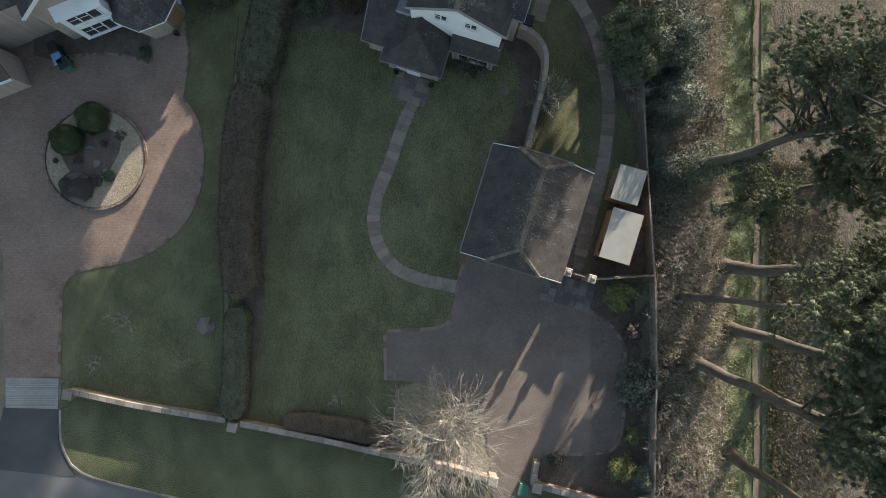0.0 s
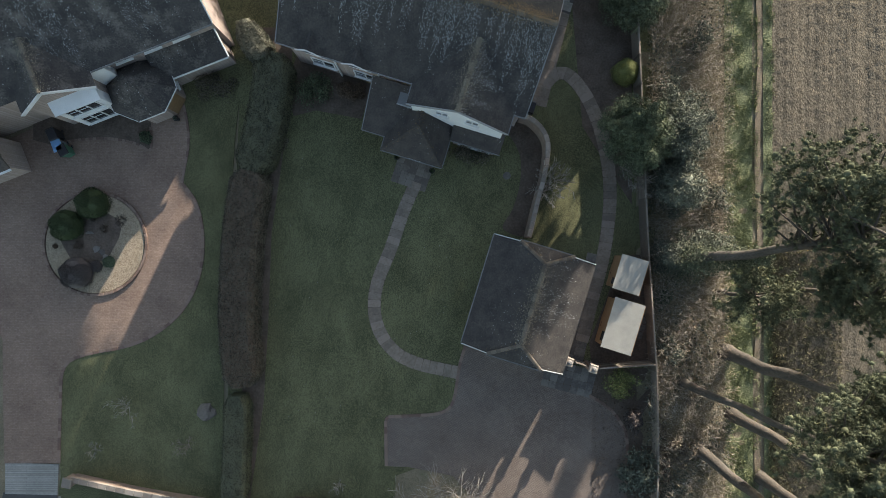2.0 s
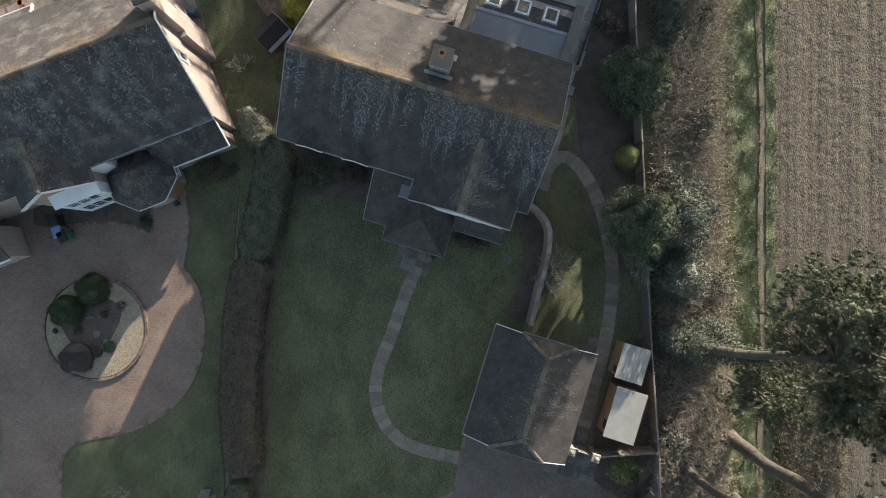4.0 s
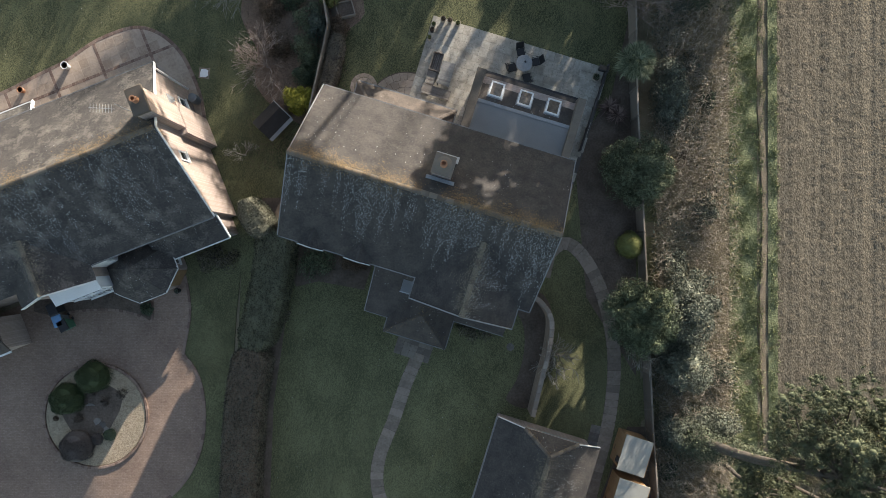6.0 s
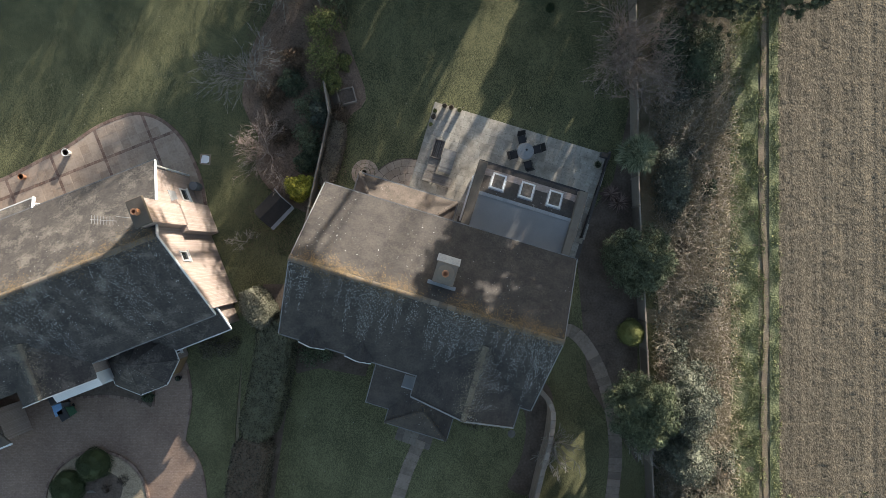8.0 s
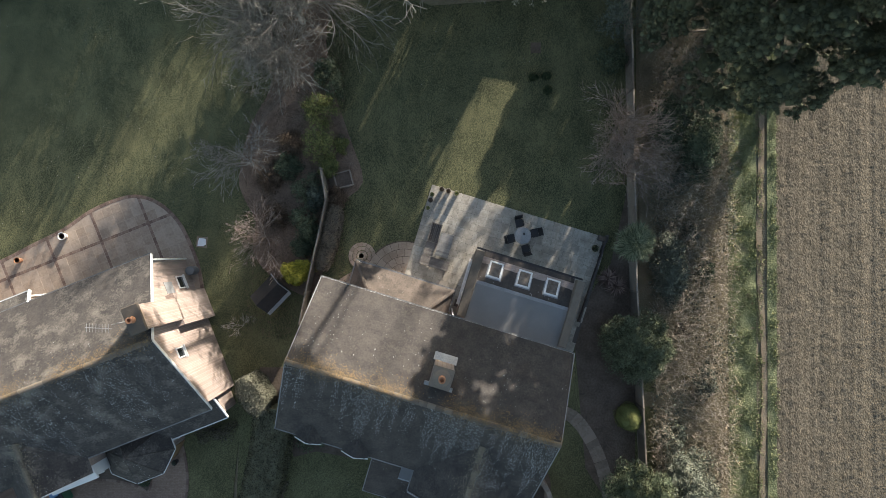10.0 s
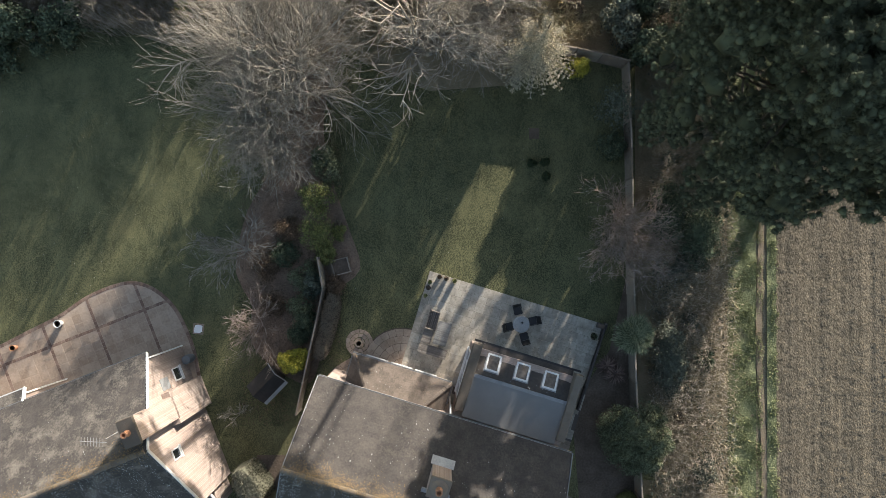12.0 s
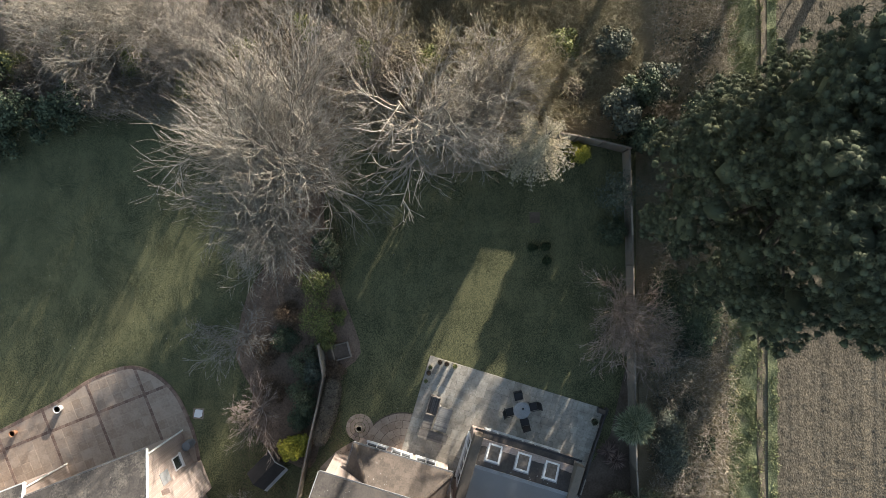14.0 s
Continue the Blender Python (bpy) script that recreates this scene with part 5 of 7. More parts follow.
def fence(line, h, label, panel=1.83, boards=True, material=M_WOOD):
    """Panels between posts, with a cap rail and gravel board."""
    t = thing("fence", label, "fence", kind="structure")
    pts = even(line, panel)
    for i, p in enumerate(pts):
        part("post", MB().slab(p[0] - 0.055, p[1] - 0.055, -0.1, p[0] + 0.055, p[1] + 0.055, h + 0.08, 0.02), material, t)
    for a, b in zip(pts[:-1], pts[1:]):
        d = Vector((b[0] - a[0], b[1] - a[1]))
        m = Matrix.Translation((a[0], a[1], 0)) @ Matrix.Rotation(math.atan2(d.y, d.x), 4, "Z")
        pn = MB()
        n = max(2, round((d.length - 0.1) / 0.14))
        for i in range(n):
            x0 = 0.055 + i * (d.length - 0.11) / n
            pn.box(x0, -0.012 - 0.01 * (i % 2), 0.12, x0 + (d.length - 0.11) / n + 0.01, 0.012 + 0.01 * (i % 2), h - 0.03 + rnd.uniform(-0.01, 0.01), m)
        part("panel", pn, material, t)
        part("cap_rail", MB().slab(0.055, -0.05, h - 0.03, d.length - 0.055, 0.05, h + 0.02, 0.012, m), material, t)
        part("gravel_board", MB().box(0.055, -0.025, -0.05, d.length - 0.055, 0.025, 0.12, m), material, t)
        part("rail", MB().box(0.055, 0.03, h * 0.5, d.length - 0.055, 0.075, h * 0.5 + 0.08, m), material, t)
    return t


fence([(11.39, 44.80), (11.57, 39.44), (11.67, 32.52), (11.76, 25.96), (12.10, 19.54), (12.36, 13.97), (12.70, 5.64), (13.21, -1.88)], 1.55, "dark weathered board fence along the field side", material=M_FENCE)
fence([(13.33, -1.89), (13.43, -6.86), (13.31, -11.12), (13.23, -16.25)], 1.2, "low weathered fence beside the drive bed")
fence([(5.0, 46.05), (6.87, 45.77), (9.11, 45.39), (11.39, 44.80)], 1.7, "weathered board fence at the garden's end")
fence([(7.04, -0.99), (7.60, -1.17)], 1.6, "short timber panel beside the garage", 0.6)
fence([(9.56, -1.70), (13.05, -1.46)], 1.5, "short timber fence behind the shrubs", 1.3)
fence([(-9.09, 23.07), (-8.37, 26.53), (-7.88, 28.67), (-7.40, 31.03), (-7.78, 32.69)], 1.5, "dark weathered fence between the back gardens", 1.8, material=M_FENCE)
fence([(10.27, 28.51), (8.47, 23.12)], 0.5, "low timber edging along the patio bed", 1.5, material=M_DARKWOOD)


# ---- sheds, bins, furniture, pots ----
def shed(m, w, d, h, label, roof=M_SHEDFELT, wood=M_SHEDWOOD):
    t = thing("shed", label, "shed", m)
    for x0, y0, x1, y1 in ((0, 0, w, 0.05), (0, d - 0.05, w, d), (0, 0.05, 0.05, d - 0.05), (w - 0.05, 0.05, w, d - 0.05)):
        wl = part("wall", MB().box(x0 + 0.012, y0 + 0.012, 0, x1 - 0.012, y1 - 0.012, h - 0.05), wood, t)
        for i in range(int(h / 0.16)):
            part("board", MB().box(x0, y0, i * 0.16, x1, y1, i * 0.16 + 0.152), wood, wl)
    part("roof", MB().sheet([(-0.08, -0.1, h - 0.02), (w + 0.08, -0.1, h + 0.16), (w + 0.08, d + 0.1, h + 0.16), (-0.08, d + 0.1, h - 0.02)], 0.06), roof, t)
    dr = part("door", MB().box(-0.03, d * 0.35, 0.05, 0.0, d * 0.35 + 0.75, h - 0.1), wood, t)
    part("hinge", MB().box(-0.045, d * 0.35, 0.4, -0.03, d * 0.35 + 0.3, 0.45), M_BLACK, dr)
    part("pane", MB().box(-0.02, d * 0.08, h * 0.55, -0.002, d * 0.28, h * 0.85), M_GLASS, t)
    part("fascia", MB().box(w + 0.08, -0.1, h + 0.06, w + 0.1, d + 0.1, h + 0.17), wood, t)
    return t


shed(pose(*((9.7, -0.19)), 0, 0, 0, -17), 1.72, 3.0, 1.95, "timber shed with pale felt roof and orange boards")
shed(pose(*((10.42, 3.42)), 0, 0, 0, -17), 1.5, 2.0, 1.95, "smaller timber shed with pale felt roof")
sl = thing("stacked_slabs", "grey paving slabs leaning beside the shed", "slabs", pose(*((12.36, 0.54)), 0, 0, 0, -17))
for i in range(3):
    part("slab", MB().slab(0, -0.5 + i * 0.5, 0.02 + 0.03 * i, 0.5, -0.05 + i * 0.5, 0.1 + 0.03 * i, 0.01), M_DARKSLAB, sl)


def bin_(x, y, turn, body, lid, label):
    t = thing("wheelie_bin", label, "bin", pose(x, y, 0, 0, 0, turn))
    part("body", MB().add([(-0.22, -0.26, 0.08), (0.22, -0.26, 0.08), (0.22, 0.22, 0.08), (-0.22, 0.22, 0.08), (-0.28, -0.34, 1.0), (0.28, -0.34, 1.0), (0.28, 0.34, 1.0), (-0.28, 0.34, 1.0)], [(3, 2, 1, 0), (4, 5, 6, 7), (0, 1, 5, 4), (1, 2, 6, 5), (2, 3, 7, 6), (3, 0, 4, 7)]), body, t)
    part("lid", MB().slab(-0.3, -0.38, 1.0, 0.3, 0.36, 1.08, 0.04), lid, t)
    part("handle", MB().rod((-0.24, 0.4, 1.02), (0.24, 0.4, 1.02), 0.02), body, t)
    for x_ in (-0.27, 0.27):
        part("wheel", MB().rod((x_ - 0.025, 0.28, 0.1), (x_ + 0.025, 0.28, 0.1), 0.1, n=14), M_BLACK, t)


for px_, col, lid, turn in (((-24.48, 12.28), M_GREYP, M_BLUE, 20), ((-24.81, 13.00), M_BLACK, M_BLACK, 24), ((-24.15, 11.99), M_GREENP, M_BLACK, 30)):
    bin_(px_[0], px_[1], turn, col, lid, "wheelie bin with blue lid beside the bed" if lid is M_BLUE else "dark wheelie bin beside the bed")
bp = (5.42, 14.70)
bin_(bp[0], bp[1], -17, M_GREYP, M_BLACK, "grey wheelie bin with dark lid beside the house")
bp = (5.08, -15.18)
gb2 = thing("recycling_box", "green plastic recycling box beside the drive pier", "box", pose(bp[0], bp[1], 0, 0, 0, -15))
part("body", MB().slab(-0.28, -0.36, 0.0, 0.28, 0.36, 0.55, 0.03), M_GREENP, gb2)
part("lid", MB().slab(-0.31, -0.4, 0.55, 0.31, 0.4, 0.62, 0.03), M_GREENP, gb2)


def patio_chair(x, y, turn):
    t = thing("garden_chair", "black metal and mesh garden chair", "chair", pose(x, y, 0.055, 0, 0, turn), "chairs round the table")
    part("seat", MB().slab(-0.25, -0.23, 0.4, 0.25, 0.25, 0.44, 0.015), M_BLACK, t)
    part("backrest", MB().add([(-0.25, -0.24, 0.42), (0.25, -0.24, 0.42), (0.25, -0.44, 0.95), (-0.25, -0.44, 0.95), (-0.25, -0.27, 0.41), (0.25, -0.27, 0.41), (0.25, -0.47, 0.94), (-0.25, -0.47, 0.94)], [(0, 1, 2, 3), (7, 6, 5, 4), (0, 4, 5, 1), (3, 2, 6, 7), (0, 3, 7, 4), (1, 5, 6, 2)]), M_BLACK, t)
    for sx in (-0.23, 0.23):
        part("leg", MB().rod((sx, 0.22, 0.4), (sx, 0.26, 0.0), 0.014), M_BLACK, t)
        part("leg", MB().rod((sx, -0.22, 0.4), (sx, -0.3, 0.0), 0.014), M_BLACK, t)
        part("armrest", MB().rod((sx * 1.1, -0.32, 0.62), (sx * 1.1, 0.2, 0.62), 0.018), M_BLACK, t)
    return t


tp = (4.84, 28.53)
TB = thing("garden_table", "round grey glass garden table", "table", pose(tp[0], tp[1], 0.055))
part("tabletop", MB().lathe(0, 0, [(0.02, 0.7), (0.5, 0.7), (0.53, 0.71), (0.53, 0.73), (0.5, 0.74), (0.02, 0.74)], 28), M_LEAD, TB)
part("parasol_collar", MB().cone(0.08, 0.1, 0.74, 0.8, 0.07, 0.05), M_BLACK, TB)
for a in range(4):
    part("leg", MB().rod((0.15 * math.cos(a * 1.571 + 0.5), 0.15 * math.sin(a * 1.571 + 0.5), 0.7), (0.42 * math.cos(a * 1.571 + 0.5), 0.42 * math.sin(a * 1.571 + 0.5), 0.0), 0.02), M_BLACK, TB)
for q in ((917, 548), (944, 566), (928, 594), (902, 576)):
    c = Vector(tp) + Vector(((q[0] - 922), -(q[1] - 571))) * 0.0355
    d = Vector(tp) - c
    patio_chair(c.x, c.y, math.degrees(math.atan2(d.y, d.x)) - 90)


def slatted(name, label, category, m, w, d, h, back=0, material=M_WOOD, legs=True):
    """A slatted garden table or bench; back is the height of a backrest along its far side."""
    t = thing(name, label, category, m)
    n = round(d / 0.115)
    for i in range(n):
        part("slat", MB().slab(0, i * d / n + 0.002, h - 0.03, w, (i + 1) * d / n - 0.002, h, 0.006), material, t)
    part("apron", MB().box(0.04, 0.04, h - 0.1, w - 0.04, d - 0.04, h - 0.032), material, t)
    for x in (0.05, w - 0.12):
        for y in (0.05, d - 0.12):
            part("leg", MB().box(x, y, 0, x + 0.07, y + 0.07, h - 0.1), material, t)
    if back:
        part("backrest", MB().slab(0, d - 0.08, h, w, d, h + back, 0.02), material, t)
    return t


# corner bench and low table, standing square to the house
o = (-1.71, 26.79)
base = pose(o[0], o[1], 0.055, 0, 0, -17)
slatted("garden_sofa", "slatted brown timber garden bench in front of a table", "bench", base, 1.85, 0.62, 0.4, material=M_BENCH)
slatted("garden_bench", "slatted brown timber side bench beside a table", "bench", base @ pose(0.05, 0.66, 0), 0.62, 0.85, 0.4, material=M_BENCH)
ts = thing("storage_trough", "open dark timber trough at the bench end", "planter", base @ pose(0.05, 1.55, 0))
for x0, y0, x1, y1 in ((0, 0, 0.68, 0.05), (0, 1.15, 0.68, 1.2), (0, 0.05, 0.05, 1.15), (0.63, 0.05, 0.68, 1.15)):
    part("side", MB().box(x0, y0, 0, x1, y1, 0.5), M_BENCH, ts)
for k in range(5):
    part("floor_slat", MB().box(0.06 + k * 0.114, 0.05, 0.2, 0.155 + k * 0.114, 1.15, 0.23), M_BENCH, ts)
slatted("garden_table", "low rectangular grey slatted garden table", "table", base @ pose(0.78, 0.8, 0) @ pose(0, 0, 0, 0, 0, 0), 0.86, 1.5, 0.62, material=M_GREYWOOD)


def pot(x, y, r, h, label, material=M_STONEPOT, plant=None, z=0.05):
    r *= 0.85
    t = thing("plant_pot", label, "plant pot", pose(x, y, z), "potted plants")
    part("pot", MB().lathe(0, 0, [(r * 0.7, 0.0), (r, h * 0.9), (r * 1.08, h * 0.92), (r * 1.08, h), (r * 0.9, h), (r * 0.88, h * 0.88)]), material, t)
    part("compost", MB().cone(0, 0, h * 0.8, h * 0.88, r * 0.86, r * 0.86), M_SOIL, t)
    if plant:
        v, f = leaves_on_blobs(np.array([[0, 0, h + r * 0.5]]), np.array([r * 0.85]), 160, 0.07, 0.5, np.random.default_rng(int(x * 100) % 997))
        part("plant", quick_mesh("plant", v, f), plant, t, kind="stuff")


q = (10.03, 28.34)
pb = thing("planter_box", "dark timber trough planter at the patio corner", "planter", pose(q[0], q[1], 0.05, 0, 0, -17))
part("box", MB().slab(-0.32, -0.16, 0, 0.32, 0.16, 0.32, 0.01), M_DARKWOOD, pb)
part("soil", MB().box(-0.28, -0.12, 0.3, 0.28, 0.12, 0.326), M_SOIL, pb)
q = (5.80, 40.65)
structure("soil_patch", MB().slab(q[0] - 0.35, q[1] - 0.35, -0.05, q[0] + 0.3, q[1] + 0.33, 0.02, 0.01), M_SOIL, "small flat dark square in the lawn", "bed")
q = (4.04, 10.49)
dc = thing("drain_cover", "round metal drain cover in the lawn", "drain cover", pose(q[0], q[1], 0.004))
part("cover", MB().cone(0, 0, -0.05, 0.02, 0.2, 0.2, 20), M_DARKWOOD, dc)
part("rim", MB().lathe(0, 0, [(0.2, -0.05), (0.25, -0.05), (0.25, 0.024), (0.21, 0.026)], 20), M_DARKSLAB, dc)


# ---- plants ----
def unit(n, r, up=0.0):
    d = r.normal(size=(n, 3))
    d[:, 2] += up
    return d / np.linalg.norm(d, axis=1)[:, None]


def leaves_on_blobs(c, rad, per, size, aspect, r, up=0.5, jit=0.7):
    """Small leaf blades over the skins of rounded clumps."""
    n = len(c) * per
    cc, rr = np.repeat(c, per, 0), np.repeat(rad, per)
    d = unit(n, r, up)
    p = cc + d * (rr * r.uniform(0.6, 1.08, n))[:, None]
    nn = d + r.normal(0, jit, (n, 3))
    nn /= np.linalg.norm(nn, axis=1)[:, None]
    t = np.cross(nn, r.normal(size=(n, 3)))
    t /= np.linalg.norm(t, axis=1)[:, None] + 1e-9
    b = np.cross(nn, t)
    L = (size * r.uniform(0.6, 1.35, n))[:, None]
    v = np.stack([p - t * L * 0.5, p + b * L * aspect * 0.5 + nn * L * 0.08, p + t * L * 0.5, p - b * L * aspect * 0.5 + nn * L * 0.08], 1)
    return v.reshape(-1, 3), np.arange(n * 4).reshape(n, 4)


def needles(c, rad, per, w, r, up=0.4, root=0.1):
    """Thin blades that spread from the middle of each tuft."""
    n = len(c) * per
    cc, rr = np.repeat(c, per, 0), np.repeat(rad, per) * r.uniform(0.7, 1.1, n)
    d = unit(n, r, up)
    s = np.cross(d, r.normal(size=(n, 3)))
    s /= np.linalg.norm(s, axis=1)[:, None] + 1e-9
    a = cc + d * (rr * root)[:, None]
    mid = cc + d * (rr * 0.6)[:, None]
    v = np.stack([a, mid + s * w, cc + d * rr[:, None], mid - s * w], 1)
    return v.reshape(-1, 3), np.arange(n * 4).reshape(n, 4)


def puffs(c, rad, per, w, r, up=0.5, core=0.36):
    """Round tufts of fine needles about small solid hearts."""
    n = len(c) * per
    cc, rr = np.repeat(c, per, 0), np.repeat(rad, per) * r.uniform(0.75, 1.1, n)
    d = unit(n, r, up)
    s = np.cross(d, r.normal(size=(n, 3)))
    s /= np.linalg.norm(s, axis=1)[:, None] + 1e-9
    a = cc + d * (rr * r.uniform(core - 0.16, core + 0.14, n))[:, None]
    v = np.stack([a + s * w, a - s * w, cc + d * rr[:, None] + r.normal(0, 0.02, (n, 3))], 1).reshape(-1, 3)
    f = [tuple(q) for q in np.arange(n * 3).reshape(n, 3).tolist()]
    g = (1 + 5 ** 0.5) / 2
    ico = np.array([(-1, g, 0), (1, g, 0), (-1, -g, 0), (1, -g, 0), (0, -1, g), (0, 1, g), (0, -1, -g), (0, 1, -g), (g, 0, -1), (g, 0, 1), (-g, 0, -1), (-g, 0, 1)]) / 1.902
    tri = np.array([(0, 11, 5), (0, 5, 1), (0, 1, 7), (0, 7, 10), (0, 10, 11), (1, 5, 9), (5, 11, 4), (11, 10, 2), (10, 7, 6), (7, 1, 8), (3, 9, 4), (3, 4, 2), (3, 2, 6), (3, 6, 8), (3, 8, 9), (4, 9, 5), (2, 4, 11), (6, 2, 10), (8, 6, 7), (9, 8, 1)])
    v2 = (c[:, None, :] + ico[None] * (rad * core)[:, None, None] * r.uniform(0.7, 1.2, (len(c), 12, 1))).reshape(-1, 3)
    f2 = (tri[None] + (np.arange(len(c)) * 12 + len(v))[:, None, None]).reshape(-1, 3)
    return np.concatenate([v, v2]), np.concatenate([np.array(f), f2])


def tubes(segs, sides=3):
    """Tapered twigs from rows of start, end and two radii."""
    s = np.asarray(segs, float)
    a, b, r0, r1 = s[:, 0:3], s[:, 3:6], s[:, 6], s[:, 7]
    d = b - a
    d /= np.linalg.norm(d, axis=1)[:, None] + 1e-9
    ref = np.where(np.abs(d[:, 2:3]) > 0.9, np.array([[1.0, 0, 0]]), np.array([[0, 0, 1.0]]))
    u = np.cross(d, ref)
    u /= np.linalg.norm(u, axis=1)[:, None] + 1e-9
    w = np.cross(d, u)
    ang = np.arange(sides) / sides * 6.2832
    ring = u[:, None, :] * np.cos(ang)[None, :, None] + w[:, None, :] * np.sin(ang)[None, :, None]
    v = np.concatenate([a[:, None, :] + ring * r0[:, None, None], b[:, None, :] + ring * r1[:, None, None]], 1)
    i = np.arange(sides)
    q = np.stack([i, (i + 1) % sides, sides + (i + 1) % sides, sides + i], 1)
    return v.reshape(-1, 3), (np.arange(len(s))[:, None, None] * 2 * sides + q).reshape(-1, 4)


def grow(r, h, spread, kids=(8, 6, 5, 3), thick=0.16, trunk=0.25, rise=0.12, droop=0.0, first=None, wave=0.16, fan=1.0):
    """Branches of a bare tree: a list of (start, end, radius, radius) rows, the thick ones first."""
    thickset, thinset = [], []

    def limb(p, d, L, rad, lev):
        steps = 4 if lev < 3 else 2
        pts = [p]
        for s in range(steps):
            d = d + Vector(r.normal(0, wave, 3)) + Vector((0, 0, rise if lev < 2 else rise * 0.4 - droop))
            d.normalize()
            q = pts[-1] + d * (L / steps)
            r0, r1 = rad * (1 - 0.7 * s / steps), rad * (1 - 0.7 * (s + 1) / steps)
            (thickset if lev < 2 else thinset).append((*pts[-1], *q, r0, r1))
            pts.append(q)
        if lev < len(kids):
            for k in range(kids[lev]):
                t = r.uniform(0.3, 1.0)
                i = min(int(t * steps), steps - 1)
                base = pts[i].lerp(pts[i + 1], t * steps - i)
                side = d.cross(Vector(r.normal(size=3))).normalized()
                nd = (d * r.uniform(0.5, 1.0) + side * r.uniform(0.5, 0.95) * fan).normalized()
                limb(base, nd, L * r.uniform(0.42, 0.68), rad * 0.42, lev + 1)

    th = h * trunk
    thickset.append((0, 0, -0.1, 0.05, 0.03, th, thick, thick * 0.8))
    n = first or kids[0]
    for k in range(n):
        a = 6.2832 * (k + r.uniform(-0.3, 0.3)) / n
        out = r.uniform(0.35, 1.0) * spread / h * 1.5
        d = Vector((math.cos(a) * out, math.sin(a) * out, 1.0)).normalized()
        limb(Vector((0.05, 0.03, th * r.uniform(0.6, 1.0))), d, (h - th) * r.uniform(0.6, 0.85), thick * 0.55, 1)
    return thickset, thinset


def bare_tree(x, y, h, spread, label, seed, kids=(8, 6, 5, 3), thick=0.16, twig=None, bark=None, trunk=0.25, name="bare_tree", category="tree", minr=0.006, lean=(0, 0), **kw):
    r = np.random.default_rng(seed)
    a, b = (np.array(q) for q in grow(r, h, spread, kids, thick, trunk, **kw))
    for q in (a, b):
        for k in (0, 1):
            q[:, k] += lean[k] * q[:, 2]
            q[:, k + 3] += lean[k] * q[:, 5]
    t = thing(name, label, category, pose(x, y, 0))
    part("trunk", quick_mesh("trunk", *tubes(a, 6)), bark or M_BARK, t)
    b[:, 6:] = np.maximum(b[:, 6:], minr)
    part("twig_mass", quick_mesh("twig_mass", *tubes(b, 3)), twig or M_TWIG, t, kind="stuff")
    return t


def blobs(r, n, rx, ry, h, sub, z0=0.0, hollow=0.55):
    """Centres and radii of the clumps that make up a rounded crown."""
    d = unit(n, r, 0.55)
    d[:, 2] = np.abs(d[:, 2])
    k = r.uniform(hollow, 1.0, n)
    rad = sub * r.uniform(0.6, 1.25, n)
    c = np.stack([d[:, 0] * (rx - rad * 0.25) * k, d[:, 1] * (ry - rad * 0.25) * k, z0 + np.maximum(d[:, 2] * (h - z0 - rad * 0.8) * k, rad * 0.35)], 1)
    return c, rad


def shrub(x, y, rx, ry, h, material, label, seed, leaf=0.09, aspect=0.55, n=26, per=130, sub=None, name="shrub", category="shrub", z0=0.0, hollow=0.5, style="leaf"):
    r = np.random.default_rng(seed)
    t = thing(name, label, category, pose(x, y, 0))
    c, rad = blobs(r, n, rx, ry, h, sub or 0.42 * min(rx, ry, h), z0, hollow)
    v, f = leaves_on_blobs(c, rad, int(per * 0.85), leaf * 1.42, aspect, r) if style == "leaf" else needles(c, rad * 1.25, per, leaf * 0.12, r)
    part("foliage", quick_mesh("foliage", v, f), material, t, kind="stuff")
    if n >= 50 and z0 < 3:
        d = h - z0
        b = MB().lathe(0, 0, [(rx * 0.35, z0 * 0.8), (rx * 0.58, z0 + d * 0.2), (rx * 0.52, z0 + d * 0.4), (rx * 0.34, z0 + d * 0.56), (0.03, z0 + d * 0.62)], 14)
        b.v = [(px * r.uniform(0.8, 1.15), py * ry / rx * r.uniform(0.8, 1.15), pz * r.uniform(0.94, 1.05)) for px, py, pz in b.v]
        part("inner_core", b, material, t)
    segs = [(0, 0, -0.1, 0, 0, h * 0.35, 0.07, 0.05)] + [(0, 0, h * 0.2, *(q * 0.9), 0.035, 0.012) for q in c[:10]]
    part("stem", quick_mesh("stem", *tubes(segs, 5)), M_BARK, t)
    return t


def dome(x, y, rx, ry, h, material, label, seed, leaf=0.06, count=9000):
    """A close-clipped rounded bush: a solid body under a skin of small leaves."""
    r = np.random.default_rng(seed)
    t = thing("clipped_bush", label, "shrub", pose(x, y, 0.1))
    d = unit(count, r, 0.6)
    d[:, 2] = np.abs(d[:, 2])
    k = 1 + 0.05 * np.sin(d[:, 0] * 6 + seed) + 0.05 * np.sin(d[:, 1] * 7) + 0.03 * r.normal(size=count)
    p = d * k[:, None] * np.array([rx, ry, h])
    v, f = leaves_on_blobs(p, np.full(count, 0.03), 1, leaf, 0.6, r, 0.5, 0.8)
    part("body", MB().lathe(0, 0, [(rx * 0.9, 0.0), (rx * 0.93, h * 0.3), (rx * 0.72, h * 0.66), (rx * 0.36, h * 0.88), (0.02, h * 0.94)], 18), material, t)
    part("foliage", quick_mesh("foliage", v, f), material, t, kind="stuff")
    return t


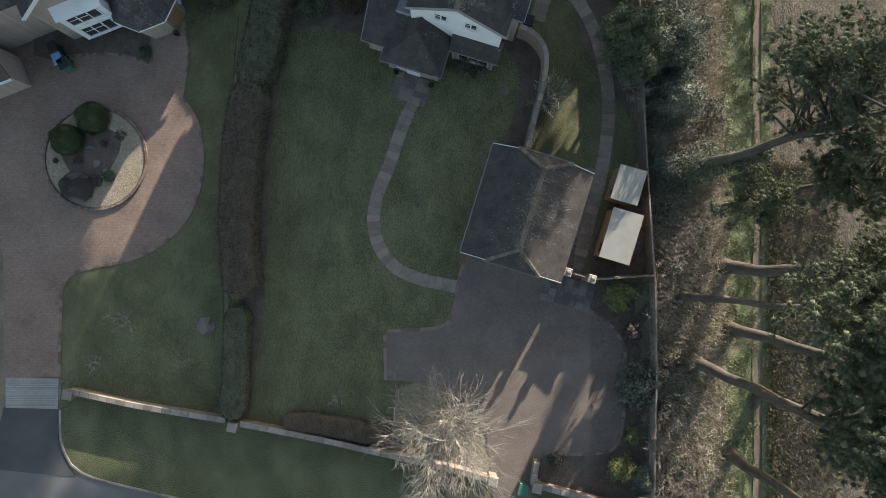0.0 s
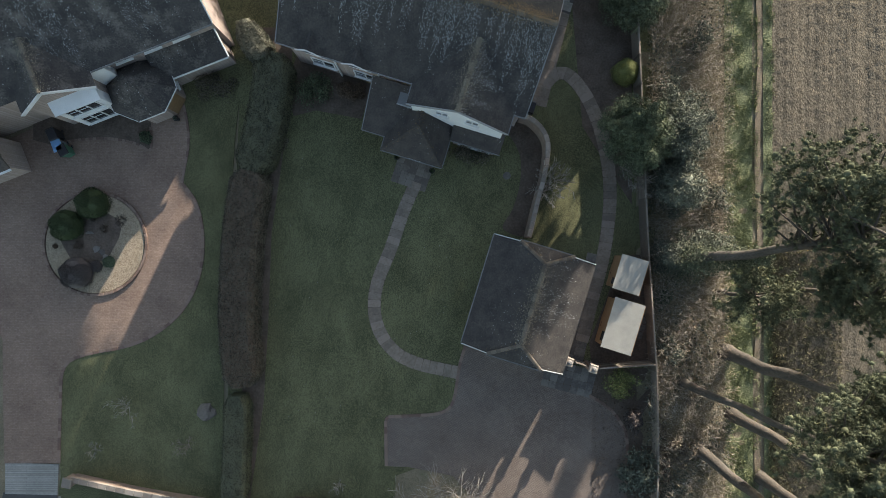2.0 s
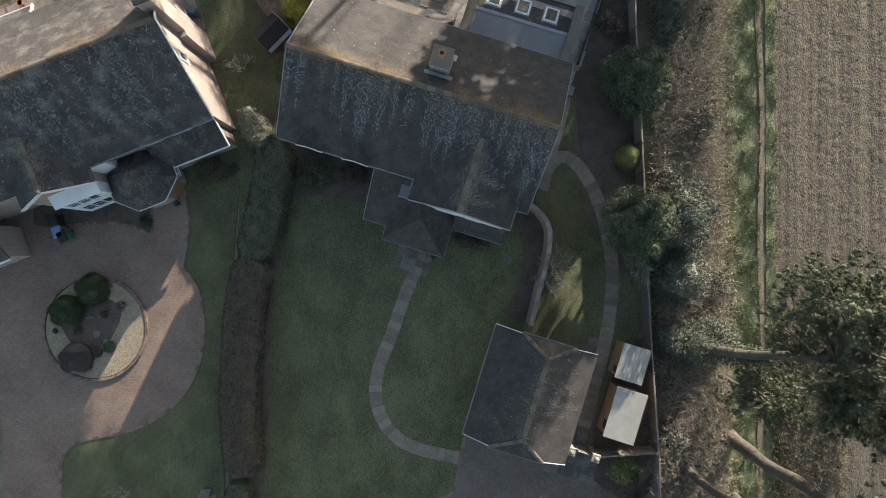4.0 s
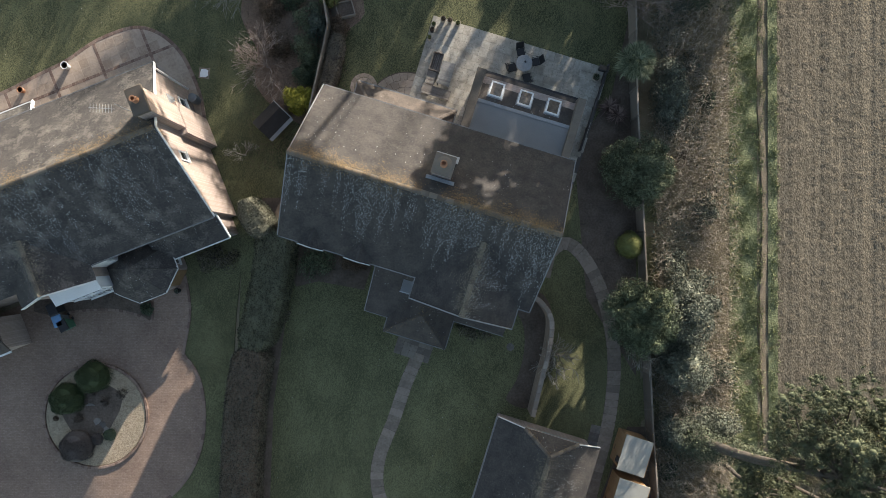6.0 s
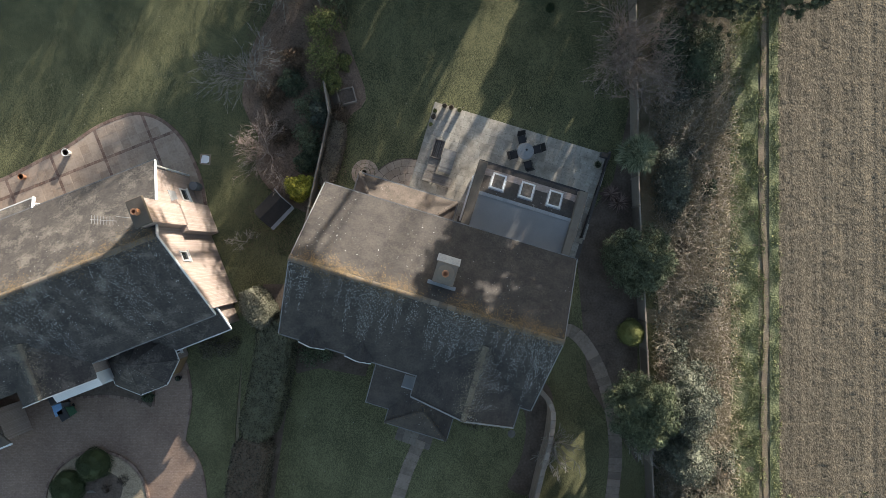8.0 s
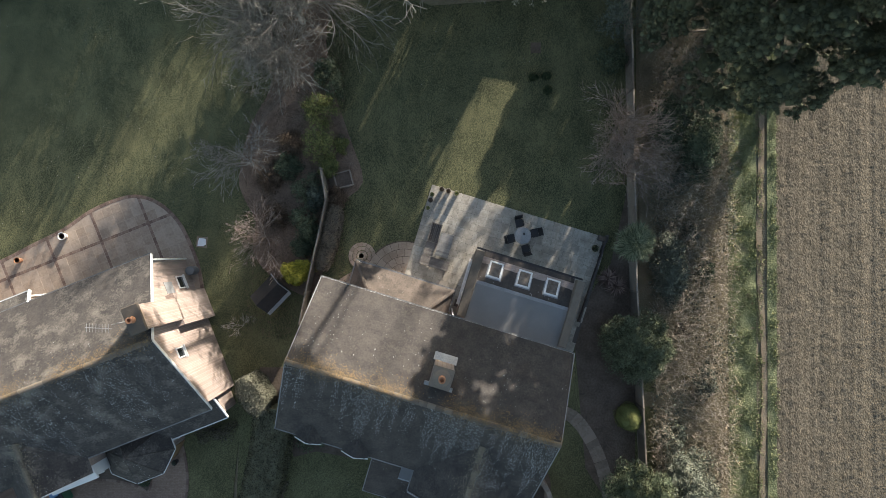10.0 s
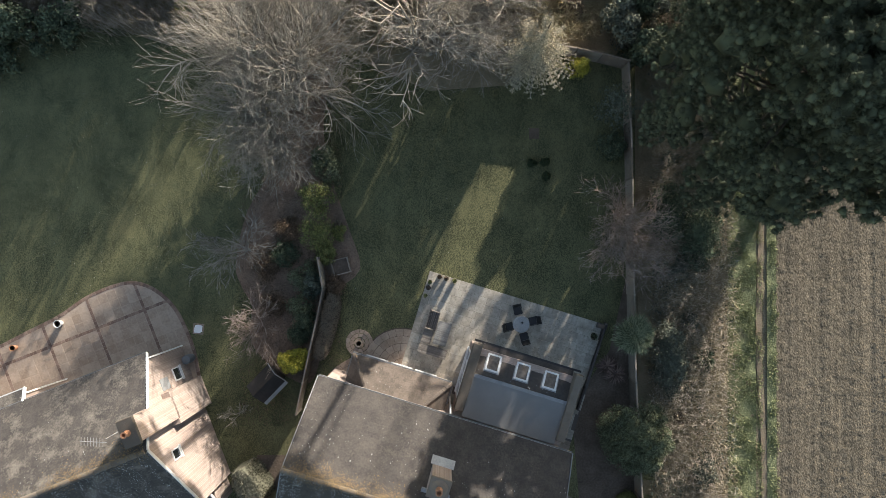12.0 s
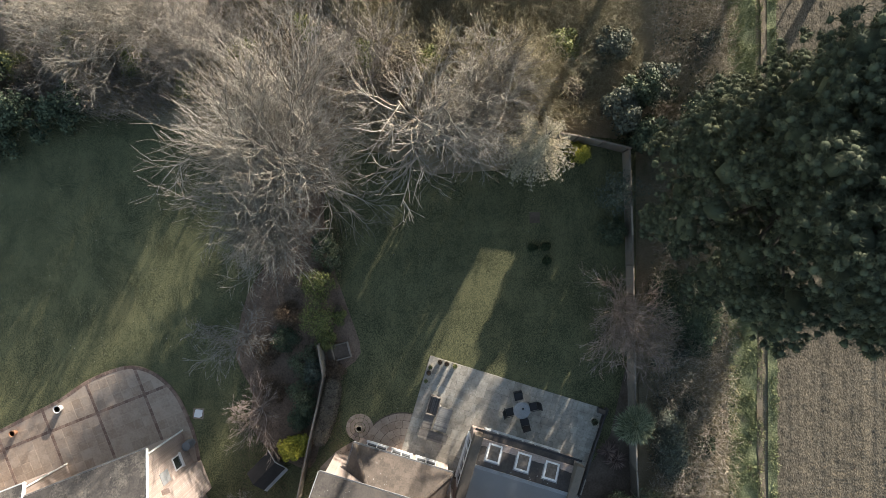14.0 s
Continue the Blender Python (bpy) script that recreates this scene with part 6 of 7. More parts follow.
def hedge(line, w, h, material, label, seed, leaf=0.07, density=420, name="hedge", wob=0.04, parts=None):
    """A clipped hedge along a line: a twiggy body with a skin of leaves."""
    r = np.random.default_rng(seed)
    t = thing(name, label, "hedge")
    pts = even(line, 0.35)
    p = np.array(pts)
    tan = np.gradient(p, axis=0)
    tan /= np.linalg.norm(tan, axis=1)[:, None]
    nor = np.stack([-tan[:, 1], tan[:, 0]], 1)
    prof = [(-0.5, 0.0), (-0.52, 0.5), (-0.48, 0.85), (-0.36, 1.0), (0.0, 1.03), (0.36, 1.0), (0.48, 0.85), (0.52, 0.5), (0.5, 0.0)]
    ws = w if callable(w) else (lambda s: w)
    hs = h if callable(h) else (lambda s: h)
    V = []
    for i in range(len(p)):
        s = i / (len(p) - 1)
        end = min(1.0, 0.55 + 0.45 * min(i, len(p) - 1 - i) / 2)
        for a, b in prof:
            k = (1 + wob * r.normal() * 0.5)
            q = p[i] + nor[i] * a * ws(s) * k * end
            V.append((q[0], q[1], b * hs(s) * (1 + wob * 0.3 * r.normal()) - 0.02))
    n = len(prof)
    V = np.array(V)
    F = [(i * n + j, i * n + j + 1, (i + 1) * n + j + 1, (i + 1) * n + j) for i in range(len(p) - 1) for j in range(n - 1)]
    m = MB().add(V, F + [tuple(range(n)), tuple(range(len(V) - 1, len(V) - n - 1, -1))])
    part("body", m, M_BROWNLEAF if material is M_HEDGE else material, t)
    F = np.array(F)
    A, B, C, D = (V[F[:, k]] for k in range(4))
    area = np.linalg.norm(np.cross(C - A, D - B), axis=1) / 2
    cnt = r.poisson(area * density)
    idx = np.repeat(np.arange(len(F)), cnt)
    s, q = r.random(len(idx))[:, None], r.random(len(idx))[:, None]
    pos = (A[idx] * (1 - s) + B[idx] * s) * (1 - q) + (D[idx] * (1 - s) + C[idx] * s) * q
    pos += r.normal(0, 0.05, pos.shape)
    v, f = leaves_on_blobs(pos, np.full(len(pos), 0.04), 1, leaf, 0.6, r, 0.3, 1.0)
    part("leaves", quick_mesh("leaves", v, f), material, t, kind="stuff")
    return t


# pots
for i, q in enumerate(((-0.27, 31.48), (0.16, 31.38), (0.67, 31.23), (-0.88, 31.16), (-0.98, 30.80), (-1.16, 30.30))):
    pot(q[0], q[1], 0.2 if i < 3 else 0.17, 0.4, "stone plant pot with small plant on the patio", M_STONEPOT if i != 4 else M_BLACK, M_OLIVE if i in (2, 3, 5) else M_BROWNLEAF)
q = (9.48, 27.73)
pot(q[0], q[1], 0.3, 0.45, "wide stone pot with low plant on the patio", M_STONEPOT, M_LAUREL)
q = SC
pot(q[0], q[1], 0.22, 0.35, "round pot standing in the sett circle", M_STONEPOT)
q = (-24.43, 28.51)
pot(q[0], q[1], 0.27, 0.45, "white-rimmed pot on the neighbouring patio", M_WHITE)
q = (-27.29, 26.97)
pot(q[0], q[1], 0.22, 0.4, "terracotta pot on the neighbouring patio", M_TERRA, None)
for q in ((-3.05, 11.63), (-0.80, 10.76)):
    pot(q[0], q[1], 0.2, 0.4, "dark pot beside the porch", M_BLACK, M_BOX)
q = (-17.23, 14.13)
pot(q[0], q[1], 0.2, 0.4, "dark blue pot beside the turret porch", M_BLACK, M_BLUECON)

# long hedge between the front gardens
hl = smooth([(-10.65, 17.92), (-10.9, 15.83), (-11.35, 13.38), (-12.1, 10.59), (-12.66, 7.10), (-12.86, 4.32), (-12.96, 1.53), (-12.85, -0.56), (-12.60, -2.82)], 4, False)
hedge(hl[:13], lambda s: 2.25, 1.9, M_HEDGEG, "tall clipped grey-green hedge between the gardens", 5, 0.09, 760)
hedge(hl[12:], lambda s: 2.3 - 0.15 * s, 1.9, M_HEDGE, "tall brown-topped clipped hedge between the gardens", 6, 0.09, 760)
hedge([(-13.11, -3.48), (-13.14, -6.14), (-13.24, -8.61), (-13.35, -10.45)], 1.5, 1.35, M_HEDGEG, "lower dark green clipped hedge by the front wall", 7, 0.085, 700)
hedge([(-12.47, 19.79), (-11.98, 18.74), (-11.15, 17.60)], 1.6, 2.1, M_VARI, "variegated pale green hedge end", 8, 0.09, 760)
hedge([(-10.20, -10.86), (-8.11, -11.00), (-5.94, -11.36), (-4.07, -11.83)], 1.3, 0.75, M_HEDGE, "low brown clipped hedge behind the wall", 9, 0.085, 700)
q = (-10.73, 12.59)
shrub(q[0], q[1], 0.6, 0.6, 1.0, M_HEDGE, "clipped brown bush beside the hedge", 12, 0.07)

# round island planting
q = (-22.94, 6.55)
patch("island_soil", smooth([(q[0] + 1.95 * (1 + 0.15 * math.sin(3 * a)) * math.cos(a), q[1] + 1.9 * (1 + 0.12 * math.cos(2 * a)) * math.sin(a)) for a in np.linspace(0, 5.9, 14)], 2), 0.112, M_SOIL, "dark leaf-strewn soil on the round bed", "bed")
for i, (q, rr, hh, m, lb) in enumerate((((-22.58, 8.66), 1.02, 1.4, M_BOX, "dark green rounded clipped bush"), ((-24.23, 7.26), 1.05, 1.3, M_BOX, "dark green rounded clipped bush"), ((-23.63, 4.22), 1.08, 1.0, M_PURPLE, "dark purplish-brown rounded bush"), ((-21.60, 4.92), 0.38, 0.4, M_LAUREL, "small low green shrub"), ((-22.44, 4.63), 0.4, 0.35, M_PURPLE, "low purplish plant"), ((-25.10, 5.93), 0.16, 0.15, M_BROWNLEAF, "tiny brown plant"))):
    dome(q[0], q[1], rr, rr * (0.96 - 0.05 * (i % 3)), hh, m, lb + " on the island bed", 40 + i, 0.055, int(7500 * rr * rr) + 600)
for i, q in enumerate(((-20.86, 7.57), (-23.60, 5.93), (-21.96, 7.02), (-22.69, 7.76))):
    bare_tree(q[0], q[1], 0.5, 0.75, "low dead brown twiggy plant on the island bed", 140 + i, (9, 7, 5), 0.02, M_DEADTWIG, M_DEADTWIG, 0.1, "bare_shrub", "shrub", 0.006)


def boulder(x, y, s, label, seed, mat=None):
    r = np.random.default_rng(seed)
    bm = bmesh.new()
    bmesh.ops.create_icosphere(bm, subdivisions=2, radius=1.0)
    for v in bm.verts:
        k = 1 + 0.22 * math.sin(v.co.x * 3 + seed) + 0.12 * r.normal()
        v.co = Vector((v.co.x * s[0] * k, v.co.y * s[1] * k, max(v.co.z * s[2] * k, -0.05)))
    me = bpy.data.meshes.new("boulder")
    bm.to_mesh(me)
    bm.free()
    me.materials.append(mat or M_STONE)
    ob = new("boulder", me)
    ob.location = (x, y, 0.02)
    return tagged(ob, label, "stone")


q = (-15.27, -4.77)
boulder(q[0], q[1], (0.62, 0.55, 0.22), "rough grey stone on the lawn", 3, M_PORCHSLAB)
for i, q in enumerate(((-22.14, 5.49), (-22.43, 5.74), (-21.77, 5.19), (-22.69, 6.77))):
    boulder(q[0], q[1], (0.4, 0.24, 0.13), "flat dark grey stone on the island bed", 20 + i, M_DARKSLAB)
q = (-15.68, 28.14)
mh = thing("manhole_cover", "square inspection cover with a pale worn plate in the lawn", "manhole cover", pose(q[0], q[1], 0, 0, 0, -5))
for x0, y0, x1, y1 in ((-0.34, -0.34, 0.34, -0.27), (-0.34, 0.27, 0.34, 0.34), (-0.34, -0.27, -0.27, 0.27), (0.27, -0.27, 0.34, 0.27)):
    part("frame", MB().box(x0, y0, -0.05, x1, y1, 0.02), M_WALLBRICK, mh)
part("plate", MB().prism([(-0.26, -0.25), (0.1, -0.26), (0.25, -0.15), (0.24, 0.22), (0.05, 0.25), (-0.2, 0.24), (-0.25, 0.05)], -0.05, 0.03), M_RENDER, mh)
q = (-16.08, 26.33)
wb = thing("water_butt", "round dark grey water butt by the gable wall", "water butt", pose(q[0], q[1], 0.03))
part("barrel", MB().lathe(0, 0, [(0.24, 0.0), (0.29, 0.35), (0.29, 0.6), (0.26, 0.9), (0.24, 0.9)], 20), M_GREYP, wb)
part("lid", MB().lathe(0, 0, [(0.27, 0.9), (0.27, 0.94), (0.1, 0.97), (0.01, 0.975)], 20), M_GREYP, wb)

# small bare shrubs on the front lawns
for i, (q, hh, sp, m) in enumerate((((-20.36, -4.48), 1.6, 1.2, M_TWIG), ((-22.54, -7.13), 1.0, 0.8, M_TWIG), ((-16.54, -6.91), 1.0, 0.9, M_REDTWIG), ((-6.84, -9.44), 0.9, 0.5, M_PALETWIG), ((6.62, 9.93), 2.3, 2.0, M_PALETWIG), ((11.83, 10.65), 2.3, 2.0, M_PALETWIG))):
    bare_tree(q[0], q[1], hh, sp, "small bare winter shrub", 60 + i, (5, 5, 4) if i < 4 else (9, 6, 4), 0.035 if i < 4 else 0.06, m, m, 0.1, "bare_shrub", "shrub", 0.008 if i < 4 else 0.016, wave=0.1, fan=0.7)
# large pale bare tree by the drive
q = (-0.07, -10.6)
bare_tree(q[0], q[1], 7.0, 4.6, "large pale bare tree beside the drive", 77, (22, 7, 5, 3), 0.15, M_PALETWIG, M_PALETWIG, 0.28, minr=0.0075, rise=0.03, wave=0.11, fan=0.62)

# shrubs by the drive and in the side beds
for i, (q, rx, ry, hh, m, lb, lf) in enumerate((
        ((11.29, -2.73), 1.15, 1.05, 1.6, M_OLIVE, "rounded olive-green shrub beside the gate", 0.07), ((12.32, -8.68), 1.35, 1.9, 1.9, M_IVY, "large dark laurel shrub beside the drive", 0.12),
        ((12.07, -11.78), 0.5, 0.6, 0.8, M_OLIVE, "small golden shrub beside the drive", 0.06), ((11.32, -13.77), 1.0, 1.1, 1.3, M_OLIVE, "mounded olive shrub beside the drive", 0.07),
        ((12.73, -14.45), 1.0, 1.0, 1.4, M_IVY, "grey-green shrub in the drive bed", 0.08), ((7.25, -13.34), 0.6, 0.45, 0.8, M_VARI, "small pale variegated shrub", 0.06),
        ((12.06, -5.15), 0.7, 0.9, 1.2, M_PURPLE, "twiggy dark brown shrub by the fence", 0.08), ((-8.29, 15.98), 1.25, 1.1, 1.5, M_CONIFER, "grey-green evergreen shrub under the window", 0.08),
        ((-6.03, 15.91), 1.2, 0.6, 0.9, M_BROWNLEAF, "low brown shrub under the window", 0.07), ((1.92, 11.94), 1.3, 0.5, 0.8, M_BOX, "low dark shrub under the bay", 0.06),
        ((1.90, 11.82), 1.7, 0.85, 1.95, M_HEDGE, "broad low brown clipped shrub under the bay", 0.06),
        ((-19.67, 16.67), 0.9, 0.4, 0.6, M_LAUREL, "low shrub before the neighbouring house", 0.08), ((-14.98, 16.23), 1.7, 0.95, 1.1, M_HEDGE, "low brown clipped shrub in the corner bed", 0.06),
        ((-19.30, 12.93), 0.4, 0.4, 0.6, M_LAUREL, "small green shrub at the bed's tip", 0.07))):
    shrub(q[0], q[1], rx, ry, hh, m, lb, 200 + i, lf, 0.55, 30, 130)

dome(11.62, 17.05, 0.85, 0.85, 1.5, M_OLIVE, "clipped golden-green ball bush by the fence", 58, 0.05, 7000)
hedge([(-7.95, 26.4), (-7.35, 28.4), (-6.95, 30.4)], 0.95, 0.9, M_DRYLEAF, "low brown clipped hedge beside the fence", 13, 0.1, 1000, wob=0.14)

# conifers along the east fence
for i, (q, rr, hh, m, lb) in enumerate((((11.56, 12.66), 2.35, 5.2, M_CONIFER, "rounded dark green conifer beside the path"), ((11.80, 21.63), 2.25, 3.9, M_YEW, "rounded olive-green conifer beside the house"))):
    shrub(q[0], q[1], rr, rr, hh, m, lb, 300 + i, 0.1, 0.34, 125, 320, 0.5, "conifer", "tree", 2.0 - 1.4 * i, 0.65)
q = (8.46, 44.63)
shrub(q[0], q[1], 0.65, 0.65, 2.4, M_GOLD, "small golden conifer in the corner", 311, 0.08, 0.4, 26, 150, 0.3, "conifer", "tree")
q = (-9.41, 26.28)
shrub(q[0], q[1], 1.1, 1.0, 2.3, M_GOLD, "bright yellow conifer beside the fence", 312, 0.1, 0.42, 40, 220, 0.35, "conifer", "tree")


def palm(x, y, h, r_, material, label, seed, n=420, name="palm", trunk=True, w=0.035):
    r = np.random.default_rng(seed)
    t = thing(name, label, "palm" if trunk else "shrub", pose(x, y, 0))
    hs = [np.array((0.75 * math.sqrt(k / 13) * math.cos(k * 2.4), 0.75 * math.sqrt(k / 13) * math.sin(k * 2.4), h * (1 - 0.012 * k))) for k in range(13)] if trunk else [np.array([0, 0, h]), np.array([-0.5, 0.55, h * 0.9])]
    vs, fs = [], []
    for k in range(n):
        c = hs[k % len(hs)]
        a, e = r.uniform(0, 6.28), r.uniform(-0.25, 1.2)
        d = np.array([math.cos(a) * math.cos(e), math.sin(a) * math.cos(e), math.sin(e)])
        s = np.array([-math.sin(a), math.cos(a), 0]) * w
        L = r_ * r.uniform(0.65, 1.0)
        p0, p1 = c, c + d * L * 0.55
        p2 = p1 + (d * 0.75 - np.array([0, 0, 0.45])) * L * 0.45
        b = len(vs)
        vs += [p0 - s * 0.6, p0 + s * 0.6, p1 + s, p1 - s, p2 + s * 0.1, p2 - s * 0.1]
        fs += [(b, b + 1, b + 2, b + 3), (b + 3, b + 2, b + 4, b + 5)]
    part("leaves", quick_mesh("leaves", np.array(vs), np.array(fs)), material, t, kind="stuff")
    if trunk:
        part("trunk", quick_mesh("trunk", *tubes([(0, 0, -0.1, *(c - [0, 0, 0.1]), 0.14, 0.1) for c in hs], 8)), M_BARK, t)


q = (11.41, 28.08)
palm(q[0], q[1], 2.8, 0.95, M_PALM, "spiky green cabbage palm beside the fence", 321, 3000, w=0.02)
q = (10.82, 25.31)
palm(q[0], q[1], 0.4, 1.0, M_PHORM, "bronze sword-leaved plant in the bed", 322, 200, "sword_leaf_plant", False)

# spruce at the garden's end
q = (5.30, 44.40)
SPX, SPY = q[0], q[1]
r = np.random.default_rng(41)
sp = thing("spruce", "tall grey-green spruce in low sun", "tree", pose(SPX, SPY, 0))
part("trunk", quick_mesh("trunk", *tubes([(0, 0, -0.1, 0, 0, 9.0, 0.17, 0.02)], 8)), M_BARK, sp)
cs, rd, boughs = [], [], []
for k in range(150):
    z = 3.3 + 5.6 * (1 - math.sqrt(r.random()))
    R = (2.5 * (1 - ((z - 2.4) / 6.9) ** 1.2) + 0.12) * r.uniform(0.7, 1.12)
    a = r.uniform(0, 6.28)
    # low boughs on the west side, added to shade the lawn beside the strip
    if k >= 115:
        z, R, a = r.uniform(0.9, 3.3), r.uniform(1.4, 2.1), r.uniform(1.75, 4.4)
    ca, sa = math.cos(a), math.sin(a)
    last = (0.0, 0.0, z)
    for s_ in np.linspace(0.12, 1.0, 8):
        q = (ca * R * s_, sa * R * s_, z + 0.3 * R * s_ - 0.42 * R * s_ * s_)
        boughs.append((*last, *q, 0.02, 0.012))
        last = q
        for side in (-1, 0, 1):
            wd = side * 0.34 * R * 0.62 * (1.15 - s_) * (0.4 + s_)
            cs.append((q[0] - sa * wd, q[1] + ca * wd, q[2] - 0.12 * abs(side)))
            rd.append(r.uniform(0.07, 0.14) * (1.15 - 0.4 * s_))
part("bough_mass", quick_mesh("bough_mass", *tubes(boughs, 4)), M_TWIG, sp, kind="stuff")
part("foliage", quick_mesh("foliage", *needles(np.array(cs), np.array(rd), 17, 0.014, r, 0.1)), M_SPRUCE, sp, kind="stuff")


# ---- pines ----
def pine(x, y, h, spread, label, seed, crown=0.45, lean=(0, 0), n=90, trunk=0.3, tuft=0.55, per=50, mid=None):
    r = np.random.default_rng(seed)
    t = thing("pine", label, "tree", pose(x, y, 0))
    pts = smooth([(lean[0] * (k / 7) ** 1.3 + 0.07 * r.normal() * (k > 0), lean[1] * (k / 7) ** 1.3 + 0.07 * r.normal() * (k > 0), -0.1 + (h - 1.0) * k / 7) for k in range(8)], 4, False)
    m = len(pts) - 1
    thick = [trunk * (1 - 0.7 * k / m) * r.uniform(0.94, 1.06) * (1 + 0.5 * math.exp(-k / 1.5)) for k in range(m + 1)]
    segs = [(*pts[k], *pts[k + 1], thick[k], thick[k + 1]) for k in range(m)]
    part("trunk", quick_mesh("trunk", *tubes(segs, 9)), M_BARK, t)
    z0 = h * (1 - crown)
    top = mid or lean
    cs, rd, limbs = [], [], []
    for k in range(n):
        d = unit(1, r, 0.25)[0]
        f = r.uniform(0.35, 0.94)
        z = z0 + (h - z0) * (0.5 + 0.5 * d[2] * f)
        wz = 1.0 - 0.35 * max(0.0, (z - z0) / (h - z0) - 0.5)
        c = np.array([top[0] + d[0] * spread * f * wz, top[1] + d[1] * spread * f * wz, z])
        cs.append(c)
        rd.append(tuft * r.uniform(0.7, 1.3))
        if k % 3 == 0:
            zz = max(z0 - 1.0, z - r.uniform(0.6, 1.8))
            g = min(1.0, zz / (h - 1.0)) ** 1.3
            limbs.append((lean[0] * g, lean[1] * g, zz, *(c * np.array([0.95, 0.95, 1.0])), 0.075, 0.03))
    part("branch_mass", quick_mesh("branch_mass", *tubes(limbs, 5)), M_BARK, t, kind="stuff")
    cs, rd = np.array(cs), np.array(rd)
    k = 8 if per > 30 else 3
    sub = np.repeat(cs, k, 0) + unit(len(cs) * k, r, 0.4) * np.repeat(rd, k)[:, None] * r.uniform(0.35, 1.0, (len(cs) * k, 1))
    cc, rr = np.concatenate([cs, sub]), np.concatenate([rd * 0.5, np.repeat(rd, k) * r.uniform(0.26, 0.58, len(cs) * k)])
    part("needle_mass", quick_mesh("needle_mass", *puffs(cc, rr, per, 0.0115 if per > 30 else 0.03, r)), M_PINE, t, kind="stuff")
    return t


for i, (x, y, h, s, cr, ln, n, tr) in enumerate((
        (14.8, 5.1, 15.5, 3.4, 0.5, (5.2, 1.2), 125, 0.36), (18.2, -0.9, 18.5, 3.3, 0.36, (0.2, -0.4), 105, 0.42), (15.3, -2.8, 19.5, 3.0, 0.32, (0.7, 0.6), 90, 0.26), (18.5, -4.9, 19.0, 3.2, 0.36, (0.1, -0.2), 95, 0.36),
        (16.2, -7.1, 19.5, 2.6, 0.34, (-0.7, 0.1), 90, 0.36), (19.2, 3.4, 13.5, 2.3, 0.42, (0.6, 0.2), 70, 0.22), (18.5, -13.0, 18.0, 3.4, 0.42, (0, 0), 95, 0.34), (20.4, -9.0, 18.0, 3.4, 0.45, (0, 0), 90, 0.34))):
    pine(x, y, h, s, "tall pine with bare trunk and dark crown beside the field", 400 + i, cr, ln, n, tr, 0.74, 42, mid=(3.4, 2.9) if i == 0 else (0.5, 0.4) if i == 4 else None)


def dense_pine(x, y, h, spread, label, seed, z0=2.5, lobes=120, per=34, tops=80):
    """A broad old pine: round tufts crowded over many large lobes, down to low skirts."""
    r = np.random.default_rng(seed)
    t = thing("pine", label, "tree", pose(x, y, 0))
    part("trunk", quick_mesh("trunk", *tubes([(0, 0, -0.1, 0.3, 0.2, h * 0.5, 0.5, 0.35), (0.3, 0.2, h * 0.5, 0.1, 0.4, h - 2.0, 0.35, 0.1)], 10)), M_BARK, t)
    u = (np.arange(lobes) + 0.5) / lobes
    u = u ** 0.75
    a = np.arange(lobes) * 2.39996 + r.normal(0, 0.25, lobes)
    out = np.where(u > 0.4, np.sqrt(np.maximum(0.0, 1 - (np.maximum(u - 0.4, 0) / 0.6) ** 3)), 0.78 + 0.22 * u / 0.4)
    R = (spread - 1.1) * out * r.uniform(0.8, 1.08, lobes)
    c = np.stack([np.cos(a) * R, np.sin(a) * R, z0 + (h - z0 - 1.2) * u + r.normal(0, 0.35, lobes)], 1)
    k = np.arange(tops) + 0.5
    q = np.sqrt(k / tops) * (spread - 1.6)
    c = np.concatenate([c, np.stack([np.cos(k * 2.39996) * q, np.sin(k * 2.39996) * q, h - 1.4 - 0.05 * q ** 2 + r.normal(0, 0.55, tops)], 1)])
    k = unit(70, r) * (r.random((70, 1)) ** 0.4)
    c = np.concatenate([c, np.stack([k[:, 0] * (spread - 1.4), k[:, 1] * (spread - 1.4), z0 + 2 + (h - z0 - 4.5) * (0.5 + 0.5 * k[:, 2])], 1)])
    rad = r.uniform(0.95, 1.5, len(c))
    limbs = [(0.3 * min(1, q[2] / h * 2), 0.2, max(1.0, q[2] - 1.6), *q, 0.1, 0.04) for q in c[::2]]
    part("branch_mass", quick_mesh("branch_mass", *tubes(limbs, 5)), M_BARK, t, kind="stuff")
    d = unit(len(c) * per, r, 0.55)
    d[:, :2] += np.repeat(c[:, :2] / spread, per, 0) * 0.5
    d /= np.linalg.norm(d, axis=1)[:, None]
    cc = np.repeat(c, per, 0) + d * (np.repeat(rad, per) * r.uniform(0.72, 1.05, len(d)))[:, None]
    rr = r.uniform(0.26, 0.44, len(d))
    part("needle_mass", quick_mesh("needle_mass", *puffs(cc, rr, 52, 0.011, r, 0.3, 0.44)), M_DENSEPINE, t, kind="stuff")
    part("inner_mass", quick_mesh("inner_mass", *puffs(c, rad * 1.1, 2, 0.03, r, 0.3, 0.42)), M_DENSEPINE, t, kind="stuff")
    return t


dense_pine(16.8, 40.9, 22.0, 6.9, "huge dense dark pine with rounded tufts at the field corner", 455)
# second crown, mostly out of view, added to keep sun off the front lawn
dense_pine(23.0, 41.3, 19.0, 4.7, "dense dark pine beyond the first, added to shade the front lawn", 456, 8.5, 40, 24, 20)
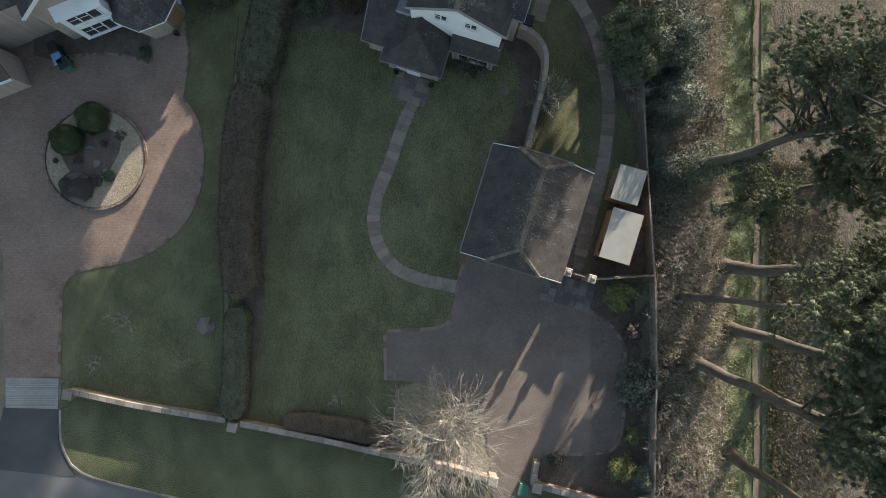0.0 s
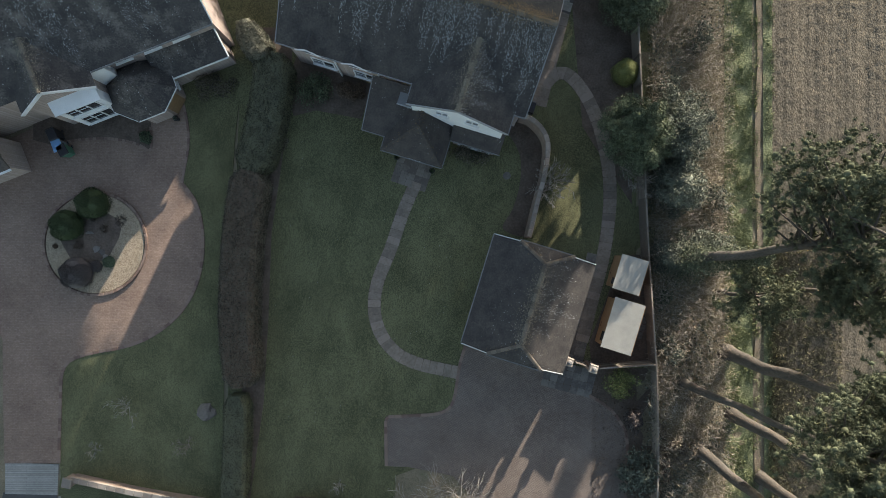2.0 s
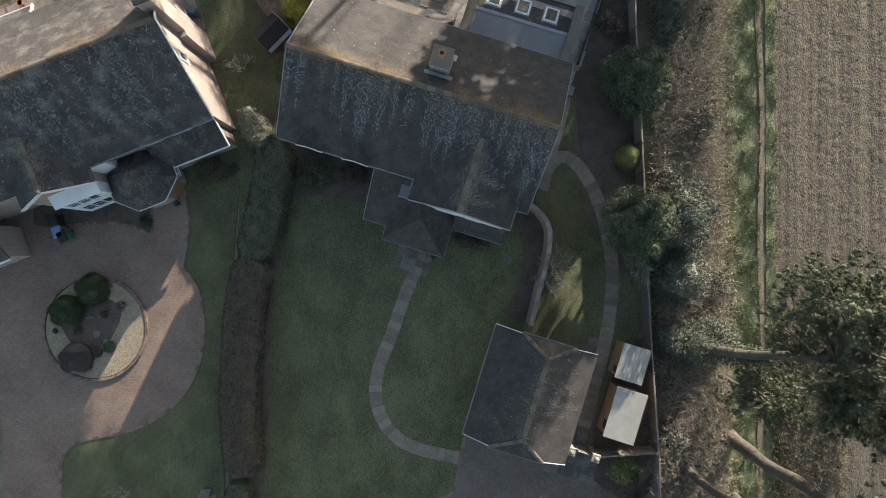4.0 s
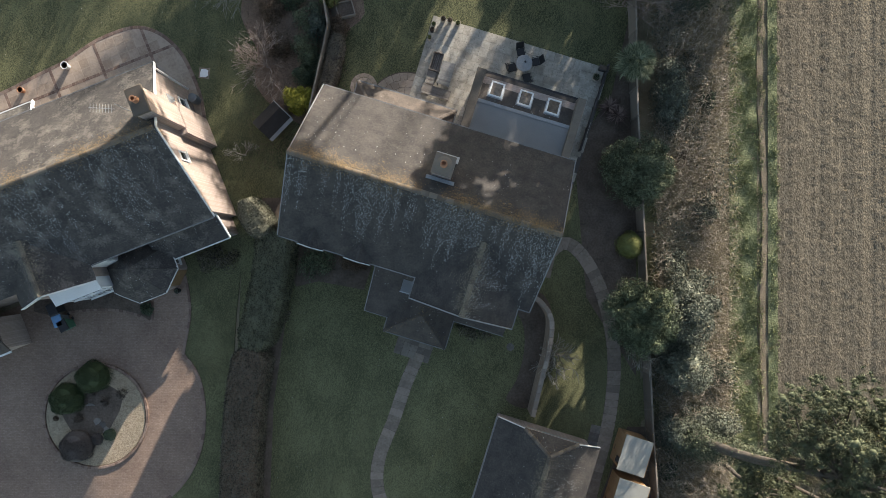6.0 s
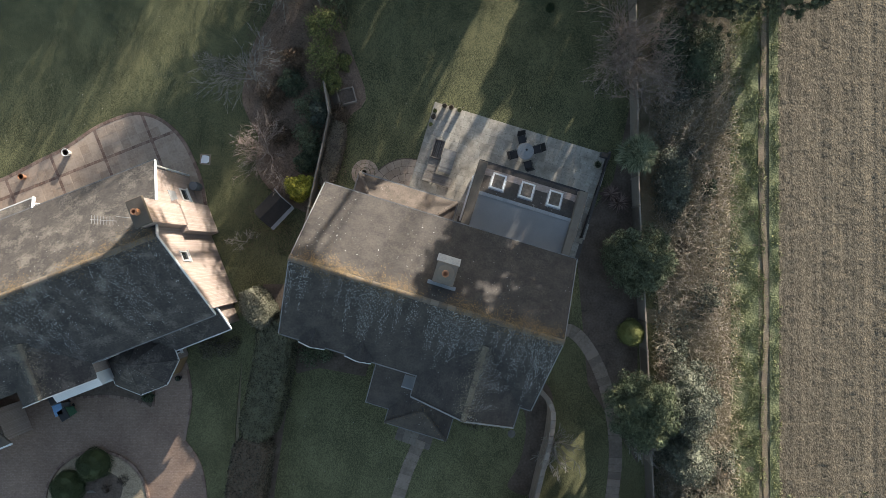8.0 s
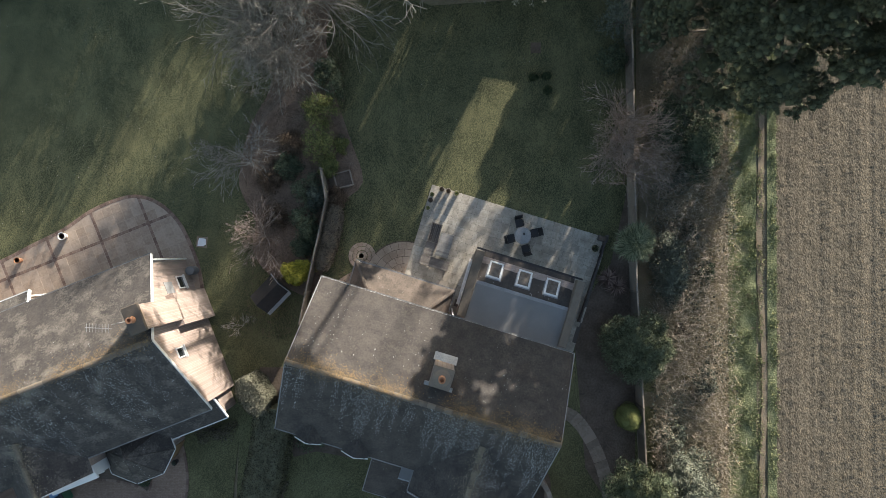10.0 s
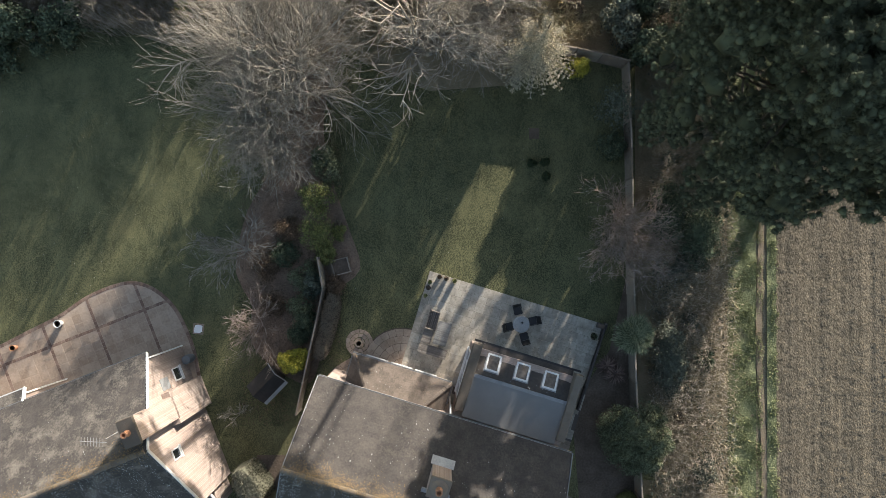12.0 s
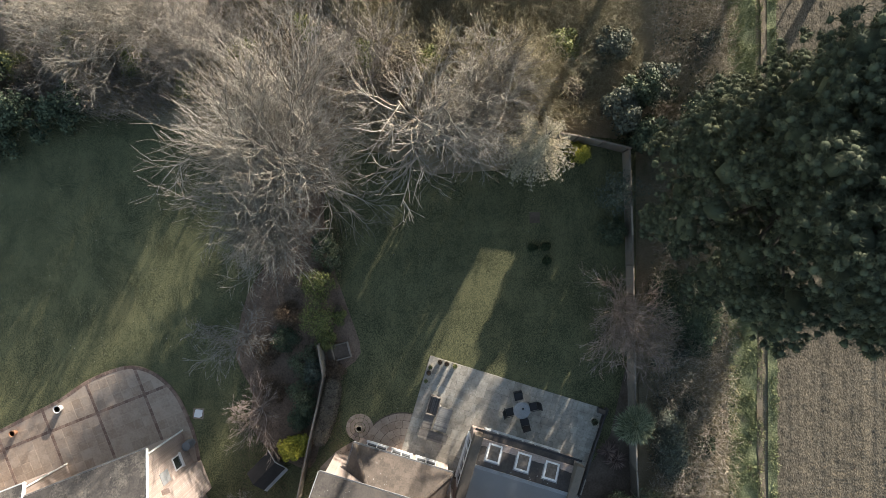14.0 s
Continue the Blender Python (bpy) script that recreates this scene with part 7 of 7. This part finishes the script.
# the two at y 57 stand out of view, added to shade the back garden
for i, (x, y, h, s, cr, n) in enumerate(((21.0, 47.0, 15.0, 4.0, 0.6, 90), (19.5, 57.0, 15.0, 4.2, 0.85, 110), (25.0, 57.5, 15.0, 4.2, 0.85, 110))):
    pine(x, y, h, s, "broad dense dark pine in a group partly added for shade", 450 + i, cr, (0, 0), n, 0.32, 0.68, 20)

# ---- bare trees and scrub at the end of the gardens ----
for i, (x, y, h, s, k, m, th, ln, mr) in enumerate((
        (-9.2, 42.3, 8.4, 3.0, (22, 11, 8, 4), M_TWIG, 0.22, (-0.15, 0.36), 0.0075), (-1.0, 45.8, 8.0, 2.7, (15, 5, 5, 2), M_PALETWIG, 0.28, (0.0, -0.06), 0.012), (-10.0, 39.2, 5.6, 2.5, (14, 9, 7, 3), M_TWIG, 0.1, (-0.06, 0.0), 0.0085),
        (-18.4, 52.2, 5.4, 2.6, (14, 8, 6, 3), M_TWIG, 0.12, (0, -0.1), 0.009), (-22.4, 52.4, 5.2, 2.6, (14, 8, 6, 3), M_TWIG, 0.12, (0, -0.1), 0.009), (-14.4, 51.2, 5.4, 2.4, (14, 8, 6, 3), M_GREYTWIG, 0.11, (0, 0), 0.009),
        (-5.2, 48.9, 5.6, 3.0, (12, 8, 6, 3), M_GREYTWIG, 0.1, (0, 0), 0.009), (1.4, 46.6, 6.6, 1.9, (13, 8, 6, 3), M_TWIG, 0.12, (0.05, -0.05), 0.01), (3.0, 48.0, 5.6, 1.8, (13, 9, 6, 3), M_TWIG, 0.11, (0, -0.08), 0.01), (1.0, 48.8, 4.6, 2.6, (12, 8, 6, 3), M_OLIVETWIG, 0.09, (0, 0), 0.009), (5.8, 49.0, 4.2, 2.0, (10, 8, 6, 3), M_OLIVETWIG, 0.08, (0, 0), 0.009),
        (-12.4, 33.2, 3.9, 2.1, (7, 6, 5, 3), M_GREYTWIG, 0.08, (0, 0), 0.009), (-11.6, 28.5, 3.2, 1.6, (7, 6, 5, 3), M_REDTWIG, 0.07, (0, 0), 0.009), (-13.0, 22.8, 1.6, 1.0, (5, 5, 4), M_TWIG, 0.04, (0, 0), 0.008),
        (10.75, 34.6, 4.6, 2.5, (11, 8, 6, 3), M_REDTWIG, 0.11, (-0.05, 0), 0.01), (11.3, 32.6, 3.6, 2.0, (9, 7, 5), M_REDTWIG, 0.08, (0, 0), 0.01))):
    bare_tree(x, y, h, s, "bare brown-twigged shrub beside the fence" if m is M_REDTWIG else "pale bare winter tree with thick spreading limbs" if m is M_PALETWIG else "bare winter tree with a broad fan of fine twigs", 500 + i, k, th, m, m, 0.14, minr=mr, lean=ln, rise=0.04, wave=0.16, fan=0.72)

# scrub behind the corner fence, then unseen growth added beyond to cast shade
# those past x 10 and above 4 m are added to shade the lawn
for i, (x, y, rr, hh, m) in enumerate(((10.7, 47.4, 0.95, 4.6, M_IVY), (11.6, 48.2, 1.2, 4.8, M_LAUREL), (12.4, 45.6, 1.1, 4.6, M_LAUREL), (11.1, 46.6, 0.9, 4.4, M_IVY), (12.8, 48.8, 1.2, 4.8, M_IVY), (10.6, 51.5, 1.2, 2.0, M_IVY), (8.0, 48.6, 0.8, 1.2, M_DRYLEAF), (7.4, 51.5, 1.1, 1.5, M_OLIVE), (13.9, 45.6, 1.2, 5.0, M_IVY), (15.3, 46.6, 1.4, 5.0, M_LAUREL), (16.8, 47.4, 1.4, 5.0, M_IVY), (-29.0, 45.6, 2.2, 4.2, M_LAUREL), (-26.0, 46.8, 2.0, 3.8, M_LAUREL), (-23.6, 47.6, 1.5, 3.0, M_LAUREL), (-28.0, 49.5, 2.2, 4.6, M_LAUREL), (-31.5, 49.0, 2.0, 4.0, M_IVY))):
    shrub(x, y, rr, rr, hh, m, "dark evergreen scrub at the gardens' end, some added for shade", 650 + i, 0.13, 0.7, 30, 160, 0.5, "scrub_bush")
# bushes added among the twigs to block low sun from the lawns
r = np.random.default_rng(95)
for i in range(26):
    xb = -27.0 + i * 1.24 + r.uniform(-0.4, 0.4)
    shrub(xb, 50.2 + 1.2 * math.sin(xb * 0.5) + r.uniform(-0.6, 0.9), r.uniform(0.9, 1.3), r.uniform(0.8, 1.2), (r.uniform(4.4, 5.6) if -8.5 < xb < 1 else r.uniform(1.8, 3.0)), M_OLIVE if i % 3 == 0 else M_DRYLEAF, "brown bush added among the bank's twigs for shade" if i % 3 else "olive bush added among the bank's twigs for shade", 730 + i, 0.08, 0.6, 24, 130, 0.45, "bank_shade_bush", "scrub")
# low row out of view, added to block sun from the back lawns
r = np.random.default_rng(91)
xw = -34.0
while xw < 7.9:
    hw = r.uniform(2.6, 4.2)
    shrub(xw, 62.0 + r.uniform(-0.6, 4.0), r.uniform(1.0, 1.9), 1.6, hw, M_IVY, "unseen ivy scrub added beyond the bank to cast shade", int(660 + xw), 0.3, 0.7, 40, 90, 0.9, "shade_scrub", "scrub", 0.3)
    xw += r.uniform(1.7, 3.1)
for i, xw in enumerate((4.2, 5.6, 7.0, 8.5)):
    shrub(xw, 62.0, 1.25, 1.5, 4.2, M_IVY, "unseen ivy scrub added beyond the bank to cast shade", 690 + i, 0.3, 0.7, 60, 90, 0.9, "shade_scrub", "scrub", 0.3)
# unseen crowns at 19 m and up, added to shade the front wall and verge
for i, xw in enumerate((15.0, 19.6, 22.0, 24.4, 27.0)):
    shrub(xw, 63.5, 1.95, 1.6, 26.0, M_IVY, "unseen very tall tree added beyond the bank to cast shade", 480 + i, 0.3, 0.7, 70, 80, 0.9, "shade_tree", "tree", 19.0)
# out-of-view tree and pines, added to shape the sun strips
shrub(11.5, 63.5, 2.5, 1.6, 25.0, M_IVY, "unseen very tall tree added beyond the bank to cast shade", 472, 0.3, 0.7, 110, 90, 0.9, "shade_tree", "tree", 15.5)
pine(7.0, 62.5, 27.0, 3.4, "unseen very tall pine added beyond the bank to cast shade", 471, 0.5, (0, 0), 140, tuft=0.95, per=24)
pine(14.3, 62.5, 26.0, 3.2, "unseen very tall pine added beyond the bank to cast shade", 470, 0.41, (0, 0), 140, tuft=0.95, per=24)

# evergreens in the bed between the back gardens
for i, (q, rx, ry, hh, m, lb) in enumerate((
        ((-7.4, 38.4), 0.95, 1.45, 2.3, M_YEW, "clipped olive-green conifer between the gardens"), ((-8.0, 36.5), 1.3, 1.2, 2.5, M_OLIVE, "clipped golden-green conifer between the gardens"), ((-7.9, 34.4), 1.3, 1.35, 2.6, M_OLIVE, "clipped golden-green conifer between the gardens"), ((-7.61, 39.01), 0.7, 0.8, 2.0, M_LAUREL, "dark green shrub between the gardens"),
        ((-8.9, 31.6), 0.95, 1.1, 1.7, M_YEW, "leafy mid-green shrub between the gardens"), ((-9.0, 29.7), 0.8, 1.1, 1.6, M_YEW, "leafy mid-green shrub between the gardens"), ((-6.63, 34.39), 0.45, 0.6, 0.9, M_OLIVE, "small olive shrub beside the lawn"),
        ((-10.14, 32.99), 0.9, 1.0, 1.4, M_LAUREL, "dark green shrub between the gardens"), ((-10.73, 29.77), 0.8, 1.0, 1.0, M_BROWNLEAF, "low brown shrub between the gardens"), ((-9.94, 34.42), 0.9, 0.9, 1.5, M_BROWNLEAF, "brown twiggy shrub between the gardens"), ((-8.70, 28.77), 0.8, 0.9, 1.6, M_LAUREL, "dark green shrub between the gardens"), ((-8.17, 31.07), 0.8, 1.0, 1.5, M_BLUECON, "blue-green shrub between the gardens"), ((-7.50, 32.98), 0.7, 0.9, 1.2, M_OLIVE, "olive shrub beside the back lawn"), ((-11.23, 32.27), 1.0, 1.2, 0.9, M_BROWNLEAF, "low brown shrub between the gardens"), ((-6.99, 30.83), 0.8, 0.9, 1.1, M_BROWNLEAF, "brown twiggy shrub beside the lawn"), ((-7.34, 29.41), 0.6, 1.2, 1.0, M_DRYLEAF, "low clipped brown shrub"), ((-9.23, 27.89), 0.7, 0.8, 1.3, M_LAUREL, "dark green shrub between the gardens"),
        ((-7.44, 37.16), 0.3, 0.35, 0.8, M_VARI, "small grey clipped bush"), ((-6.74, 34.80), 0.28, 0.28, 0.6, M_DRYLEAF, "small brown clipped bush"),
        ((5.59, 38.74), 0.28, 0.28, 0.5, M_BOX, "small dark clipped bush on the lawn"), ((6.45, 38.74), 0.3, 0.28, 0.5, M_BOX, "small dark clipped bush on the lawn"), ((6.52, 37.87), 0.26, 0.26, 0.45, M_BOX, "small dark clipped bush on the lawn"),
        ((10.98, 41.98), 1.6, 1.5, 3.4, M_BLUECON, "blue-green conifer in the corner"), ((10.56, 39.72), 1.0, 1.0, 1.6, M_LAUREL, "dark laurel beside the fence"))):
    shrub(q[0], q[1], rx, ry, hh, m, lb, 600 + i, 0.08, 0.5, 28, 130)
q = (-6.54, 32.14)
cf = thing("cold_frame", "weathered timber cold frame with soil", "planter", pose(q[0], q[1], 0, 0, 0, 15))
for x0, y0, x1, y1 in ((-0.55, -0.5, 0.55, -0.44), (-0.55, 0.44, 0.55, 0.5), (-0.55, -0.44, -0.49, 0.44), (0.49, -0.44, 0.55, 0.44)):
    part("board", MB().box(x0, y0, 0, x1, y1, 0.4), M_WOOD, cf)
part("soil", MB().box(-0.49, -0.44, 0, 0.49, 0.44, 0.28), M_SOIL, cf)
part("lid", MB().sheet([(-0.95, -0.45, 0.05), (-0.56, -0.4, 0.42), (-0.56, 0.4, 0.42), (-0.95, 0.45, 0.05)], 0.03), M_WOOD, cf)
q = (-11.04, 24.88)
co = thing("playhouse", "small dark timber garden store with sloping roof", "shed", pose(q[0], q[1], 0, 0, 0, 46))
part("wall", MB().box(-0.8, -0.55, 0, 0.8, 0.55, 1.2), M_DARKWOOD, co)
part("roof", MB().sheet([(-0.95, -0.75, 1.1), (0.95, -0.75, 1.1), (0.95, 0, 1.6), (-0.95, 0, 1.6)], 0.05), M_DARKFELT, co)
part("roof", MB().sheet([(0.95, 0.75, 1.1), (-0.95, 0.75, 1.1), (-0.95, 0, 1.6), (0.95, 0, 1.6)], 0.05), M_DARKFELT, co)
part("bargeboard", MB().rod((0.97, -0.8, 1.06), (0.97, 0, 1.6), 0.03).rod((0.97, 0.8, 1.06), (0.97, 0, 1.6), 0.03), M_LEAD, co)
part("side_flap", MB().sheet([(-0.95, -0.95, 0.98), (0.95, -0.95, 0.98), (0.95, -0.76, 1.12), (-0.95, -0.76, 1.12)], 0.03), M_LEAD, co)

# ---- scrub belt along the field ----
r = np.random.default_rng(71)
n = 20000
x0, y0 = r.uniform(13.2, 17.9, n), r.uniform(-28, 60, n)
dens = np.sin(y0 * 0.55 + x0) + np.sin(y0 * 0.21 + 1.0) + 0.5 * np.sin(x0 * 2.0) + r.normal(0, 0.7, n)
x0, y0 = x0[dens > -1.5], y0[dens > -1.5]
n = len(x0)
a = r.uniform(0, 6.28, n)
L, hh = r.uniform(0.3, 1.0, n), r.uniform(0.4, 1.5, n)
rows = []
prev = np.stack([x0, y0, r.uniform(-0.05, 0.5, n)], 1)
for k in range(1, 4):
    s = k / 3
    p = np.stack([x0 + np.cos(a) * L * s, y0 + np.sin(a) * L * s, prev[:, 2] * 0 + hh * np.sin(s * 2.2) + 0.1], 1) + r.normal(0, 0.06, (n, 3))
    rows.append(np.concatenate([prev, p, np.full((n, 1), 0.008), np.full((n, 1), 0.0055)], 1))
    prev = p
tagged(part("bramble_thicket", quick_mesh("brambles", *tubes(np.concatenate(rows), 3)), M_BRAMBLE), "tangle of pale dead bramble stems along the fence", "scrub", kind="stuff")
n = 6500
x0, y0 = r.uniform(-30, 10, n), r.uniform(45.5, 62, n)
ok = y0 > 46.5 + 1.5 * np.sin(x0 * 0.3)
x0, y0 = x0[ok], y0[ok]
n = len(x0)
a, L = r.uniform(0, 6.28, n), r.uniform(0.3, 0.9, n)
p0 = np.stack([x0, y0, np.zeros(n)], 1)
p1 = p0 + np.stack([np.cos(a) * L * 0.4, np.sin(a) * L * 0.4, L * 0.9], 1)
p2 = p1 + np.stack([np.cos(a) * L * 0.6, np.sin(a) * L * 0.6, L * 0.1], 1)
rows = [np.concatenate([p0, p1, np.full((n, 1), 0.016), np.full((n, 1), 0.012)], 1), np.concatenate([p1, p2, np.full((n, 1), 0.012), np.full((n, 1), 0.005)], 1)]
tagged(part("dry_grass", quick_mesh("dry_grass", *tubes(np.concatenate(rows), 3)), M_DRYGRASS), "tall dry winter grass on the rough bank", "grass", kind="stuff")
# upright twiggy scrub that covers the bank
for mat, xa, xb, n, lb in ((M_OLIVETWIG, -7.0, 12.5, 7000, "olive-brown upright twiggy scrub on the bank"), (M_GREYTWIG, -30.0, -6.0, 5200, "grey-brown twiggy scrub along the bank")):
    x0, y0 = r.uniform(xa, xb, n), r.uniform(46.8, 56.0, n)
    ok = y0 > 47.0 + 0.9 * np.sin(x0 * 0.7) - (x0 > 6.5) * 0.4
    x0, y0 = x0[ok], y0[ok]
    n = len(x0)
    hh = r.uniform(1.2, 3.4, n) * (0.75 + 0.3 * np.sin(x0 * 0.9 + y0 * 0.7)) * np.where(x0 > 6.0, 0.36, 1.0)
    foot = np.stack([x0, y0, np.zeros(n)], 1)
    top = foot + np.stack([r.normal(0, 0.3, n), r.normal(0, 0.3, n), hh], 1)
    rows = [np.concatenate([foot, top, np.full((n, 1), 0.014), np.full((n, 1), 0.006)], 1)]
    for k in range(5):
        f = r.uniform(0.25, 0.95, (n, 1))
        p = foot * (1 - f) + top * f
        a = r.uniform(0, 6.28, n)
        L = r.uniform(0.25, 0.75, n)
        q = p + np.stack([np.cos(a) * L * 0.7, np.sin(a) * L * 0.7, L * 0.75], 1)
        rows.append(np.concatenate([p, q, np.full((n, 1), 0.0085), np.full((n, 1), 0.005)], 1))
    tagged(part("twig_thicket", quick_mesh("twig_thicket", *tubes(np.concatenate(rows), 3)), mat), lb, "scrub", kind="stuff")
n = 12000
x0, y0 = r.uniform(13.2, 18.6, n), r.uniform(-28, 60, n)
v, f = needles(np.stack([x0, y0, np.full(n, 0.05)], 1), r.uniform(0.3, 0.85, n), 4, 0.013, r, 0.7, 0.0)
tagged(part("rough_grass", quick_mesh("rough_grass", v, f), M_DRYGRASS), "dry pale grass under the brambles", "grass", kind="stuff")
n = 26000
x0, y0 = r.uniform(13.0, 18.4, n), r.uniform(-28, 60, n)
ok = np.sin(x0 * 1.3 + y0 * 0.5) + np.sin(y0 * 0.9 - x0) + r.normal(0, 0.6, n) > 0.2
v, f = leaves_on_blobs(np.stack([x0, y0, r.uniform(0.1, 0.8, n)], 1)[ok], np.full(ok.sum(), 0.05), 1, 0.14, 0.75, r, 0.6, 0.6)
tagged(part("ground_ivy", quick_mesh("ground_ivy", v, f), M_IVY), "ivy leaves creeping through the scrub", "ivy", kind="stuff")
# ivy climbing the foot of a pine, and a low pine among the tall ones
iv = thing("ivy_clump", "ivy climbing the leaning trunk of a pine", "ivy", pose(14.7, 5.05, 0))
k = np.linspace(0.0, 1.0, 46)
c = np.stack([0.1 + 2.5 * k + r.normal(0, 0.35, 46) * (1.1 - k), 0.25 * k + r.normal(0, 0.4, 46) * (1.15 - k), 0.4 + 6.4 * k + r.normal(0, 0.2, 46)], 1)
v, f = leaves_on_blobs(c, 0.85 - 0.4 * k, 260, 0.1, 0.75, r)
part("foliage", quick_mesh("foliage", v, f), M_CLIMBIVY, iv, kind="stuff")
part("stem", quick_mesh("stem", *tubes([(0, 0, -0.1, 0.9, 0.1, 2.4, 0.07, 0.06), (0.9, 0.1, 2.4, 2.5, 0.25, 6.6, 0.06, 0.03)], 5)), M_BARK, iv)
pine(17.7, 3.0, 8.0, 2.2, "low bushy pine among the tall ones beside the field", 792, 0.78, (0, 0), 60, 0.16, 0.6)
# leafy clumps in the belt
for i in range(26):
    y = -27 + i * 3.3 + r.uniform(-0.6, 0.6)
    x = r.uniform(13.9, 17.6)
    sz = r.uniform(0.6, 1.15)
    shrub(x, y, sz, sz * r.uniform(0.8, 1.3), sz * r.uniform(1.0, 1.8), (M_IVY, M_IVY, M_LAUREL, M_DRYLEAF)[int(r.integers(4))], "ivy-covered scrub bush beside the field", 700 + i, 0.08, 0.7, 20, 110, name="scrub_bush")
for i, (q, rx, ry, hh, m) in enumerate((((14.31, 13.02), 1.9, 2.4, 4.4, M_IVY), ((14.53, 10.40), 1.5, 1.5, 2.4, M_IVY), ((14.76, 13.27), 1.7, 2.8, 5.0, M_IVY), ((14.74, 9.59), 1.6, 2.0, 4.4, M_IVY), ((16.42, 5.88), 2.2, 1.0, 2.6, M_IVY), ((14.49, 5.24), 1.5, 1.2, 2.0, M_IVY), ((15.91, 34.40), 1.5, 2.5, 2.4, M_LAUREL), ((14.16, 35.45), 1.2, 2.2, 2.0, M_LAUREL), ((14.14, 26.32), 1.2, 2.0, 2.0, M_IVY), ((14.04, 26.62), 1.3, 2.6, 2.2, M_IVY))):
    shrub(q[0], q[1], rx, ry, hh, m, "large ivy-covered thicket beside the fence", 800 + i, 0.072, 0.75, 60, 250, 0.55, "scrub_thicket")
# weeds at the field's edge under the pines
n = 5200
x0, y0 = 21.0 + 4.6 * r.random(n) ** 1.6, r.uniform(-18, 6, n)
v, f = needles(np.stack([x0, y0, np.full(n, 0.04)], 1), r.uniform(0.2, 0.5, n), 5, 0.018, r, 0.5, 0.0)
tagged(part("field_edge_weeds", quick_mesh("field_edge_weeds", v, f), M_WEED), "rough olive weeds at the field edge", "weeds", kind="stuff")
# grass along the footpath
n = 22000
x0 = np.concatenate([r.uniform(18.0, 20.3, n), r.uniform(20.72, 21.3, n // 4)])
y0 = r.uniform(-28, 62, len(x0))
keep = (np.sin(x0 * 3.1 + y0 * 1.7) + np.sin(y0 * 2.6 - x0 * 2.2) + r.normal(0, 0.7, len(x0))) > -0.5
keep &= r.random(len(x0)) < np.clip((x0 - 17.9) * 1.2, 0.2, 1)
x0, y0 = x0[keep], y0[keep]
c = np.stack([x0, y0, np.full(len(x0), 0.02)], 1)
v, f = needles(c, r.uniform(0.12, 0.3, len(c)), 4, 0.016, r, 0.9, 0.0)
tagged(part("verge_grass", quick_mesh("verge_grass", v, f), M_GRASS), "rough green grass beside the footpath", "grass", kind="stuff")
n = 700
x0, y0 = np.concatenate([r.uniform(-30, -11, n), r.uniform(-11, 3, n // 2), r.uniform(-11, 6, n // 2)]), np.concatenate([r.uniform(28, 44, n), r.uniform(-6, 13, n // 2), r.uniform(28, 44, n // 2)])
v, f = leaves_on_blobs(np.stack([x0, y0, np.full(len(x0), 0.03)], 1), np.full(len(x0), 0.01), 1, 0.05, 0.8, r, 0.5, 0.4)
tagged(part("pale_leaves", quick_mesh("pale_leaves", v, f), M_SHEDFELT), "scattered pale leaf flecks on the lawns", "leaves", kind="stuff")
# fallen leaves and weeds on beds and lawns
n = 9000
x0, y0 = np.concatenate([r.uniform(-13, -6.5, n), r.uniform(9.5, 13.2, n // 2)]), np.concatenate([r.uniform(22, 44, n), r.uniform(-16, -3, n // 2)])
v, f = leaves_on_blobs(np.stack([x0, y0, np.full(len(x0), 0.05)], 1), np.full(len(x0), 0.02), 1, 0.09, 0.7, r, 0.5, 0.5)
tagged(part("fallen_leaves", quick_mesh("fallen_leaves", v, f), M_BROWNLEAF), "scattered brown fallen leaves on the beds", "leaves", kind="stuff")
